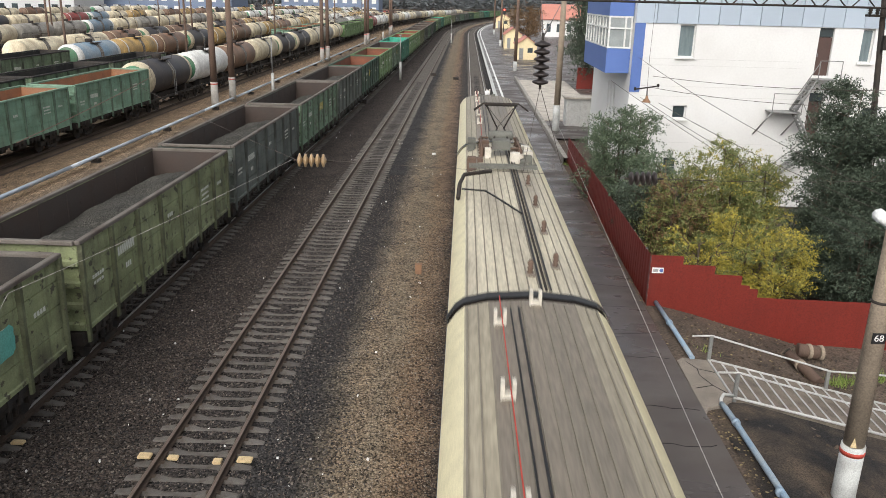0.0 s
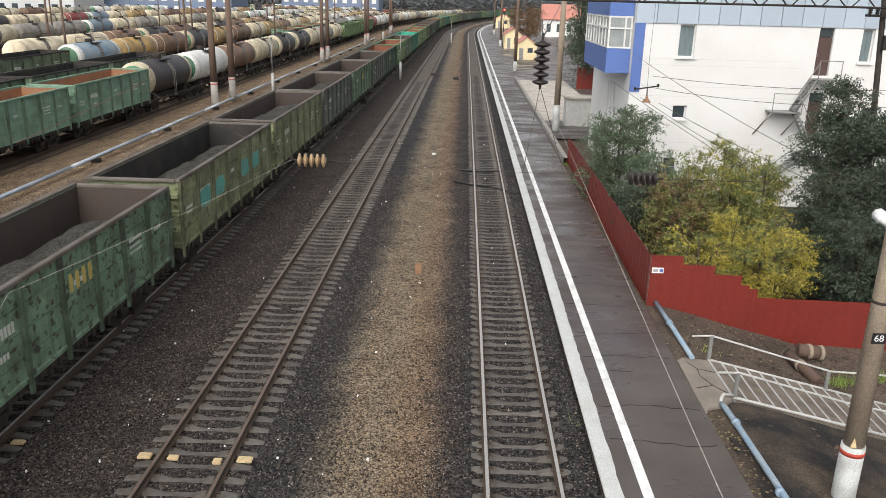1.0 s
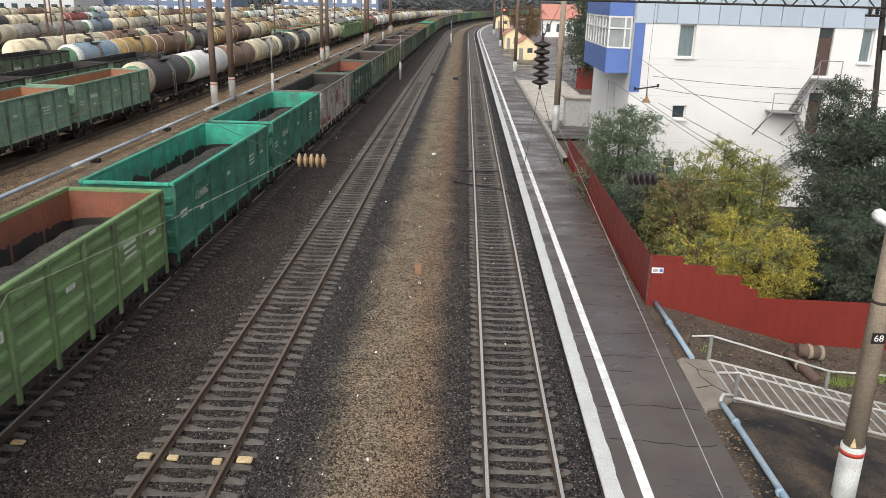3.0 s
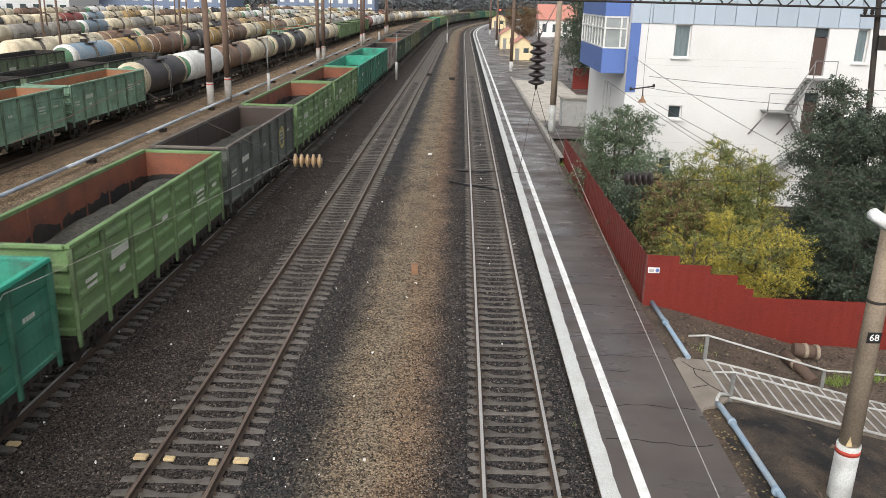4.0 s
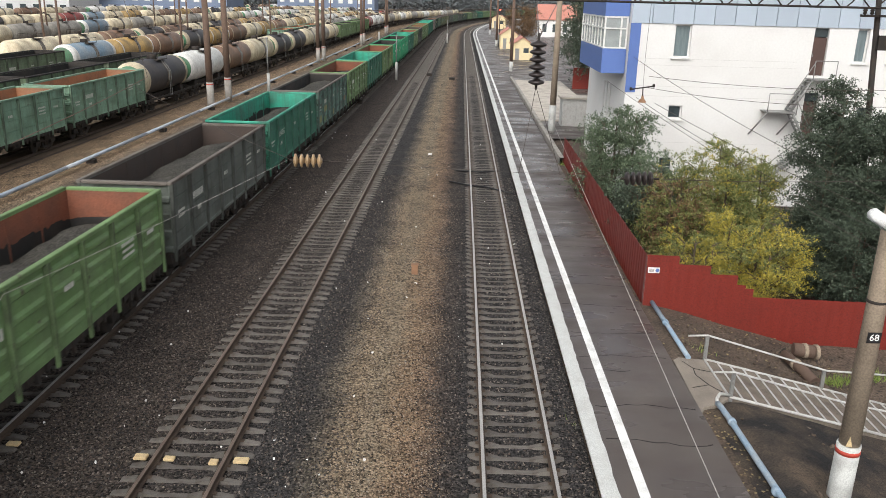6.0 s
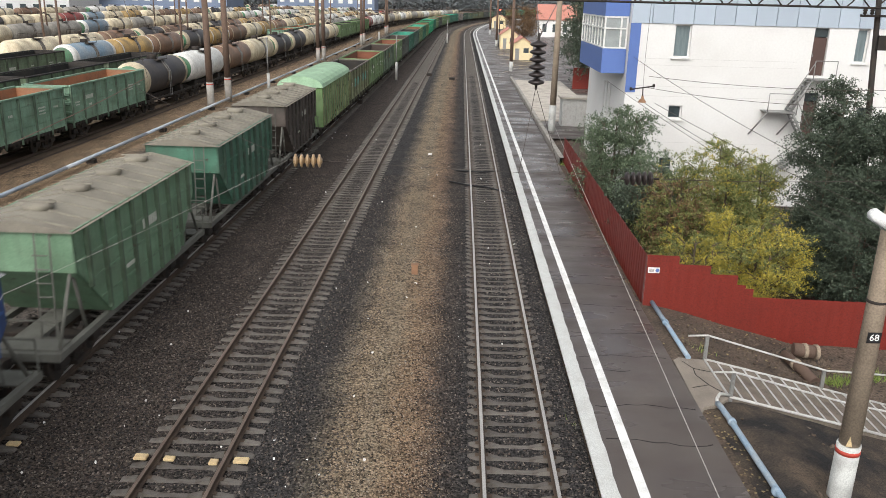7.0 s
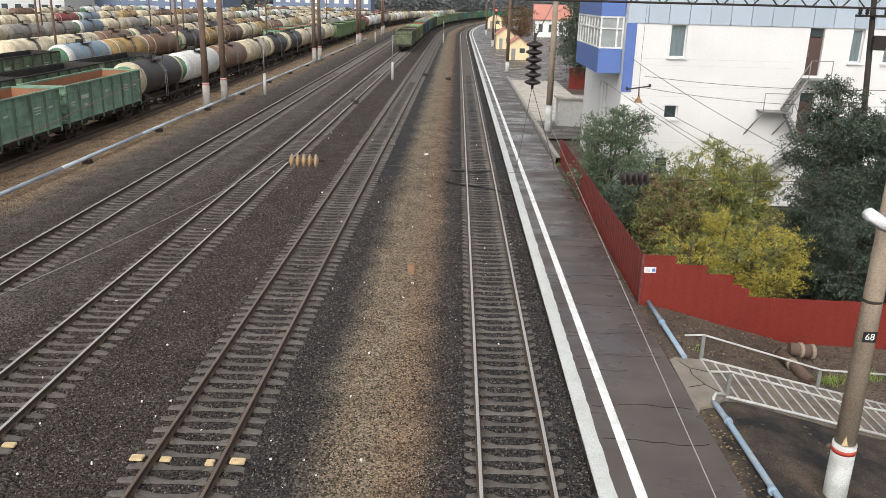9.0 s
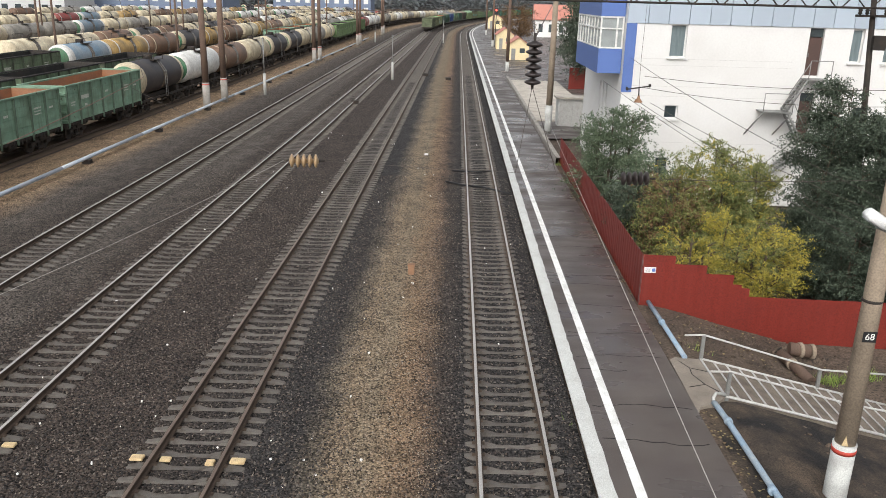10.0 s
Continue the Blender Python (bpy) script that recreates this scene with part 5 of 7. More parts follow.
def build_train():
    ring = []
    kinds = {
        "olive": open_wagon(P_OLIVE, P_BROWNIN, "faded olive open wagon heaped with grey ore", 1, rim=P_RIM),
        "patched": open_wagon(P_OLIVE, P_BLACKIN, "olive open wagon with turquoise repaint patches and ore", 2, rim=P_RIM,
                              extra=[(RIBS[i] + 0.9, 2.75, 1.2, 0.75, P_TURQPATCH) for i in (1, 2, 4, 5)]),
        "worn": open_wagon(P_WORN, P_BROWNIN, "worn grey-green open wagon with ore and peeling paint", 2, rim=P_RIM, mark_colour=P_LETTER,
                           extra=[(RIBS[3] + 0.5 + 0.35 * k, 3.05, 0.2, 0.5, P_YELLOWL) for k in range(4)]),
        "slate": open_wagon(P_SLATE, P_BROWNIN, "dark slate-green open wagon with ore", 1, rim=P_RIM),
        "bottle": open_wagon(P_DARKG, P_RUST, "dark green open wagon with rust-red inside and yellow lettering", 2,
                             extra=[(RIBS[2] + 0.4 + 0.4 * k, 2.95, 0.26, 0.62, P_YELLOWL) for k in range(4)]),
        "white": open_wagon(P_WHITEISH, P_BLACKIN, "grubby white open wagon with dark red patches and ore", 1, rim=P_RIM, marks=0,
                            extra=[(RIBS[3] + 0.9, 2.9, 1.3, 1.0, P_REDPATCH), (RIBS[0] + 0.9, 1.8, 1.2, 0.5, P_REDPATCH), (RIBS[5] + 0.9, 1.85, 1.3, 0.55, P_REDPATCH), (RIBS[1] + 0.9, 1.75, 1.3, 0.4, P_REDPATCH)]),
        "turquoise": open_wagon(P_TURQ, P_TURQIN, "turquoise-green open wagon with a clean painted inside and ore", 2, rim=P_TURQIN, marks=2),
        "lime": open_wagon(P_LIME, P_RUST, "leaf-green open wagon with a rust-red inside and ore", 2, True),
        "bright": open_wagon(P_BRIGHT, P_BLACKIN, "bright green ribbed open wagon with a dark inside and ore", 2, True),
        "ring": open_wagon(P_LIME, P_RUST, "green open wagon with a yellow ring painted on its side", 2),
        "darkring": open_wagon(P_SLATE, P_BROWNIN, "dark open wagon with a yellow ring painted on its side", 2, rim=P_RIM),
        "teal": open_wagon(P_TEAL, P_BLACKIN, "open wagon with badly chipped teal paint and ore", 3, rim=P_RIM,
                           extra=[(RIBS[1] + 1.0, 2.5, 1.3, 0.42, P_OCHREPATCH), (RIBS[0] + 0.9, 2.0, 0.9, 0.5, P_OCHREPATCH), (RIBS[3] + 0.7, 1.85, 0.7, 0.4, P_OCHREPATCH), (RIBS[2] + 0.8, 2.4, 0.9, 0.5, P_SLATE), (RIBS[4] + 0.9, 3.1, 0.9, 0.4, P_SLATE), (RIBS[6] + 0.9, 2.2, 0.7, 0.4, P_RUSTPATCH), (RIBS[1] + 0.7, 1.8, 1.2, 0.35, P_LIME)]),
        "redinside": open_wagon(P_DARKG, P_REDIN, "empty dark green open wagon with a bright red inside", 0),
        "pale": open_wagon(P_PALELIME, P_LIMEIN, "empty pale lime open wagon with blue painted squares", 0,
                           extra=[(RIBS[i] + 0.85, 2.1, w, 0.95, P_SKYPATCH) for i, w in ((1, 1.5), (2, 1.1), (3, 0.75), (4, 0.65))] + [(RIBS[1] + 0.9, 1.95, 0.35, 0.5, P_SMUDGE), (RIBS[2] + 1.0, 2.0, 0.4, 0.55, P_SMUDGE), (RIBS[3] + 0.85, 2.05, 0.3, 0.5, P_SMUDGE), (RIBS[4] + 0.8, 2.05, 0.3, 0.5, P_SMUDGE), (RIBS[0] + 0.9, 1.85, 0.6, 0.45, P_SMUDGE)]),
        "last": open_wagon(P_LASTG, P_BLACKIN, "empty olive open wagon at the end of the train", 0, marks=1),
        "brownempty": open_wagon(P_OLIVE, P_BROWNIN, "empty olive open wagon with a brown inside", 0),
        "box": box_wagon("green covered wagon with a rounded mint roof"),
        "hopbrown": hopper_wagon(P_BROWNH, "brown covered hopper wagon with a dusty roof"),
        "hopgreen": hopper_wagon(P_HOPG, "green covered hopper wagon with a dusty roof"),
        "hoppale": hopper_wagon(P_HOPL, "pale green covered hopper wagon with a dusty roof"),
        "hopblue": hopper_wagon(P_BLUE, "blue covered hopper wagon with a dusty blue-grey roof", P_BLUEROOF),
    }
    for k in ("ring", "darkring"):
        bm = B()
        n = 28
        for r0, r1 in ((0.42, 0.6),):
            a = [[bm.verts.new((HW + dx, RIBS[5] + 0.9 + r * math.sin(q * math.tau / n), 2.75 + r * math.cos(q * math.tau / n))) for q in range(n)] for dx, r in ((-0.012, r0), (0.001, r0), (0.001, r1), (-0.012, r1))]
            for i in range(3):
                for q in range(n):
                    if q % 9 != 8:
                        bm.faces.new((a[i][q], a[i][(q + 1) % n], a[i + 1][(q + 1) % n], a[i + 1][q]))
        part("painted_ring", bm, P_RING, kinds[k])
    latch = shared("latch", lambda bm: (bm_box(bm, HW - 0.17, HW - 0.09, -0.13, 0.13, WTOP - 0.62, WTOP - 0.56), bm_box(bm, HW - 0.2, HW - 0.09, -0.07, 0.07, WTOP - 0.56, WTOP - 0.3), bm_lathe(bm, [(0.05, HW - 0.22), (0.07, HW - 0.16), (0.05, HW - 0.1)], "x", (0, 0.04, WTOP - 0.28), 8)), M_DUSTY)
    for k in ("redinside", "pale"):
        for a in (0, 180):
            for p, q in zip(RIBS, RIBS[1:]):
                part("latch", latch, None, kinds[k]).matrix_basis = pose(0, 0, 0, 0, 0, a) @ pose(0, (p + q) / 2, 0)
    for body, y, z, size in (("61246062", RIBS[1] + 0.95, 3.0, 0.42),):
        cu = bpy.data.curves.new("wagon_number", "FONT")
        cu.body, cu.size, cu.extrude, cu.align_x, cu.align_y = body, size, 0.002, "CENTER", "CENTER"
        cu.materials.append(P_LETTER)
        o = new("wagon_number", cu)
        o.parent, o.matrix_basis = kinds["turquoise"], pose(HW - 0.006, y, z, 90, 0, 90)
    for i, c in enumerate("AAANM"):
        cu = bpy.data.curves.new("painted_letter", "FONT")
        cu.body, cu.size, cu.extrude, cu.align_x, cu.align_y = c, 0.8, 0.002, "CENTER", "CENTER"
        cu.materials.append(P_YELLOWL)
        o = new("painted_letter", cu)
        o.parent, o.matrix_basis = kinds["brownempty"], pose(HW - 0.012, RIBS[i + 2] + 0.9, 2.95, 90, 0, 90)
    order = {0: "olive", 1: "patched", 2: "worn", 3: "bottle", 4: "white", 5: "turquoise", 6: "turquoise", 7: "lime", 8: "lime", 9: "darkring", 10: "lime", 11: "turquoise", 12: "bright",
             13: "bright", 14: "ring", 15: "turquoise", 16: "lime", 17: "teal", 18: "turquoise", 19: "slate", 20: "lime", 21: "worn", 22: "lime", 23: "patched", 24: "box", 25: "hopbrown",
             26: "hopgreen", 27: "hoppale", 28: "hopblue", 29: "hopgreen", 30: "redinside", 31: "pale", 32: "brownempty", 33: "last"}
    ahead = ["olive", "lime", "lime", "turquoise", "worn", "lime", "bottle", "slate", "worn", "slate"]
    train, used = [], set()
    for n in range(-30, 34):
        k = order.get(n, ahead[n % len(ahead)])
        if k in used:
            w = copy_thing(kinds[k], Matrix())
        else:
            w = kinds[k]
            used.add(k)
        train.append((n, w))
    return train


def train_pose(n, travel):
    s = travel - (n + 0.5) * PITCH + 1.4 * min(max(n - 25, 0), 5) + (0.7 if 25 <= n <= 29 else 0)
    a, _ = on_line(TRACK_A + DRIFT_A * max(-40, min(s - 4.4, BEND_Y)), s - 4.4)
    b, _ = on_line(TRACK_A + DRIFT_A * max(-40, min(s + 4.4, BEND_Y)), s + 4.4)
    d = b - a
    return Matrix.Translation((a + b) / 2) @ Matrix.Rotation(math.atan2(-d.x, d.y), 4, "Z")


# ---- the electric passenger train ----
M_PORCELAIN = mat("white_porcelain", (0.62, 0.58, 0.5), 0.4, spots=(0.4, 0.36, 0.3), amount=0.5)
M_DULLROOF = mat("dulled_cream_roof", (0.31, 0.275, 0.205), 0.55, spots=(0.2, 0.175, 0.135), amount=0.85, scale=0.9, fine=14, stretch=(1.3, 0.16, 1), bump=0.05)
M_SEAM = mat("dirty_roof_seam", (0.21, 0.185, 0.145), 0.7, amount=0.4)


def rail_car(panto, tail):
    t = thing("electric_train_car", "cream electric train car with a grimy ribbed roof", "train car", "passenger train")
    L, w = 18.0, 1.62
    prof = [(-w - 0.13, 1.2), (-w - 0.15, 2.2), (-w - 0.1, 3.7), (-w + 0.07, 3.98), (-w + 0.25, 4.14), (-w * 0.55, 4.27), (0, 4.34), (w * 0.55, 4.27), (w - 0.25, 4.14), (w - 0.07, 3.98), (w + 0.1, 3.7), (w + 0.15, 2.2), (w + 0.13, 1.2)]
    for name, mt, a, b in (("side_wall", M_TRAINBLUE, 0, 2), ("cornice", M_CREAMSIDE, 2, 4), ("roof", M_CREAMROOF if panto else M_DULLROOF, 4, 5), ("roof_walkway", M_GRIME if not panto else M_CREAMROOF, 5, 7), ("roof", M_CREAMROOF if panto else M_DULLROOF, 7, 8), ("cornice", M_CREAMSIDE, 8, 10), ("side_wall", M_TRAINBLUE, 10, 12)):
        bm = B()
        ends = ((0.02, 1.0), (L - 0.9, 1.0), (L - 0.3, 0.96), (L - 0.02, 0.86)) if tail else ((0.02, 1.0), (L - 0.02, 1.0))
        rows = [[bm.verts.new((x * k, y, 1.2 + (z - 1.2) * (0.5 + 0.5 * k))) for x, z in prof[a:b + 1]] for y, k in ends]
        for r0, r1 in zip(rows, rows[1:]):
            for i in range(b - a):
                f = bm.faces.new((r0[i], r0[i + 1], r1[i + 1], r1[i]))
                f.smooth = True
        part(name, bm, mt, t, "grimy cream roof" if name == "roof" else "")
    bm = B()
    for y, k in ((0.02, 1), (L - 0.02, 0.86 if tail else 1)):
        bm.faces.new([bm.verts.new((x * k, y, 1.2 + (z - 1.2) * (0.5 + 0.5 * k))) for x, z in prof])
    bm_box(bm, -w, w, 0.2, L - 0.3, 0.8, 1.2)
    part("end_wall", bm, M_DARK if not tail else M_CREAMSIDE, t)
    rb = shared("roof_seam", lambda bm: bm_box(bm, -0.014, 0.014, 0.15, L - (0.95 if tail else 0.15), -0.012, 0.02), M_SEAM)
    for i in range(13):
        x = -1.32 + i * 0.22
        z = 4.14 + 0.2 * (1 - (x / 1.42) ** 2)
        part("roof_seam", rb, None, t).matrix_basis = pose(x, 0, z)
    bm = B()
    ring = [(x * 1.02, z + 0.03) for x, z in prof[2:11]]
    rows = [[bm.verts.new((x, y, z)) for x, z in ring] for y in (-0.16, 0.18)]
    for i in range(len(ring) - 1):
        bm.faces.new((rows[0][i], rows[0][i + 1], rows[1][i + 1], rows[1][i]))
    part("gangway_seal", bm, M_BLACK, t, "black rubber seam between the cars")
    spots = ((0.72, 10.4), (0.73, 7.6), (0.72, 4.8), (0.73, 2.0), (0.09, 1.3)) if panto else ((-0.7, 16.75), (-0.69, 13.85), (-0.69, 10.95), (-0.69, 8.05), (-0.69, 5.15), (0.05, 17.7))
    for x, y in spots:
        zr = 4.34 - 0.1 * x * x
        box_part("insulator_foot", (x - 0.1, x + 0.1, y - 0.16, y + 0.16, zr - 0.06, zr + 0.03), M_GRIME, t)
        bm = B()
        if panto:
            bm_lathe(bm, [(0.05, zr), (0.075, zr + 0.06), (0.05, zr + 0.1), (0.075, zr + 0.16), (0.05, zr + 0.2), (0.075, zr + 0.26), (0.04, zr + 0.34)], "z", (x, y, 0), 10)
            part("roof_insulator", bm, M_RUSTPOLE, t, "brown ribbed roof insulator")
        else:
            for q in (-0.09, 0.09):
                bm_box(bm, x + q - 0.03, x + q + 0.03, y - 0.09, y + 0.09, zr, zr + 0.3)
            bm_box(bm, x - 0.06, x + 0.06, y - 0.09, y + 0.09, zr, zr + 0.1)
            part("roof_insulator", bm, M_PORCELAIN, t, "white forked roof insulator")
    for x, r, mt in ((0.26, 0.03, M_BLACK), (0.36, 0.03, M_DARK), (0.46, 0.025, M_BLACK)) if panto else ((-0.3, 0.022, M_BLACK), (-0.46, 0.018, M_BLACK), (-0.69, 0.012, M_BANDRED)):
        bm = B()
        zc = 4.36 - 0.1 * x * x + (0.26 if mt is M_BANDRED else 0.0)
        bm_tube(bm, [(x, 0.3, zc), (x * 0.96 + 0.02, L * 0.5, zc + 0.01), (x, L - 0.5, zc)], r, 5)
        part("roof_cable", bm, mt, t)
    if tail:
        for x in (-0.55, 0.35):
            box_part("roof_lamp", (x - 0.12, x + 0.12, L - 1.5, L - 1.2, 4.25, 4.45), M_DUSTY, t, bevel=0.03)
        bm = B()
        bm_lathe(bm, [(0.05, 0), (0.16, 0.03), (0.18, 0.2), (0.1, 0.26)], "y", (0, L - 0.5, 4.4), 12)
        part("searchlight", bm, M_LAMP, t)
    if panto:
        pn = M_RUSTPOLE
        y0 = L - 1.6
        bm = B()
        for x in (-0.75, 0.75):
            bm_tube(bm, [(x, y0 - 1.3, 4.62), (x, y0 + 1.3, 4.62)], 0.05, 6)
            for q in (-1.2, 0, 1.2):
                bm_lathe(bm, [(0.06, 4.2), (0.13, 4.3), (0.07, 4.36), (0.13, 4.42), (0.07, 4.48), (0.12, 4.54), (0.06, 4.6)], "z", (x, y0 + q, 0), 10)
        for q in (-1.2, 1.2):
            bm_tube(bm, [(-0.8, y0 + q, 4.62), (0.8, y0 + q, 4.62)], 0.045, 6)
        part("pantograph_base", bm, pn, t, "rusty pantograph frame on insulators")
        bm = B()
        for x in (-1, 1):
            bm_tube(bm, [(x * 0.62, y0 + 0.2, 6.15), (x * 0.14, y0 - 0.1, 5.25)], 0.03, 6)
            bm_tube(bm, [(x * 0.14, y0 - 0.1, 5.25), (-x * 0.3, y0 + 0.18, 5.75), (-x * 0.62, y0 + 0.2, 6.15)], 0.012, 5)
            bm_tube(bm, [(x * 0.14, y0 - 0.1, 5.25), (x * 0.34, y0 - 1.2, 4.75)], 0.04, 6)
        for s in (-0.16, 0.16):
            bm_tube(bm, [(-1.1, y0 + 0.2 + s, 5.9), (-0.72, y0 + 0.2 + s, 6.17), (0.72, y0 + 0.2 + s, 6.17), (1.1, y0 + 0.2 + s, 5.9)], 0.026, 6)
        bm_box(bm, -0.65, 0.65, y0 + 0.12, y0 + 0.28, 6.08, 6.13)
        part("pantograph_arm", bm, M_DARK, t, "raised pantograph arms")
        bm = B()
        bm_box(bm, -0.35, 0.35, y0 - 1.5, y0 - 0.7, 4.6, 4.95)
        bm_lathe(bm, [(0.1, -0.5), (0.2, -0.42), (0.2, 0.42), (0.1, 0.5)], "x", (0, y0 - 0.5, 5.0), 12)
        part("spring_box", bm, M_DUSTY, t, "grey spring box of the pantograph")
        bm = B()
        bm_tube(bm, [(-1.6, 9.0, 4.1), (-1.56, 9.8, 4.4), (-1.42, 10.5, 4.56), (-0.5, 10.9, 4.62)], 0.07, 8)
        part("bent_duct", bm, M_DARK, t, "dark bent cable duct")
        bm = B()
        bm_tube(bm, [(-1.48, 9.0, 4.42), (-0.75, 8.5, 4.5), (-0.4, 7.6, 4.5), (0.22, 6.1, 4.45)], 0.03, 7)
        part("bent_cable", bm, M_BLACK, t)
        for q in (12.4, 12.75):
            box_part("cross_rail", (-1.25, 1.2, q - 0.06, q + 0.06, 4.4, 4.5), M_DUSTY, t)
        r = random.Random(4)
        for i in range(22):
            x, y = r.choice((-1.15, -0.85, -0.55, 0.5, 0.8, 1.05)), y0 + r.uniform(-3.8, 1.2)
            box_part("roof_gear", (x - r.uniform(.08, .2), x + r.uniform(.08, .2), y - .15, y + .25, 4.1, 4.4 + r.uniform(0, .3)), r.choice((M_RUSTPOLE, M_DUSTY, M_PORCELAIN, M_GRIME)), t, bevel=0.02)
    for s in (3.0, L - 3.0):
        b = part("bogie", BOGIE, None, t)
        b.matrix_basis = pose(0, s, RAIL_Z)
        for q in (-1.1, 1.1):
            part("wheelset", WHEELS, None, b).matrix_basis = pose(0, q, 0.475)
    return t


# ---- goods yard ----
def tank_wagon(shell, band, label, end=None, far=False):
    t = thing("tank_wagon", label, "tank wagon", "standing tank wagons")
    r, z = 1.45, 2.95
    bm = B()
    bm_lathe(bm, [(0.4, -5.5), (1.0, -5.42), (1.32, -5.22), (r, -4.85), (r, 4.85), (1.32, 5.22), (1.0, 5.42), (0.4, 5.5)], "y", (0, 0, z), 22)
    part("tank", bm, shell, t)
    for y, w in ((-4.7, 0.3), (4.7, 0.3), (0.1, 0.8)):
        bm = B()
        n = 22
        rows = [[bm.verts.new((rr * math.cos(k * math.tau / n), yy, z + rr * math.sin(k * math.tau / n))) for k in range(n)] for yy, rr in ((y - w / 2, r), (y - w / 2, r + 0.015), (y + w / 2, r + 0.015), (y + w / 2, r))]
        for i in range(3):
            for k in range(n):
                f = bm.faces.new((rows[i][k], rows[i][(k + 1) % n], rows[i + 1][(k + 1) % n], rows[i + 1][k]))
        part("band" if w < 0.4 else "oil_stain", bm, band if w < 0.4 else M_OIL, t)
    if end:
        for s in (-1, 1):
            bm = B()
            bm_lathe(bm, [(0.2, 5.54), (0.72, 5.52), (1.02, 5.45), (1.18, 5.37), (1.2, 5.31)], "y", (0, 0, z), 22)
            if s < 0:
                for v in bm.verts:
                    v.co.y = -v.co.y
            part("end_disc", bm, end, t)
            bm = B()
            n = 22
            pr = [(1.19, 5.33), (1.34, 5.235), (1.47, 4.87), (1.47, 4.35)]
            rows = [[bm.verts.new((rr * math.cos(k * math.tau / n), s * yy, z + rr * math.sin(k * math.tau / n))) for k in range(n)] for rr, yy in pr]
            for i in range(3):
                for k in range(n):
                    bm.faces.new((rows[i][k], rows[i][(k + 1) % n], rows[i + 1][(k + 1) % n], rows[i + 1][k])).smooth = True
            part("end_ring", bm, band, t)
    bm = B()
    bm_lathe(bm, [(0.4, 1.3), (0.4, 1.75), (0.3, 1.82)], "z", (0, 0, z), 14)
    for q in (-0.75, 0.75):
        bm_box(bm, q - 0.2, q + 0.2, -1.1, 1.1, z + 1.36, z + 1.4)
        bm_tube(bm, [(q * 1.25, -1.1, z + 1.4), (q * 1.25, -1.1, z + 1.95), (q * 1.25, 1.1, z + 1.95), (q * 1.25, 1.1, z + 1.4)], 0.025, 5)
    part("hatch", bm, M_DARK, t)
    bm = B()
    for x in (1.2,):
        for q in (-0.22, 0.22):
            bm_tube(bm, [(x * 1.28, q, 1.2), (x * 1.28, q, z + 0.4), (x * 0.7, q, z + 1.4)], 0.022, 5)
        for k in range(9):
            bm_tube(bm, [(x * 1.28, -0.22, 1.3 + k * 0.26), (x * 1.28, 0.22, 1.3 + k * 0.26)], 0.015, 4)
    part("ladder", bm, M_STEEL, t)
    bm = B()
    bm_box(bm, -0.3, 0.3, -5.8, 5.8, 1.05, 1.4)
    for s in (-1, 1):
        bm_box(bm, -1.4, 1.4, s * 5.7 - 0.12, s * 5.7 + 0.12, 1.1, 1.35)
        bm_box(bm, s * 1.4 - 0.06, s * 1.4 + 0.06, -5.8, 5.8, 1.2, 1.36)
        bm_box(bm, -1.1, 1.1, s * 3.9 - 0.3, s * 3.9 + 0.3, 1.1, 1.75)
    if far:
        for s in (-3.9, 3.9):
            for q in (-0.92, 0.92):
                for x in (-0.79, 0.79):
                    bm_lathe(bm, [(0.47, x - 0.07), (0.47, x + 0.07)], "x", (0, s + q, RAIL_Z + 0.475), 12, False)
            bm_box(bm, -1.1, 1.1, s - 1.2, s + 1.2, 0.75, 1.05)
    part("underframe", bm, M_DARK, t)
    if not far:
        add_bogies(t, 3.9)
    return t


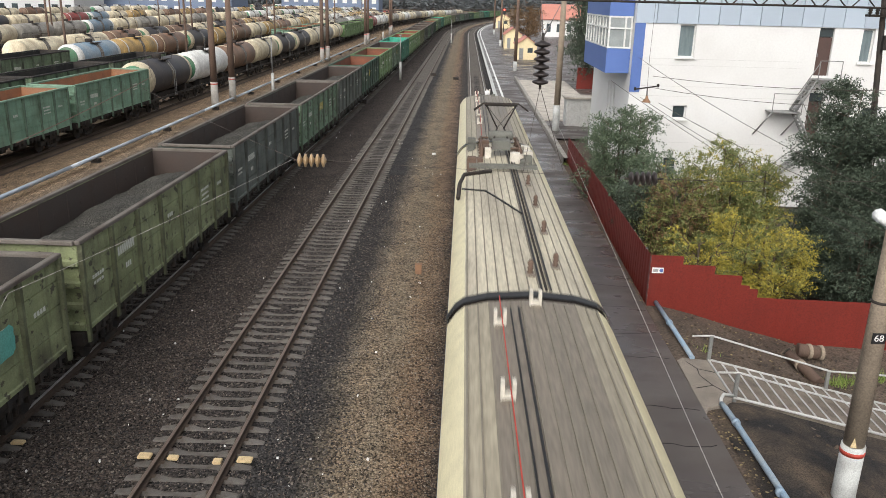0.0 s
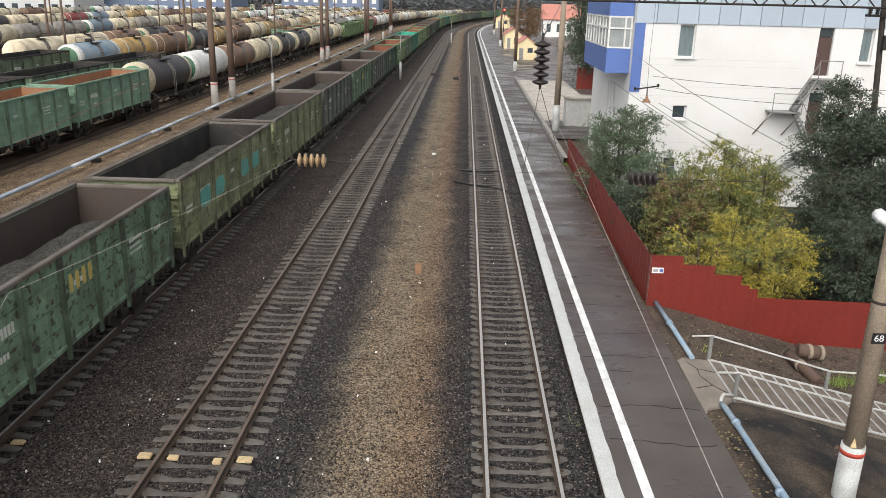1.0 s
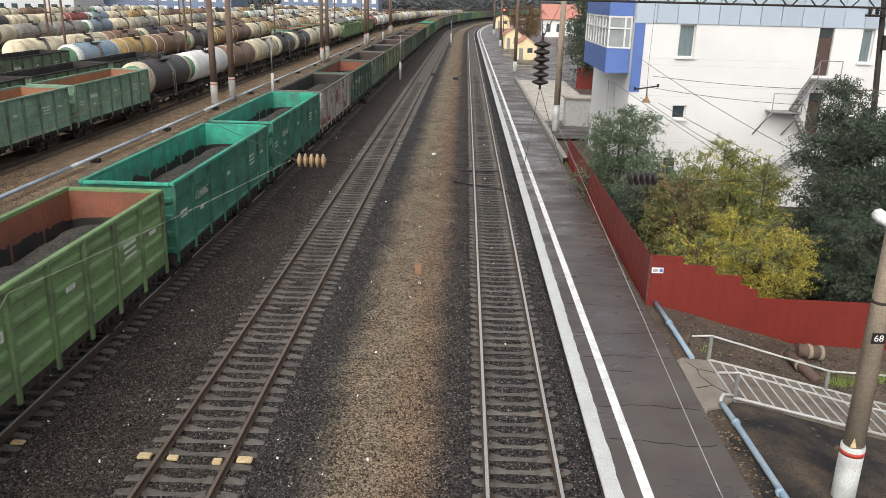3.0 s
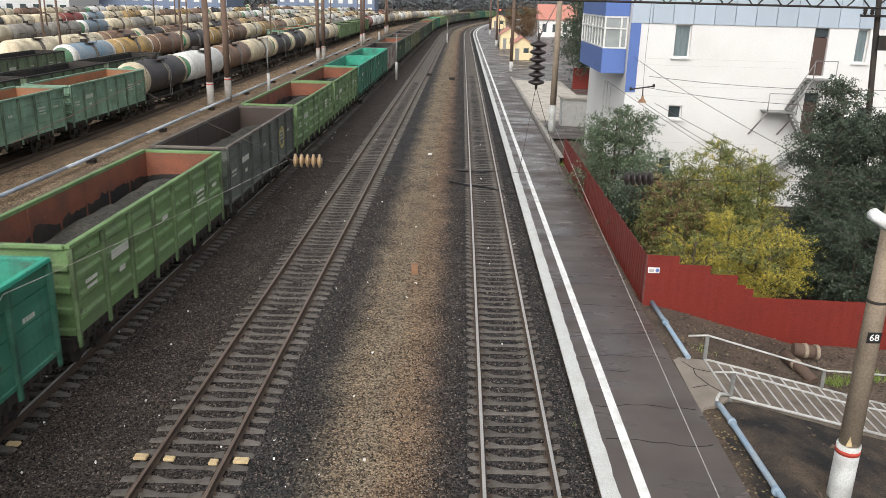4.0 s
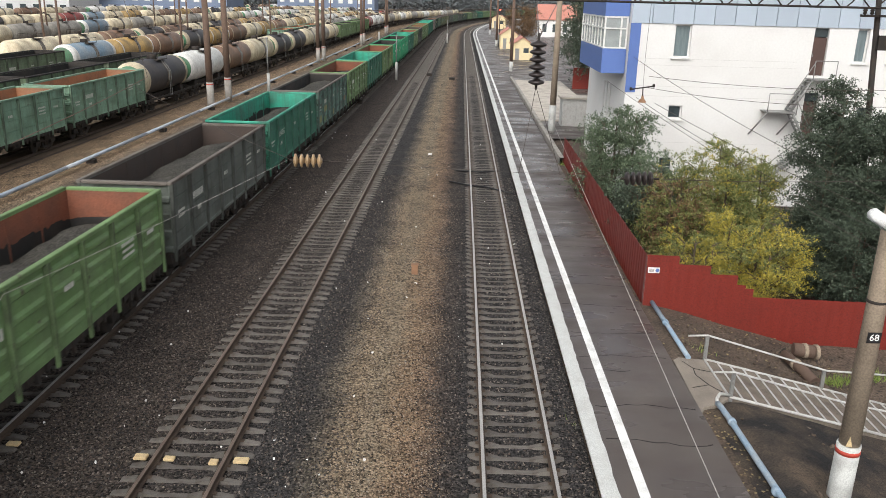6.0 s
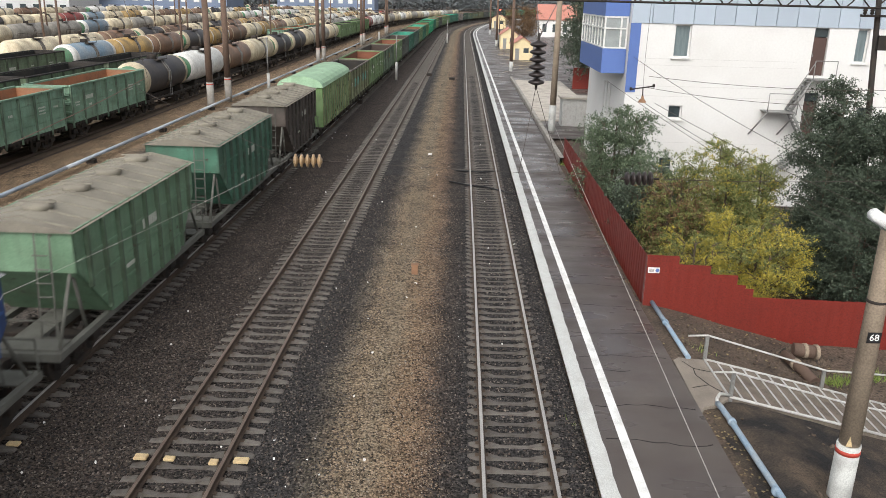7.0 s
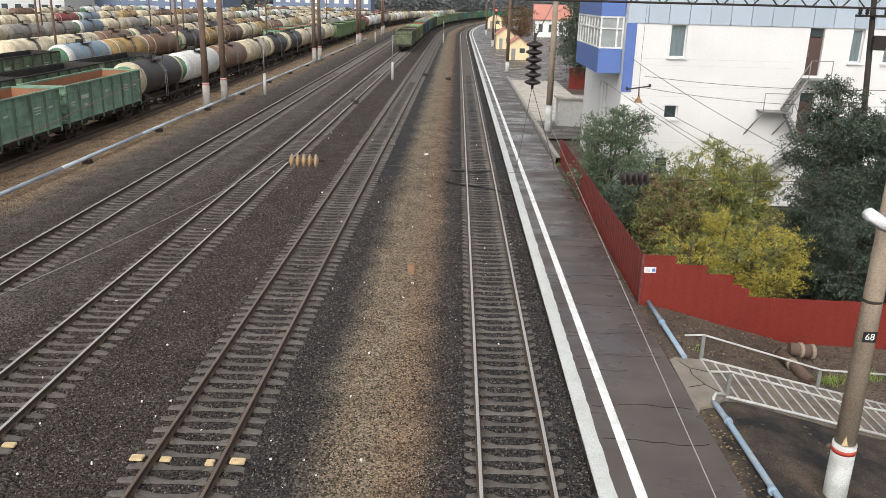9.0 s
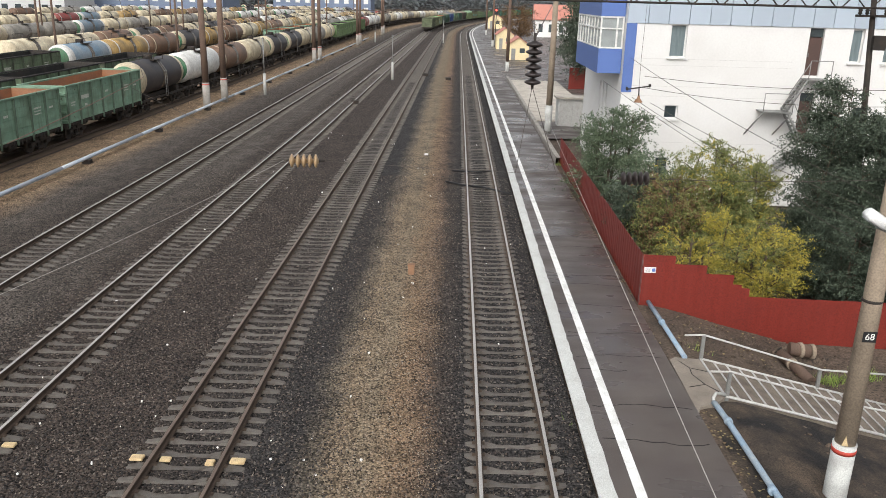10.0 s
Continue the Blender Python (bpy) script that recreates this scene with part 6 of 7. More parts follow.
def build_yard():
    def shell(name, c, d, amount=0.85):
        return mat(name, c, 0.55, spots=d, amount=amount, scale=0.55, fine=8, bump=0.03, stretch=(1, 0.8, 0.4), vary=0.15)

    CREAM = shell("cream_tank_paint", (0.72, 0.65, 0.47), (0.30, 0.23, 0.15))
    PALE = shell("white_tank_paint", (0.72, 0.72, 0.69), (0.45, 0.42, 0.38), 0.5)
    BLACK = shell("black_tank_paint", (0.03, 0.03, 0.036), (0.06, 0.05, 0.045))
    BROWN = shell("rust_brown_tank_paint", (0.23, 0.13, 0.08), (0.10, 0.07, 0.05))
    OCHRE = shell("ochre_tank_paint", (0.5, 0.32, 0.1), (0.12, 0.09, 0.06))
    GREY = shell("grey_tank_paint", (0.33, 0.31, 0.27), (0.15, 0.14, 0.12))
    BLUE = shell("pale_blue_tank_paint", (0.15, 0.24, 0.32), (0.28, 0.3, 0.31))
    RED = shell("red_tank_paint", (0.28, 0.05, 0.045), (0.14, 0.05, 0.04))
    global M_OIL
    M_OIL = mat("oil_darkened_shell", (0.06, 0.048, 0.038), 0.45, spots=(0.2, 0.15, 0.1), amount=0.8, scale=0.9, fine=8, bump=0.02)
    GREENB = paint("green_tank_band", (0.06, 0.17, 0.09))
    rnd = random.Random(21)
    def tank_set(far):
        return [tank_wagon(CREAM, CREAM, "cream tank wagon streaked with oil stains", None, far), tank_wagon(BLACK, CREAM, "black tank wagon with a cream band and green end", GREENB, far),
             tank_wagon(PALE, PALE, "white tank wagon with a green band", GREENB, far), tank_wagon(BROWN, CREAM, "rust-brown tank wagon with pale bands", None, far),
             tank_wagon(OCHRE, PALE, "ochre yellow tank wagon with oil stains", None, far), tank_wagon(GREY, GREY, "dull grey tank wagon with dark stains", None, far),
             tank_wagon(BLUE, PALE, "pale blue tank wagon with white end rings", GREENB, far), tank_wagon(RED, PALE, "red tank wagon with a white band", None, far)]

    kinds, distant = tank_set(False), tank_set(True)
    used = set()

    def stand(thing_, x, s):
        p, a = on_line(x, s)
        m = Matrix.Translation(p) @ Matrix.Rotation(a, 4, "Z")
        if thing_ in used:
            return copy_thing(thing_, m)
        thing_.matrix_basis = m
        used.add(thing_)
        return thing_

    gy = open_wagon(P_YARDG, P_ORANGEIN, "dusty green yard wagon with an orange rusted inside", 0, group="standing open wagons")
    gb = open_wagon(P_LIME, P_BLACKIN, "green open wagon with a dark inside standing in the yard", 0, group="standing open wagons")
    gd = open_wagon(P_GDIRTY, P_BLACKIN, "dull green yard wagon with a dark inside", 0, rim=P_BLACKIN, group="standing open wagons")
    # nearest siding: open wagons, then tanks, then open wagons again
    for i in range(3):
        stand(gy, ROWS[0], 58.9 - i * PITCH)
    seq = [1, 2, 3, 0, 1, 1, 0, 5, 0]
    s = 71.4
    for k in seq:
        stand(kinds[k], ROWS[0], s)
        s += 12.05
    s += 0.9
    for i in range(4):
        stand(gb, ROWS[0], s)
        s += PITCH
    for k in (7, 2, 2, 0, 5, 0, 2, 0, 5, 0, 2, 0, 0, 2, 5, 0):
        stand(distant[k], ROWS[0], s - 0.8)
        s += 12.05
    # second siding
    s = 36.0
    for i in range(4):
        stand(gd, ROWS[1], s)
        s += PITCH
    for i in range(3):
        stand(gd, ROWS[2], 76.4 - i * PITCH)
    s = 150
    for i in range(3):
        stand(gy, ROWS[1], s)
        s += PITCH
    for i in range(14):
        stand(distant[rnd.choice((0, 0, 2, 5, 3))], ROWS[1], s)
        s += 12.05
    # long rows of tanks
    for j, x in enumerate(ROWS[2:]):
        s = (90, 94, 122, 150, 200)[j] + rnd.uniform(0, 2)
        bag = ((6, 4, 3, 1, 4, 3, 0, 4, 3, 0), (0, 0, 3, 1, 3, 0, 1, 3, 4, 3), (0, 5, 5, 6, 0, 5, 0, 0, 5, 0), (0, 1, 0, 0, 7, 6, 0, 4, 0, 3), (5, 0, 0, 3, 0, 5, 2, 0), (0, 5, 0, 2, 7, 0, 5), (0, 5, 3, 0, 2))[j]
        i = 0
        while s < 330 + 30 * j:
            k = bag[i] if i < len(bag) else rnd.choice((0, 0, 0, 2, 3, 1, 4, 2))
            stand(kinds[k] if j == 0 and s < 130 else distant[k], x, s)
            s += 12.05
            i += 1
    spare = [k for k in kinds + distant if k not in used]
    for i, k in enumerate(spare):
        stand(k, ROWS[2], 345 + i * 12.05)
    for x in ROWS:
        build_track(x, 0, False, 30, "dull rusty siding track in the goods yard", 0, sleepers_to=0, plain=True)


ROWS = [-27.6, -32.9, -42.7, -51.5, -73.0, -97.0, -128.0]


# ---- the white building ----
def build_building():
    t = thing("railway_building", "white painted building with pale blue upper storey and outside stairs", "building")
    x0, x1, y0, y1, base, cut, top = 9.3, 34.0, 45.0, 58.0, -1.4, 9.13, 14.0
    th = 0.4

    def wall_with_openings(name, a, b, z0, z1, holes, material, along="x", at=0.0):
        """A thick wall with rectangular holes (from, to, low, high)."""
        bm = B()
        us = sorted({a, b, *[h[0] for h in holes], *[h[1] for h in holes]})
        zs = sorted({z0, z1, *[h[2] for h in holes], *[h[3] for h in holes]})
        for u, v in zip(us, us[1:]):
            for p, q in zip(zs, zs[1:]):
                if any(h[0] <= u and v <= h[1] and h[2] <= p and q <= h[3] for h in holes):
                    continue
                if along == "x":
                    bm_box(bm, u, v, at, at + th, p, q)
                else:
                    bm_box(bm, at, at + th, u, v, p, q)
        bmesh.ops.remove_doubles(bm, verts=bm.verts, dist=0.001)
        seen = {}
        for f in bm.faces:
            seen.setdefault(tuple(round(c, 3) for c in f.calc_center_median()), []).append(f)
        bmesh.ops.delete(bm, geom=[f for fs in seen.values() if len(fs) > 1 for f in fs], context="FACES_ONLY")
        return part(name, bm, material, t)

    windows = [(11.75, 12.65, 7.35, 9.1), (21.7, 22.35, 7.3, 9.1), (23.55, 24.3, 7.3, 9.1), (26.5, 27.6, 7.3, 9.1)]
    lows = [(11.82, 12.6, 3.95, 4.72), (11.6, 12.4, 0.55, 1.75), (22.4, 23.4, 3.4, 4.9)]
    doors = [(19.35, 20.15, 6.55, 9.1), (19.35, 20.15, 2.9, 5.6)]
    wall_with_openings("wall_front", x0, x1, base, cut, windows + lows + doors, M_WHITEWALL, "x", y0)
    wall_with_openings("wall_side", y0 + th, y1, base, cut, [(y0 + 4.2, y0 + 4.7, 1.5, 5.4), (y0 + 5.2, y0 + 5.7, 1.5, 5.4), (y0 + 6.2, y0 + 6.7, 1.5, 5.4)], M_WHITEWALL, "y", x0)
    box_part("inner_core", (x0 + 1.2, x1, y0 + 1.4, y1, base, top), M_DARK, t)
    # pale blue storey of cladding panels
    n = 11
    w = (x1 - x0) / n
    pm = shared("cladding_panel", lambda bm: bm_box(bm, 0.015, w / 2 - 0.015, 0, 0.3, cut + 0.01, top), M_PALEBLUE)
    for i in range(2 * n):
        part("cladding_panel", pm, None, t).matrix_basis = pose(x0 + i * w / 2, y0 - 0.06, 0)
    box_part("cladding_back", (x0, x1, y0 + 0.1, y0 + 0.5, cut, top), M_FRAME, t)
    box_part("cladding_side", (x0, x0 + 0.3, y0 + 0.5, y1, cut, top), M_PALEBLUE, t)
    for a, b, z0, z1 in windows + lows:
        wn_ = part("window", shared("window", lambda bm: bm_box(bm, a, b, y0 + 0.22, y0 + 0.25, z0, z1), M_CURTAIN if z0 > 6 else M_GLASS), None, t)
        bm = B()
        for q in (a, b - 0.07):
            bm_box(bm, q, q + 0.07, y0 + 0.16, y0 + 0.215, z0, z1)
        for q in (z0, z1 - 0.07):
            bm_box(bm, a + 0.07, b - 0.07, y0 + 0.161, y0 + 0.214, q, q + 0.07)
        part("window_frame", bm, M_FRAME, wn_)
        box_part("sill", (a - 0.12, b + 0.12, y0 - 0.12, y0 + 0.15, z0 - 0.09, z0 - 0.01), M_FRAME, wn_)
    for a, b, z0, z1 in doors:
        d = box_part("door", (a, b, y0 + 0.18, y0 + 0.24, z0, z1 - 0.5), M_BROWNDOOR, t, "dark brown metal door")
        box_part("transom", (a, b, y0 + 0.19, y0 + 0.22, z1 - 0.46, z1), M_GLASS, d)
        box_part("handle", (a + 0.1, a + 0.14, y0 + 0.12, y0 + 0.18, z0 + 1.0, z0 + 1.2), M_STEEL, d)
    for k in range(3):
        box_part("stair_window", (x0 + 0.16, x0 + 0.2, y0 + 4.2 + k, y0 + 4.7 + k, 1.5, 5.4), M_DARK, t)
    # blue oriel with a glazed loggia on the side
    ox0, ox1, oy0, oy1 = x0 - 1.35, x0 - 0.02, y0 + 0.6, y0 + 9.0
    box_part("loggia_floor", (ox0, ox1, oy0, oy1, 6.35, 7.7), M_BLUE, t, "blue clad parapet of the glazed loggia")
    box_part("loggia_head", (ox0, ox1, oy0, oy1, 9.45, top), M_BLUE, t)
    box_part("loggia_back", (ox0 + 0.3, ox1, oy0 + 0.3, oy1, 7.701, 9.449), M_FRAME, t)
    bm = B()
    bm_box(bm, ox0 + 0.06, ox0 + 0.09, oy0 + 0.06, oy1, 7.71, 9.44)
    bm_box(bm, ox0 + 0.1, ox1, oy0 + 0.06, oy0 + 0.09, 7.71, 9.44)
    part("loggia_glass", bm, M_LOGGIA, t)
    for i in range(9):
        y = oy0 + i * (oy1 - oy0) / 8
        box_part("mullion", (ox0, ox0 + 0.08, y, y + 0.08, 7.702, 9.448), M_FRAME, t)
    for x in (ox0, ox0 + 0.9, ox1 - 0.1):
        box_part("mullion", (x + 0.002, x + 0.09, oy0 - 0.005, oy0 + 0.07, 7.703, 9.447), M_FRAME, t)
    for z in (7.71, 8.75, 9.36):
        box_part("transom_bar", (ox0 - 0.004, ox0 + 0.07, oy0, oy1, z, z + 0.08), M_FRAME, t)
        box_part("transom_bar", (ox0, ox1, oy0 - 0.008, oy0 + 0.06, z, z + 0.08), M_FRAME, t)
    box_part("corner_cladding", (x0 - 0.02, x0 + 0.55, y0 - 0.05, y0 - 0.004, 5.4, cut), M_BLUE, t, "blue corner cladding strip")
    for z in (1.2, 2.6, 5.2, 5.75, 6.9, 7.25):
        bm = B()
        bm_box(bm, x0 + 0.6, 18.6 if z > 2.7 else x1, y0 - 0.003, y0, z, z + 0.022)
        part("wall_joint", bm, M_JOINT, t)
    # steel stairs
    st = thing("outside_stair", "grey steel fire stair with landings on the white wall", "stair")
    for a, b, z in ((19.2, 20.4, 6.42), (17.0, 18.6, 4.62)):
        box_part("landing", (a, b, y0 - 1.1, y0, z - 0.06, z), M_STEEL, st)
        for x in (a, b):
            bm = B()
            bm_tube(bm, [(x, y0 - 1.05, z), (x, y0 - 1.05, z + 1.0)], 0.025, 6)
            bm_tube(bm, [(x, y0 - 1.05, z - 0.06), (x - 0.5, y0 - 0.02, z - 1.4)], 0.045, 6)
            part("post", bm, M_STEEL, st)
        bm = B()
        bm_tube(bm, [(a, y0 - 1.05, z + 1.0), (b, y0 - 1.05, z + 1.0)], 0.025, 6)
        part("handrail", bm, M_STEEL, st)
    for p, q in (((19.25, 6.4), (18.3, 4.65)), ((18.4, 4.6), (19.6, 2.6)), ((19.5, 2.55), (16.6, 0.0))):
        for dy in (-0.95, -0.2):
            bm = B()
            bm_tube(bm, [(p[0], y0 + dy, p[1]), (q[0], y0 + dy, q[1])], 0.07, 6)
            part("stringer", bm, M_STEEL, st)
        k = int(abs(p[1] - q[1]) / 0.22)
        for i in range(k):
            f = (i + 0.5) / k
            x, z = p[0] + (q[0] - p[0]) * f, p[1] + (q[1] - p[1]) * f
            box_part("tread", (x - 0.12, x + 0.12, y0 - 0.93, y0 - 0.22, z - 0.015, z + 0.015), M_STEEL, st)
        bm = B()
        bm_tube(bm, [(p[0], y0 - 0.98, p[1] + 0.95), (q[0], y0 - 0.98, q[1] + 0.95)], 0.025, 6)
        part("handrail", bm, M_STEEL, st)


def build_huts():
    for x, y, w, d, h, roof in ((8.9, 141, 3.6, 6, 2.7, 1.2), (8.3, 172, 3.6, 7, 3.0, 1.3), (8.0, 290, 5, 6, 3.6, 1.4)):
        t = thing("hut", "small cream-yellow hut with a red gable roof", "hut", "yellow huts")
        p, a = on_line(x, y)
        t.matrix_basis = Matrix.Translation(p + Vector((0, 0, 0.1))) @ Matrix.Rotation(a, 4, "Z")
        box_part("wall", (0, w, 0, d, 0, h), M_YELLOW, t)
        bm = B()
        v = [bm.verts.new(c) for c in ((0, -0.02, h), (w, -0.02, h), (w / 2, -0.02, h + roof))]
        q = [bm.verts.new((u.co.x, d + 0.02, u.co.z)) for u in v]
        bm.faces.new(v)
        for k in range(3):
            bm.faces.new((v[k], v[(k + 1) % 3], q[(k + 1) % 3], q[k]))
        bm.faces.new(q)
        part("gable", bm, M_YELLOW, t)
        for s in (0, 1):
            bm = B()
            xa, xb = (-0.25, w / 2) if s == 0 else (w + 0.25, w / 2)
            za = h - 0.12
            c = [bm.verts.new(k) for k in ((xa, -0.3, za), (xb, -0.3, h + roof + 0.05), (xb, d + 0.3, h + roof + 0.05), (xa, d + 0.3, za))]
            bm.faces.new(c)
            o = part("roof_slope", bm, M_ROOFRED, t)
            o.modifiers.new("thick", "SOLIDIFY").thickness = 0.1
        wd = box_part("window", (w * 0.55, w * 0.8, -0.03, 0.02, h * 0.45, h * 0.75), M_GLASS, t)
        box_part("door", (w * 0.15, w * 0.35, -0.03, 0.02, 0.05, h * 0.72), M_STEEL, t)
    t = thing("station_house", "long white station house, its red roof paled for haze", "house")
    t.matrix_basis = pose(22, 235, 0, 0, 0, -4)
    box_part("wall", (0, 30, 0, 14, 0, 5.0), M_WHITEWALL, t)
    bm = B()
    a = [bm.verts.new(c) for c in ((-0.6, -0.6, 4.9), (30.6, -0.6, 4.9), (30.6, 7, 9.0), (-0.6, 7, 9.0))]
    bm.faces.new(a)
    b = [bm.verts.new(c) for c in ((-0.6, 14.6, 4.9), (30.6, 14.6, 4.9))]
    bm.faces.new((a[3], a[2], b[1], b[0]))
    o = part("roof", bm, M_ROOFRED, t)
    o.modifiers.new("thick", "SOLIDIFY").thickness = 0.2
    for i in range(10):
        box_part("window", (1.2 + i * 2.9, 2.4 + i * 2.9, -0.04, 0.02, 1.4, 3.6), M_GLASS, t)
    # switch cabinet and low box by the pole
    c = thing("switch_cabinet", "pale grey metal switch cabinet beside the pole", "cabinet")
    box_part("body", (8.6, 11.0, 66.3, 68.0, 0.0, 2.4), M_EDGE, c, bevel=0.03)
    box_part("roof", (8.4, 11.2, 66.1, 68.2, 2.4, 2.55), M_SLAB, c)
    for i in range(2):
        box_part("door", (8.7 + i * 1.12, 9.76 + i * 1.12, 66.26, 66.3, 0.2, 2.25), M_RAILWHITE, c)
    w = thing("garden_wall", "dark red boundary wall beyond the cabinet", "wall")
    box_part("panel", (13.5, 17.0, 96, 96.3, 0, 2.6), M_RED, w)


# ---- ramp, pipes and clutter by the platform ----
def build_ramp():
    r = thing("garden_steps", "worn concrete steps with white nosings going down from the platform", "steps")
    n, run, fall = 15, 0.385, 0.0905
    top_z = lambda x: 0.22 - (x - 7.44) * fall / run
    for i in range(n):
        a, b = 7.44 + i * run, 7.44 + (i + 1) * run
        bm = B()
        v = [bm.verts.new(c) for c in ((a, 21.21, top_z(a)), (b, 21.21, top_z(b) + 0.02), (b, 18.92, top_z(b) + 0.02), (a, 18.92, top_z(a)))]
        w = [bm.verts.new((c.co.x, c.co.y, c.co.z - 0.3)) for c in v]
        bm.faces.new(v)
        bm.faces.new(w[::-1])
        for k in range(4):
            bm.faces.new((v[k], v[(k + 1) % 4], w[(k + 1) % 4], w[k]))
        st = part("step", bm, M_STEP, r)
        bm = B()
        bm_box(bm, a - 0.022, a + 0.022, 18.94, 21.19, top_z(a), top_z(a) + 0.045)
        part("nosing", bm, M_RAILWHITE, st, "white painted nosing")
    bm = B()
    v = [bm.verts.new(c) for c in ((6.5, 21.1, 0.235), (6.7, 21.3, 0.235), (7.43, 21.21, 0.225), (7.43, 18.92, 0.225), (7.05, 18.5, 0.225), (6.62, 18.35, 0.235), (6.45, 18.0, 0.235))]
    bm.faces.new(v)
    o = part("top_landing", bm, M_LANDING, r, "cracked pale concrete landing")
    o.modifiers.new("thick", "SOLIDIFY").thickness = 0.3
    for pts in ([(6.75, 21.05, 0.228), (6.95, 20.6, 0.228), (6.9, 20.2, 0.228), (7.1, 19.6, 0.228)], [(6.95, 20.6, 0.228), (7.4, 20.4, 0.228)], [(6.6, 19.4, 0.236), (7.1, 19.6, 0.228), (7.35, 19.2, 0.228)]):
        bm = B()
        bm_tube(bm, pts, 0.014, 5)
        part("landing_crack", bm, M_CRACK, r)
    # square-section handrails and the kerb angles on both edges
    for nm, pts, rad in (("near_edge_angle", [(7.44, 18.92, 0.25), (13.2, 18.92, top_z(13.2) + 0.03)], 0.04), ("far_edge_angle", [(7.44, 21.21, 0.25), (13.2, 21.21, top_z(13.2) + 0.03)], 0.035),
                         ("far_rail", [(6.89, 21.21, 0.98), (7.45, 21.21, 1.01), (11.05, 21.21, 0.0), (13.2, 21.21, -0.1)], 0.03),
                         ("near_rail", [(6.95, 18.92, 0.96), (7.5, 18.92, 0.97), (10.68, 18.92, 0.14), (12.0, 18.92, -0.1), (13.2, 18.92, -0.35)], 0.03),
                         ("bent_pipe_rail", [(7.0, 18.5, 0.1), (7.0, 18.6, 0.36), (7.12, 18.78, 0.4), (7.44, 18.92, 0.3)], 0.045)):
        bm = B()
        bm_tube(bm, pts, rad, 8)
        part(nm, bm, M_RAILWHITE, r)
    for x, y, zt in ((7.45, 21.21, 1.01), (11.0, 21.21, 0.0), (7.47, 18.92, 0.97), (11.9, 18.92, -0.1)):
        bm = B()
        bm_box(bm, x - 0.05, x + 0.05, y - 0.03, y + 0.03, top_z(x) - 0.1, zt)
        part("rail_post", bm, M_STEEL, r)
    p = thing("blue_pipe", "faded blue water pipe running beside the platform", "pipe")
    for pts in ([(6.9, 25.6, 0.3), (6.93, 23.8, 0.3), (6.98, 21.23, 0.27)], [(7.0, 18.5, 0.26), (7.0, 18.23, 0.3), (7.03, 17.51, 0.3), (7.08, 14.31, 0.3), (7.12, 9, 0.3)]):
        bm = B()
        bm_tube(bm, pts, 0.075, 10)
        part("pipe_length", bm, M_BLUEPIPE, p)
    for y in (23.8, 17.5, 14.6):
        bm = B()
        bm_lathe(bm, [(0.08, -0.06), (0.105, -0.05), (0.105, 0.05), (0.08, 0.06)], "y", (6.93 if y > 20 else 7.04, y, 0.3), 12)
        part("pipe_collar", bm, M_BLUEPIPE, p)
    v = thing("buried_valve", "rusty old pipe stub half buried in a mound of earth", "pipe")
    bm = B()
    bm_tube(bm, [(11.1, 23.6, -0.42), (11.75, 23.5, -0.45)], 0.22, 12)
    part("stub", bm, M_RUSTPOLE, v)
    bm = B()
    bm_lathe(bm, [(0.235, -0.06), (0.25, -0.05), (0.25, 0.05), (0.235, 0.06)], "x", (11.45, 23.55, -0.435), 14)
    bm_lathe(bm, [(0.235, -0.06), (0.25, -0.05), (0.25, 0.05), (0.235, 0.06)], "x", (11.8, 23.5, -0.45), 14)
    part("collar", bm, M_POLE, v, "pale ring on the stub")
    bm = B()
    bm_tube(bm, [(10.75, 23.4, -0.5), (11.05, 22.5, -0.68), (11.15, 21.9, -0.75)], 0.17, 10)
    part("elbow", bm, M_RUSTPOLE, v)
    bm = B()
    bm_lathe(bm, [(0.178, -0.08), (0.19, -0.07), (0.19, 0.07), (0.178, 0.08)], "y", (10.93, 22.85, -0.61), 12)
    part("collar", bm, M_POLE, v)
    for cx, cy, rx, ry, hz in ((11.4, 23.9, 1.0, 0.55, 0.55), (11.2, 21.75, 0.45, 0.3, 0.25)):
        bm = B()
        rows = []
        for i in range(7):
            f = i / 6
            rows.append([bm.verts.new((cx + rx * f * math.cos(k * math.tau / 18) * (1 + 0.25 * noise.noise((k, cx, 1))), cy + ry * f * math.sin(k * math.tau / 18), drop(cx, cy) - 0.06 + hz * (1 - f * f) + 0.1 * noise.noise((i * 1.3, k * 0.9, cx)))) for k in range(18)])
        for ra, rb in zip(rows, rows[1:]):
            for k in range(18):
                bm.faces.new((ra[k], ra[(k + 1) % 18], rb[(k + 1) % 18], rb[k]))
        part("earth_mound", bm, M_GROUND, v)
    # coal-black yard
    bm = B()
    g = [[bm.verts.new((x, y, drop(x, y) + ((0.36 if y > 18.5 else 0.14) if 7.2 < x else 0.02) + 0.06 * noise.noise((x, y, 1)))) for x in [6.7 + 0.5 * i for i in range(16)]] for y in [8 + 0.6 * j for j in range(19)]]
    for a_, b_ in zip(g, g[1:]):
        for i in range(15):
            bm.faces.new((a_[i], a_[i + 1], b_[i + 1], b_[i])).smooth = True
    tagged(part("black_soil", bm, M_COALDIRT), "coal-black trodden soil below the platform", "ground", kind="structure")
    # things lying on the ballast
    b = thing("marker_box", "small orange-brown box standing on the gravel", "box")
    box_part("body", (-1.64, -1.40, 28.3, 28.5, 0.05, 0.42), M_ORANGE, b, bevel=0.02)
    box_part("lid", (-1.66, -1.38, 28.28, 28.52, 0.42, 0.46), M_ORANGE, b)
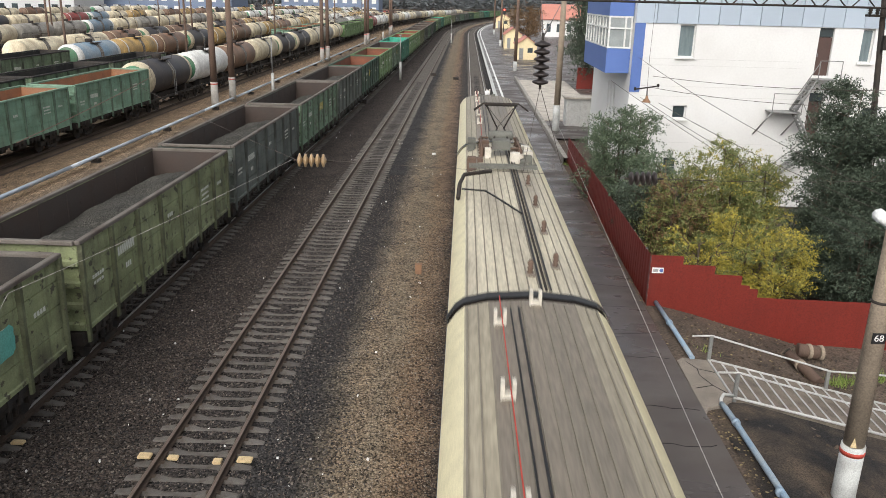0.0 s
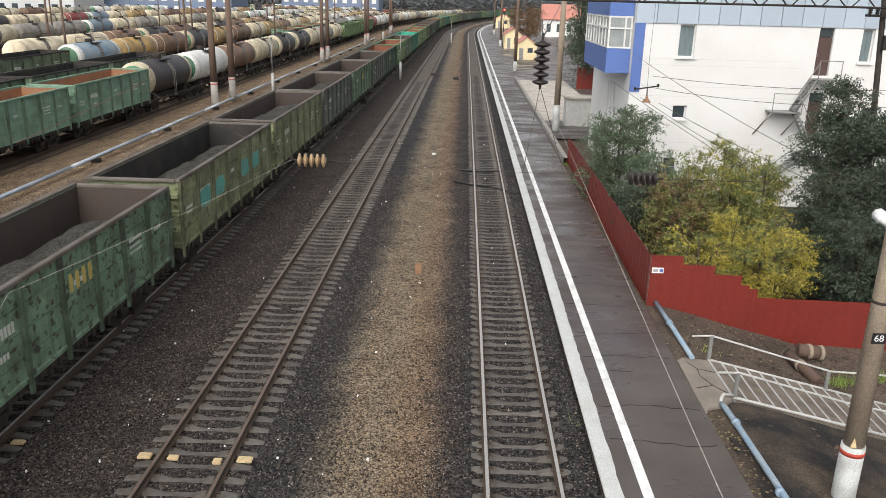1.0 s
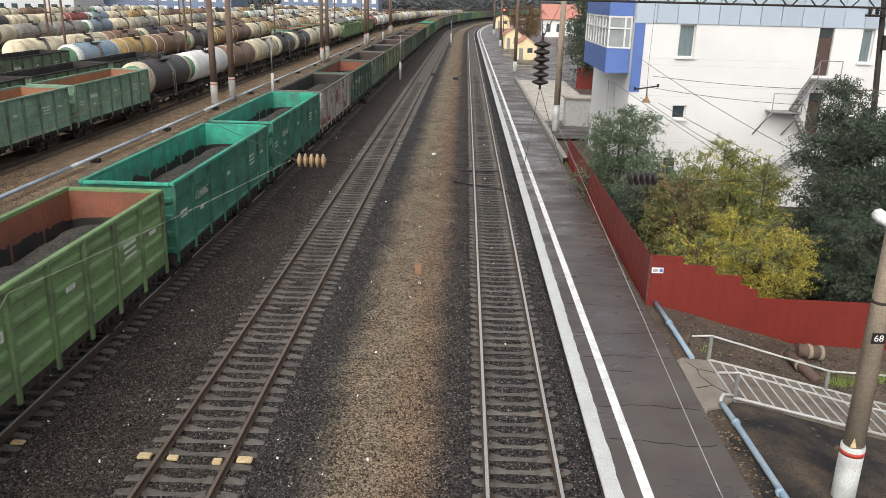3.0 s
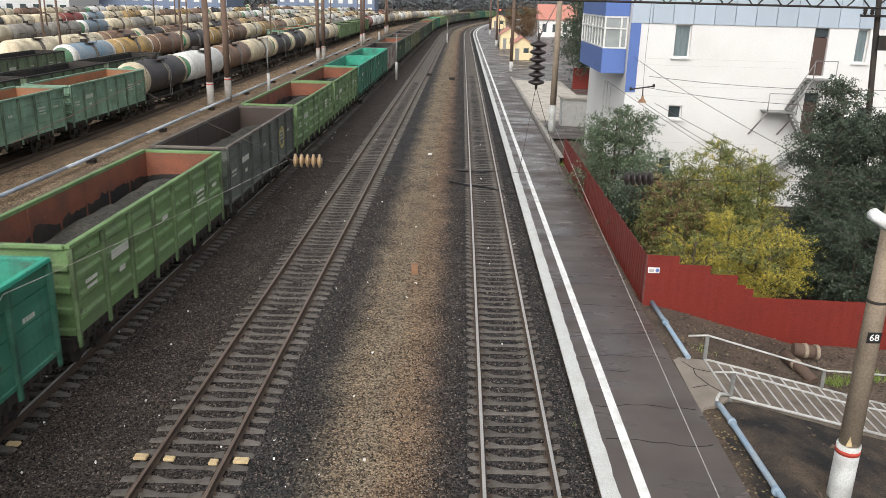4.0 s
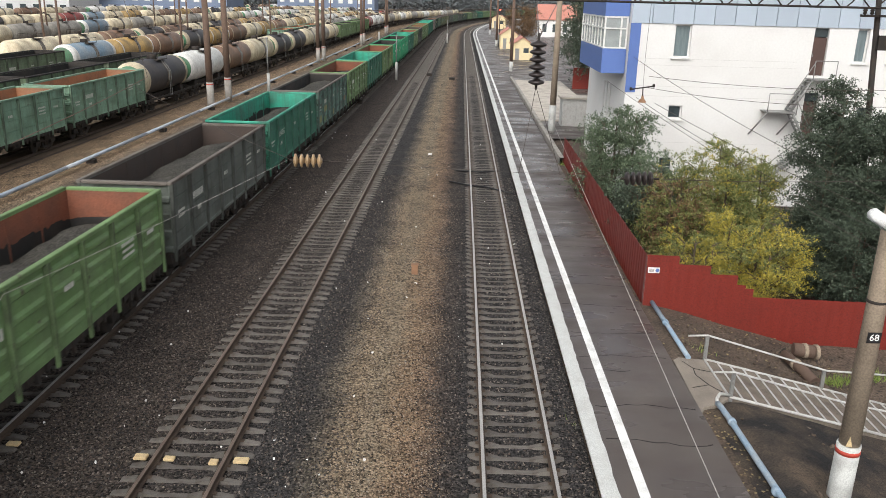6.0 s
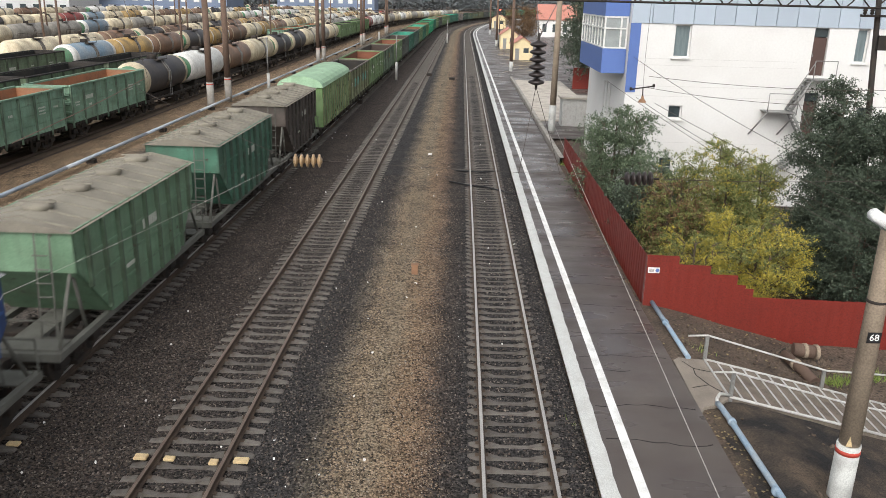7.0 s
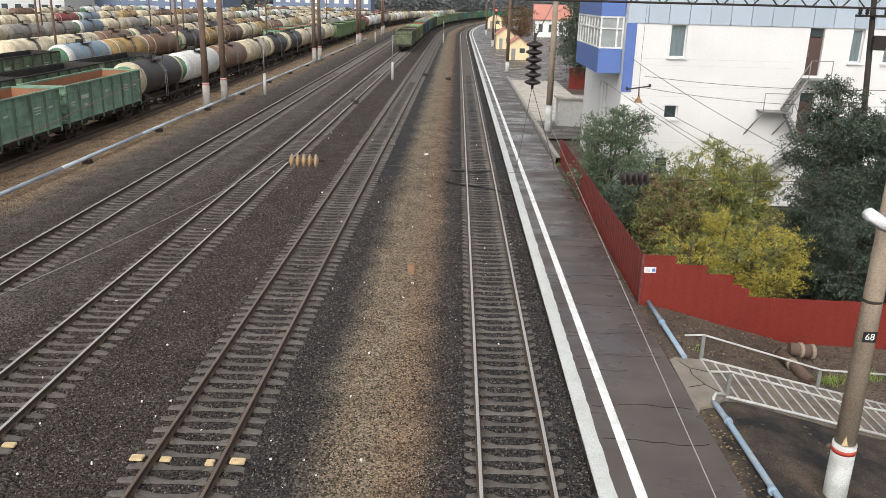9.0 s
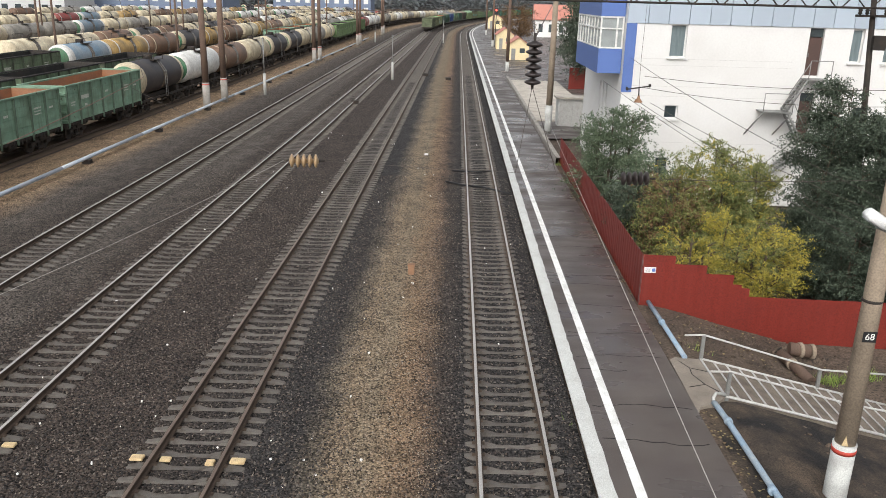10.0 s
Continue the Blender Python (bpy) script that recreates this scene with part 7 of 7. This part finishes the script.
    for x, y, w, d in ((-7.02, 15.44, 0.30, 0.20), (-6.36, 15.41, 0.24, 0.16), (-5.32, 15.33, 0.20, 0.20), (-4.72, 15.43, 0.34, 0.20), (-10.15, 15.80, 0.30, 0.16)):
        o = thing("timber_offcut", "short pale timber offcut lying on a sleeper", "offcut", "timber offcuts")
        box_part("block", (x - w / 2, x + w / 2, y - d / 2, y + d / 2, 0.03, 0.1), M_CARD, o, bevel=0.015)
    rnd = random.Random(77)
    bm = B()
    for i in range(420):
        x, y = rnd.uniform(7.3, 13.5), rnd.uniform(21.9, 25.2)
        if i % 3 == 0:
            x, y = rnd.uniform(7.4, 12.5), rnd.uniform(11, 18)
        r = rnd.uniform(0.015, 0.07)
        m = Matrix.Translation((x, y, drop(x, y) + (0.1 if y < 18.4 else 0.0))) @ Euler((rnd.random() * 6, rnd.random() * 6, rnd.random() * 6)).to_matrix().to_4x4()
        bm_box(bm, -r, r, -r * 0.8, r * 0.8, -r * 0.6, r * 0.6, m=m)
    tagged(part("earth_clods", bm, M_GROUND), "clods and rubble lying on the bare earth", "rubble", kind="stuff")
    vs, fs = [], []
    for cx, cy, n in ((11.9, 22.35, 130), (12.3, 22.5, 110), (7.6, 22.2, 14), (6.7, 50.2, 40), (13.4, 22.9, 130), (3.2, 17.5, 8)):
        for i in range(n):
            x, y = rnd.gauss(cx, 0.22), rnd.gauss(cy, 0.15)
            z, h, a = drop(x, y), rnd.uniform(0.1, 0.35), rnd.random() * 6.28
            k = len(vs)
            vs += [(x - 0.012 * math.cos(a), y - 0.012 * math.sin(a), z), (x + 0.012 * math.cos(a), y + 0.012 * math.sin(a), z), (x + rnd.uniform(-0.12, 0.12), y + rnd.uniform(-0.12, 0.12), z + h)]
            fs.append((k, k + 1, k + 2))
    me = bpy.data.meshes.new("weeds")
    me.from_pydata(vs, [], fs)
    me.materials.append(leafmat("weed_leaves", (0.12, 0.2, 0.04), (0.3, 0.36, 0.1)))
    tagged(part("weeds", me, None), "tufts of green weeds on the bare earth", "weeds", kind="stuff")
    vs, fs = [], []
    for i in range(420):
        if i % 3 == 0:
            x, y = rnd.uniform(6.42, 7.0), rnd.uniform(11, 18.4)
        elif i % 3 == 1:
            x, y = rnd.uniform(7.0, 12.5), rnd.uniform(22.0, 25.4)
        else:
            x, y = 6.35 + abs(rnd.gauss(0, 0.12)), rnd.uniform(22, 50)
        z = max(drop(x, y), 0.26 if x < 6.45 else drop(x, y)) + 0.05
        r, a = rnd.uniform(0.02, 0.05), rnd.random() * 6.28
        k = len(vs)
        vs += [(x + r * math.cos(a + q * 1.57), y + r * math.sin(a + q * 1.57), z + rnd.uniform(0, 0.02)) for q in range(4)]
        fs.append((k, k + 1, k + 2, k + 3))
    me = bpy.data.meshes.new("fallen_leaves")
    me.from_pydata(vs, [], fs)
    me.materials.append(leafmat("fallen_leaf_shades", (0.11, 0.075, 0.045), (0.3, 0.24, 0.11)))
    tagged(part("fallen_leaves", me, None), "dry yellow leaves fallen along the platform and fence", "leaves", kind="stuff")
    for x, y in ((-4.15, 108.5), (-1.05, 103.5), (-9.9, 78)):
        q = thing("track_box", "small dark trackside cable box on the ballast", "box", "cable boxes")
        box_part("body", (x - 0.35, x + 0.35, y - 0.25, y + 0.25, -0.05, 0.32), M_DARK, q, bevel=0.03)
        box_part("lid", (x - 0.38, x + 0.38, y - 0.28, y + 0.28, 0.32, 0.37), M_DARK, q)
    for pts in ([(-0.45, 44.4, 0.1), (0.6, 43.6, 0.09), (1.6, 43.3, 0.09), (3.1, 41.8, 0.1)], [(-0.1, 47.4, 0.1), (1.4, 47.3, 0.09), (2.4, 47.6, 0.09)]):
        q = thing("rail_cable", "black bonding cable lying across the track", "cable", "bonding cables")
        bm = B()
        bm_tube(bm, pts, 0.05, 6)
        part("cable", bm, M_BLACK, q)
    o = thing("litter", "white scrap of litter on the gravel", "litter")
    box_part("scrap", (-2.0, -1.75, 52.1, 52.6, 0.1, 0.14), M_WHITE, o)
    rnd = random.Random(9)
    bm = B()
    for i in range(110):
        x, y = rnd.uniform(-12, 3.1), 12 + 50 * rnd.random() ** 1.5
        r = rnd.uniform(0.012, 0.032)
        m = Matrix.Translation((x, y, 0.03 + (0.1 if -3.2 < x < -1 else 0))) @ Euler((rnd.random() * 6, rnd.random() * 6, rnd.random() * 6)).to_matrix().to_4x4()
        bm_box(bm, -r, r, -r, r, -r * 0.5, r * 0.5, m=m)
    tagged(part("pale_stones", bm, M_WHITE), "scattered pale stones and scraps on the ballast", "stones", kind="stuff")


# ---- trees ----
def tree(x, y, z, h, spread, leaves, n, seed, label, low=0.15, size=0.16, lean=0.0, trunk=0.14, second=None):
    t = thing("tree", label, "tree", "garden trees", at=pose(x, y, z))
    rnd, rng = random.Random(seed), np.random.default_rng(seed)
    bm = B()
    limbs = []
    stems = 5
    for k in range(stems):
        a = (k + rnd.uniform(-0.3, 0.3)) * math.tau / stems
        reach = spread * rnd.uniform(0.25, 0.6)
        top = Vector((reach * math.cos(a), reach * math.sin(a), h * rnd.uniform(0.68, 0.93)))
        stem = []
        for i in range(7):
            f = i / 6
            bow = Vector((math.cos(a), math.sin(a), 0)) * 0.2 * spread * math.sin(math.pi * f)
            stem.append(Vector((0.1 * math.cos(a), 0.1 * math.sin(a), -0.2)) * (1 - f) + top * f + bow + Vector((rnd.uniform(-1, 1), rnd.uniform(-1, 1), 0)) * 0.03 * h * f * (1 - f))
        bm_tube(bm, stem, trunk * rnd.uniform(0.6, 1.0), 7, True, 0.012)
        limbs += [(stem[i], stem[i + 1]) for i in range(1, 6)]
        for i in range(13):
            f = low + (0.97 - low) * (i + rnd.random()) / 13
            j = min(int(f * 6), 5)
            base = stem[j].lerp(stem[j + 1], f * 6 - j)
            b = a + rnd.gauss(0, 1.1)
            out = spread * rnd.uniform(0.45, 1.0) * (1.0 - 0.55 * f)
            tip = base + Vector((math.cos(b) * out, math.sin(b) * out, out * rnd.uniform(0.1, 0.75)))
            mid = base.lerp(tip, 0.55) + Vector((0, 0, out * 0.12))
            bm_tube(bm, [base, mid, tip], 0.03, 5, True, 0.006)
            limbs += [(base, mid), (mid, tip), (mid, tip)]
    part("trunk", bm, M_BARK, t)
    per = 26
    count = int(n * 2.0 / per)
    sets = [(leaves, [])] + ([(second[0], [])] if second else [])
    for i in range(count):
        p, q = limbs[rnd.randrange(len(limbs))]
        o = p.lerp(q, rnd.random()) + Vector((rnd.gauss(0, 0.09), rnd.gauss(0, 0.09), rnd.gauss(0, 0.06))) * spread
        away = Vector((o.x, o.y, 0))
        away = away.normalized() if away.length > 0.05 else Vector((1, 0, 0))
        d = (away * rnd.uniform(0.1, 1.0) + Vector((rnd.gauss(0, 0.55), rnd.gauss(0, 0.55), rnd.uniform(-0.15, 0.95)))).normalized()
        ln = size * rnd.uniform(2.2, 6.0)
        (sets[1] if second and second[1](o, rnd) else sets[0])[1].append((*o, *d, ln))
    for m, sprays in sets:
        if not sprays:
            continue
        sp = np.repeat(np.array(sprays), per, axis=0)
        k = len(sp)
        f = rng.random(k)[:, None]
        o, d, ln = sp[:, :3], sp[:, 3:6], sp[:, 6:7]
        c = o + d * ln * f - np.array([0, 0, 1.0]) * ln * 0.38 * f ** 2 + rng.normal(0, 1, (k, 3)) * size * 0.32
        ax = d * 0.5 + rng.normal(0, 0.6, (k, 3))
        ax /= np.linalg.norm(ax, axis=1)[:, None]
        sd = np.cross(ax, np.array([0, 0, 1.0]) + rng.normal(0, 0.45, (k, 3)))
        sd /= np.linalg.norm(sd, axis=1)[:, None] + 1e-6
        sz = size * rng.uniform(0.35, 0.85, (k, 1))
        keep = c[:, 2] > 0.08
        c, ax, sd, sz = c[keep], ax[keep], sd[keep], sz[keep]
        vs = np.stack([c - ax * sz * 0.5, c - sd * sz * 0.22, c + ax * sz * 0.5, c + sd * sz * 0.22], axis=1).reshape(-1, 3)
        fs = np.arange(len(vs)).reshape(-1, 4)
        me = bpy.data.meshes.new("crown")
        me.from_pydata(vs.tolist(), [], fs.tolist())
        me.materials.append(m)
        part("crown", me, None, t)
    return t


def build_trees():
    yellow = lambda p, r: noise.noise(p * 1.1) + r.uniform(-0.35, 0.35) < 0.55 - 0.16 * p.z
    tree(8.3, 42.0, -0.4, 5.6, 2.0, M_LEAFGREY, 17000, 1, "grey-green bushy tree in front of the white building", size=0.19, low=0.08)
    tree(8.5, 34.0, -0.7, 4.2, 1.5, M_LEAFDARK, 13000, 12, "dark green bush behind the red fence", size=0.16, low=0.02)
    tree(9.2, 36.5, -0.7, 4.4, 1.6, M_LEAFGREY, 12000, 15, "grey-green bush behind the red fence", size=0.18, low=0.05)
    tree(9.4, 32.0, -0.9, 4.9, 1.6, M_LEAFGREEN, 15000, 2, "olive-green bush turning brown", size=0.16, low=0.03, second=(M_LEAFBROWN, lambda p, r: r.random() < 0.35))
    tree(10.9, 33.0, -1.0, 6.4, 1.8, M_LEAFGREEN, 21000, 3, "green bushy tree with pointed tops", size=0.16, low=0.05, second=(M_LEAFYELLOW, lambda p, r: r.random() < 0.1))
    tree(12.6, 33.5, -1.0, 5.4, 1.5, M_LEAFGREEN, 14000, 16, "green bushy tree behind the yellow bush", size=0.16, low=0.05, second=(M_LEAFYELLOW, lambda p, r: r.random() < 0.15))
    tree(11.5, 28.7, -1.0, 4.0, 2.1, M_LEAFGREEN, 21000, 4, "yellowing autumn bush behind the red fence", size=0.13, low=0.03, second=(M_LEAFYELLOW, yellow))
    tree(9.0, 28.2, -0.7, 2.9, 1.2, M_LEAFGREEN, 6000, 14, "low yellow and green bush behind the fence", size=0.12, low=0.03, second=(M_LEAFYELLOW, yellow))
    tree(16.4, 32.0, -1.1, 8.9, 2.7, M_LEAFDARK, 50000, 5, "tall dark green tree by the fence", size=0.18, low=0.03)
    tree(15.5, 30.5, -1.1, 6.3, 1.7, M_LEAFDARK, 32000, 6, "dark green bushy tree by the fence", size=0.16, low=0.02)
    tree(15.2, 27.6, -1.1, 4.9, 2.0, M_LEAFDARK, 28000, 17, "dark green bush close to the fence", size=0.15, low=0.02)
    tree(19.3, 33.5, -1.1, 8.6, 2.8, M_LEAFDARK, 34000, 18, "dark green tree beside the gantry pole", size=0.19, low=0.03)
    tree(18.6, 29.0, -1.1, 7.6, 2.8, M_LEAFDARK, 36000, 7, "dark green tree by the fence corner", size=0.18, low=0.02)
    tree(16.5, 96, 0, 13, 4.5, M_LEAFDARK, 9000, 8, "large dark green tree beyond the building", size=0.5, low=0.15, trunk=0.3)
    tree(20, 118, 0, 13, 5, M_LEAFDARK, 8000, 10, "large dark green tree beyond the building", size=0.55, low=0.15, trunk=0.3)
    tree(13.5, 190, 0, 9, 4.0, M_LEAFBROWN, 5000, 9, "brown autumn tree behind the yellow huts", size=0.5, low=0.15, trunk=0.25)


def build_distance():
    rnd = random.Random(31)
    # The blue wall's own colour is greyed to suggest haze.
    WALLS = [mat("haze_greyed_blue_wall", (0.17, 0.215, 0.31), 0.8, amount=0.3, scale=0.1), mat("far_grey_wall", (0.36, 0.37, 0.38), 0.85, amount=0.3, scale=0.1), mat("far_white_wall", (0.55, 0.56, 0.57), 0.85, amount=0.3, scale=0.1)]
    for x, y, w, d, h, k in ((-215, 300, 70, 25, 14, 2), (-150, 330, 55, 25, 16, 0), (-95, 420, 50, 20, 11, 0), (-235, 230, 45, 25, 12, 1), (-300, 260, 50, 30, 14, 1)):
        t = thing("works_building", ("blue clad", "grey", "white")[k] + " works building far behind the yard", "building", "far works buildings")
        box_part("wall", (x, x + w, y, y + d, 0, h), WALLS[k], t)
        box_part("roof", (x - 0.5, x + w + 0.5, y - 0.5, y + d + 0.5, h, h + 0.6), M_ROOFGREY, t)
        n = int(w / 5)
        for fl in range(3):
            for i in range(n):
                a = x + (i + 0.3) * w / n
                box_part("window", (a, a + w / n * 0.45, y - 0.1, y + 0.05, 2 + fl * 4, 4.2 + fl * 4), M_GLASS if k else M_FRAME, t)
    bm = B()
    # Leaf tones are greyed and lightened so that the colour carries the haze.
    M_WOOD = leafmat("haze_grey_woods_leaves", (0.15, 0.17, 0.18), (0.21, 0.23, 0.24))
    vs, fs = [], []
    for i in range(110000):
        x = rnd.uniform(-500, 420)
        y = 640 + 60 * rnd.random() + abs(x) * 0.1
        z = rnd.random() ** 0.8 * (13 + 4 * noise.noise((x * 0.05, 1, 2)))
        s = rnd.uniform(0.3, 0.75)
        q = Euler((rnd.uniform(-0.7, 0.7), rnd.uniform(-0.7, 0.7), rnd.random() * 6)).to_matrix()
        k = len(vs)
        vs += [tuple(Vector((x, y, z)) + q @ Vector(v)) for v in ((-s, -s, 0), (s, -s, 0), (s, s, 0), (-s, s, 0))]
        fs.append((k, k + 1, k + 2, k + 3))
    bm.free()
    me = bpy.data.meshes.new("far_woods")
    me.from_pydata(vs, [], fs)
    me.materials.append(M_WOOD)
    tagged(part("far_woods", me, None), "belt of far trees beyond the yard, haze in leaf colour", "woods", kind="stuff")


TRAIN = build_train()
CARS = []
for i in range(5):
    CARS.append((rail_car(i == 1, i == 0), i))
build_yard()
build_building()
build_huts()
build_ramp()
build_trees()
build_distance()
build_loose_stones()
build_track(TRACK_C, 0.0, True, 10.75, "main track with bright worn rails beside the platform", 110)
build_track(TRACK_B, DRIFT_B, False, 10.5, "track with dull rusty rails on concrete sleepers", 100)
build_track(TRACK_A, DRIFT_A, True, 12.0, "track with bright rails that the goods train uses", 110)
build_track(TRACK_Z, DRIFT_Z, True, 20.0, "outer track with bright rails on concrete sleepers", 110)


def motions():
    for n, w in TRAIN:
        walk(w, [(t, train_pose(n, s)) for t, s in TRAVEL])
    for c, i in CARS:
        rows = []
        for t, y in ((0, 51.6), (0.1, 38.1), (0.2, 24.4), (0.3, 10.3), (0.4, -3.8), (0.6, -32), (2.0, -230), (6.0, -500), (10.0, -640)):
            rows.append((t, pose(TRACK_C - 0.05, y - 18.25 * (i + 1) + 0.25, 0)))
        walk(c, rows)


motions()
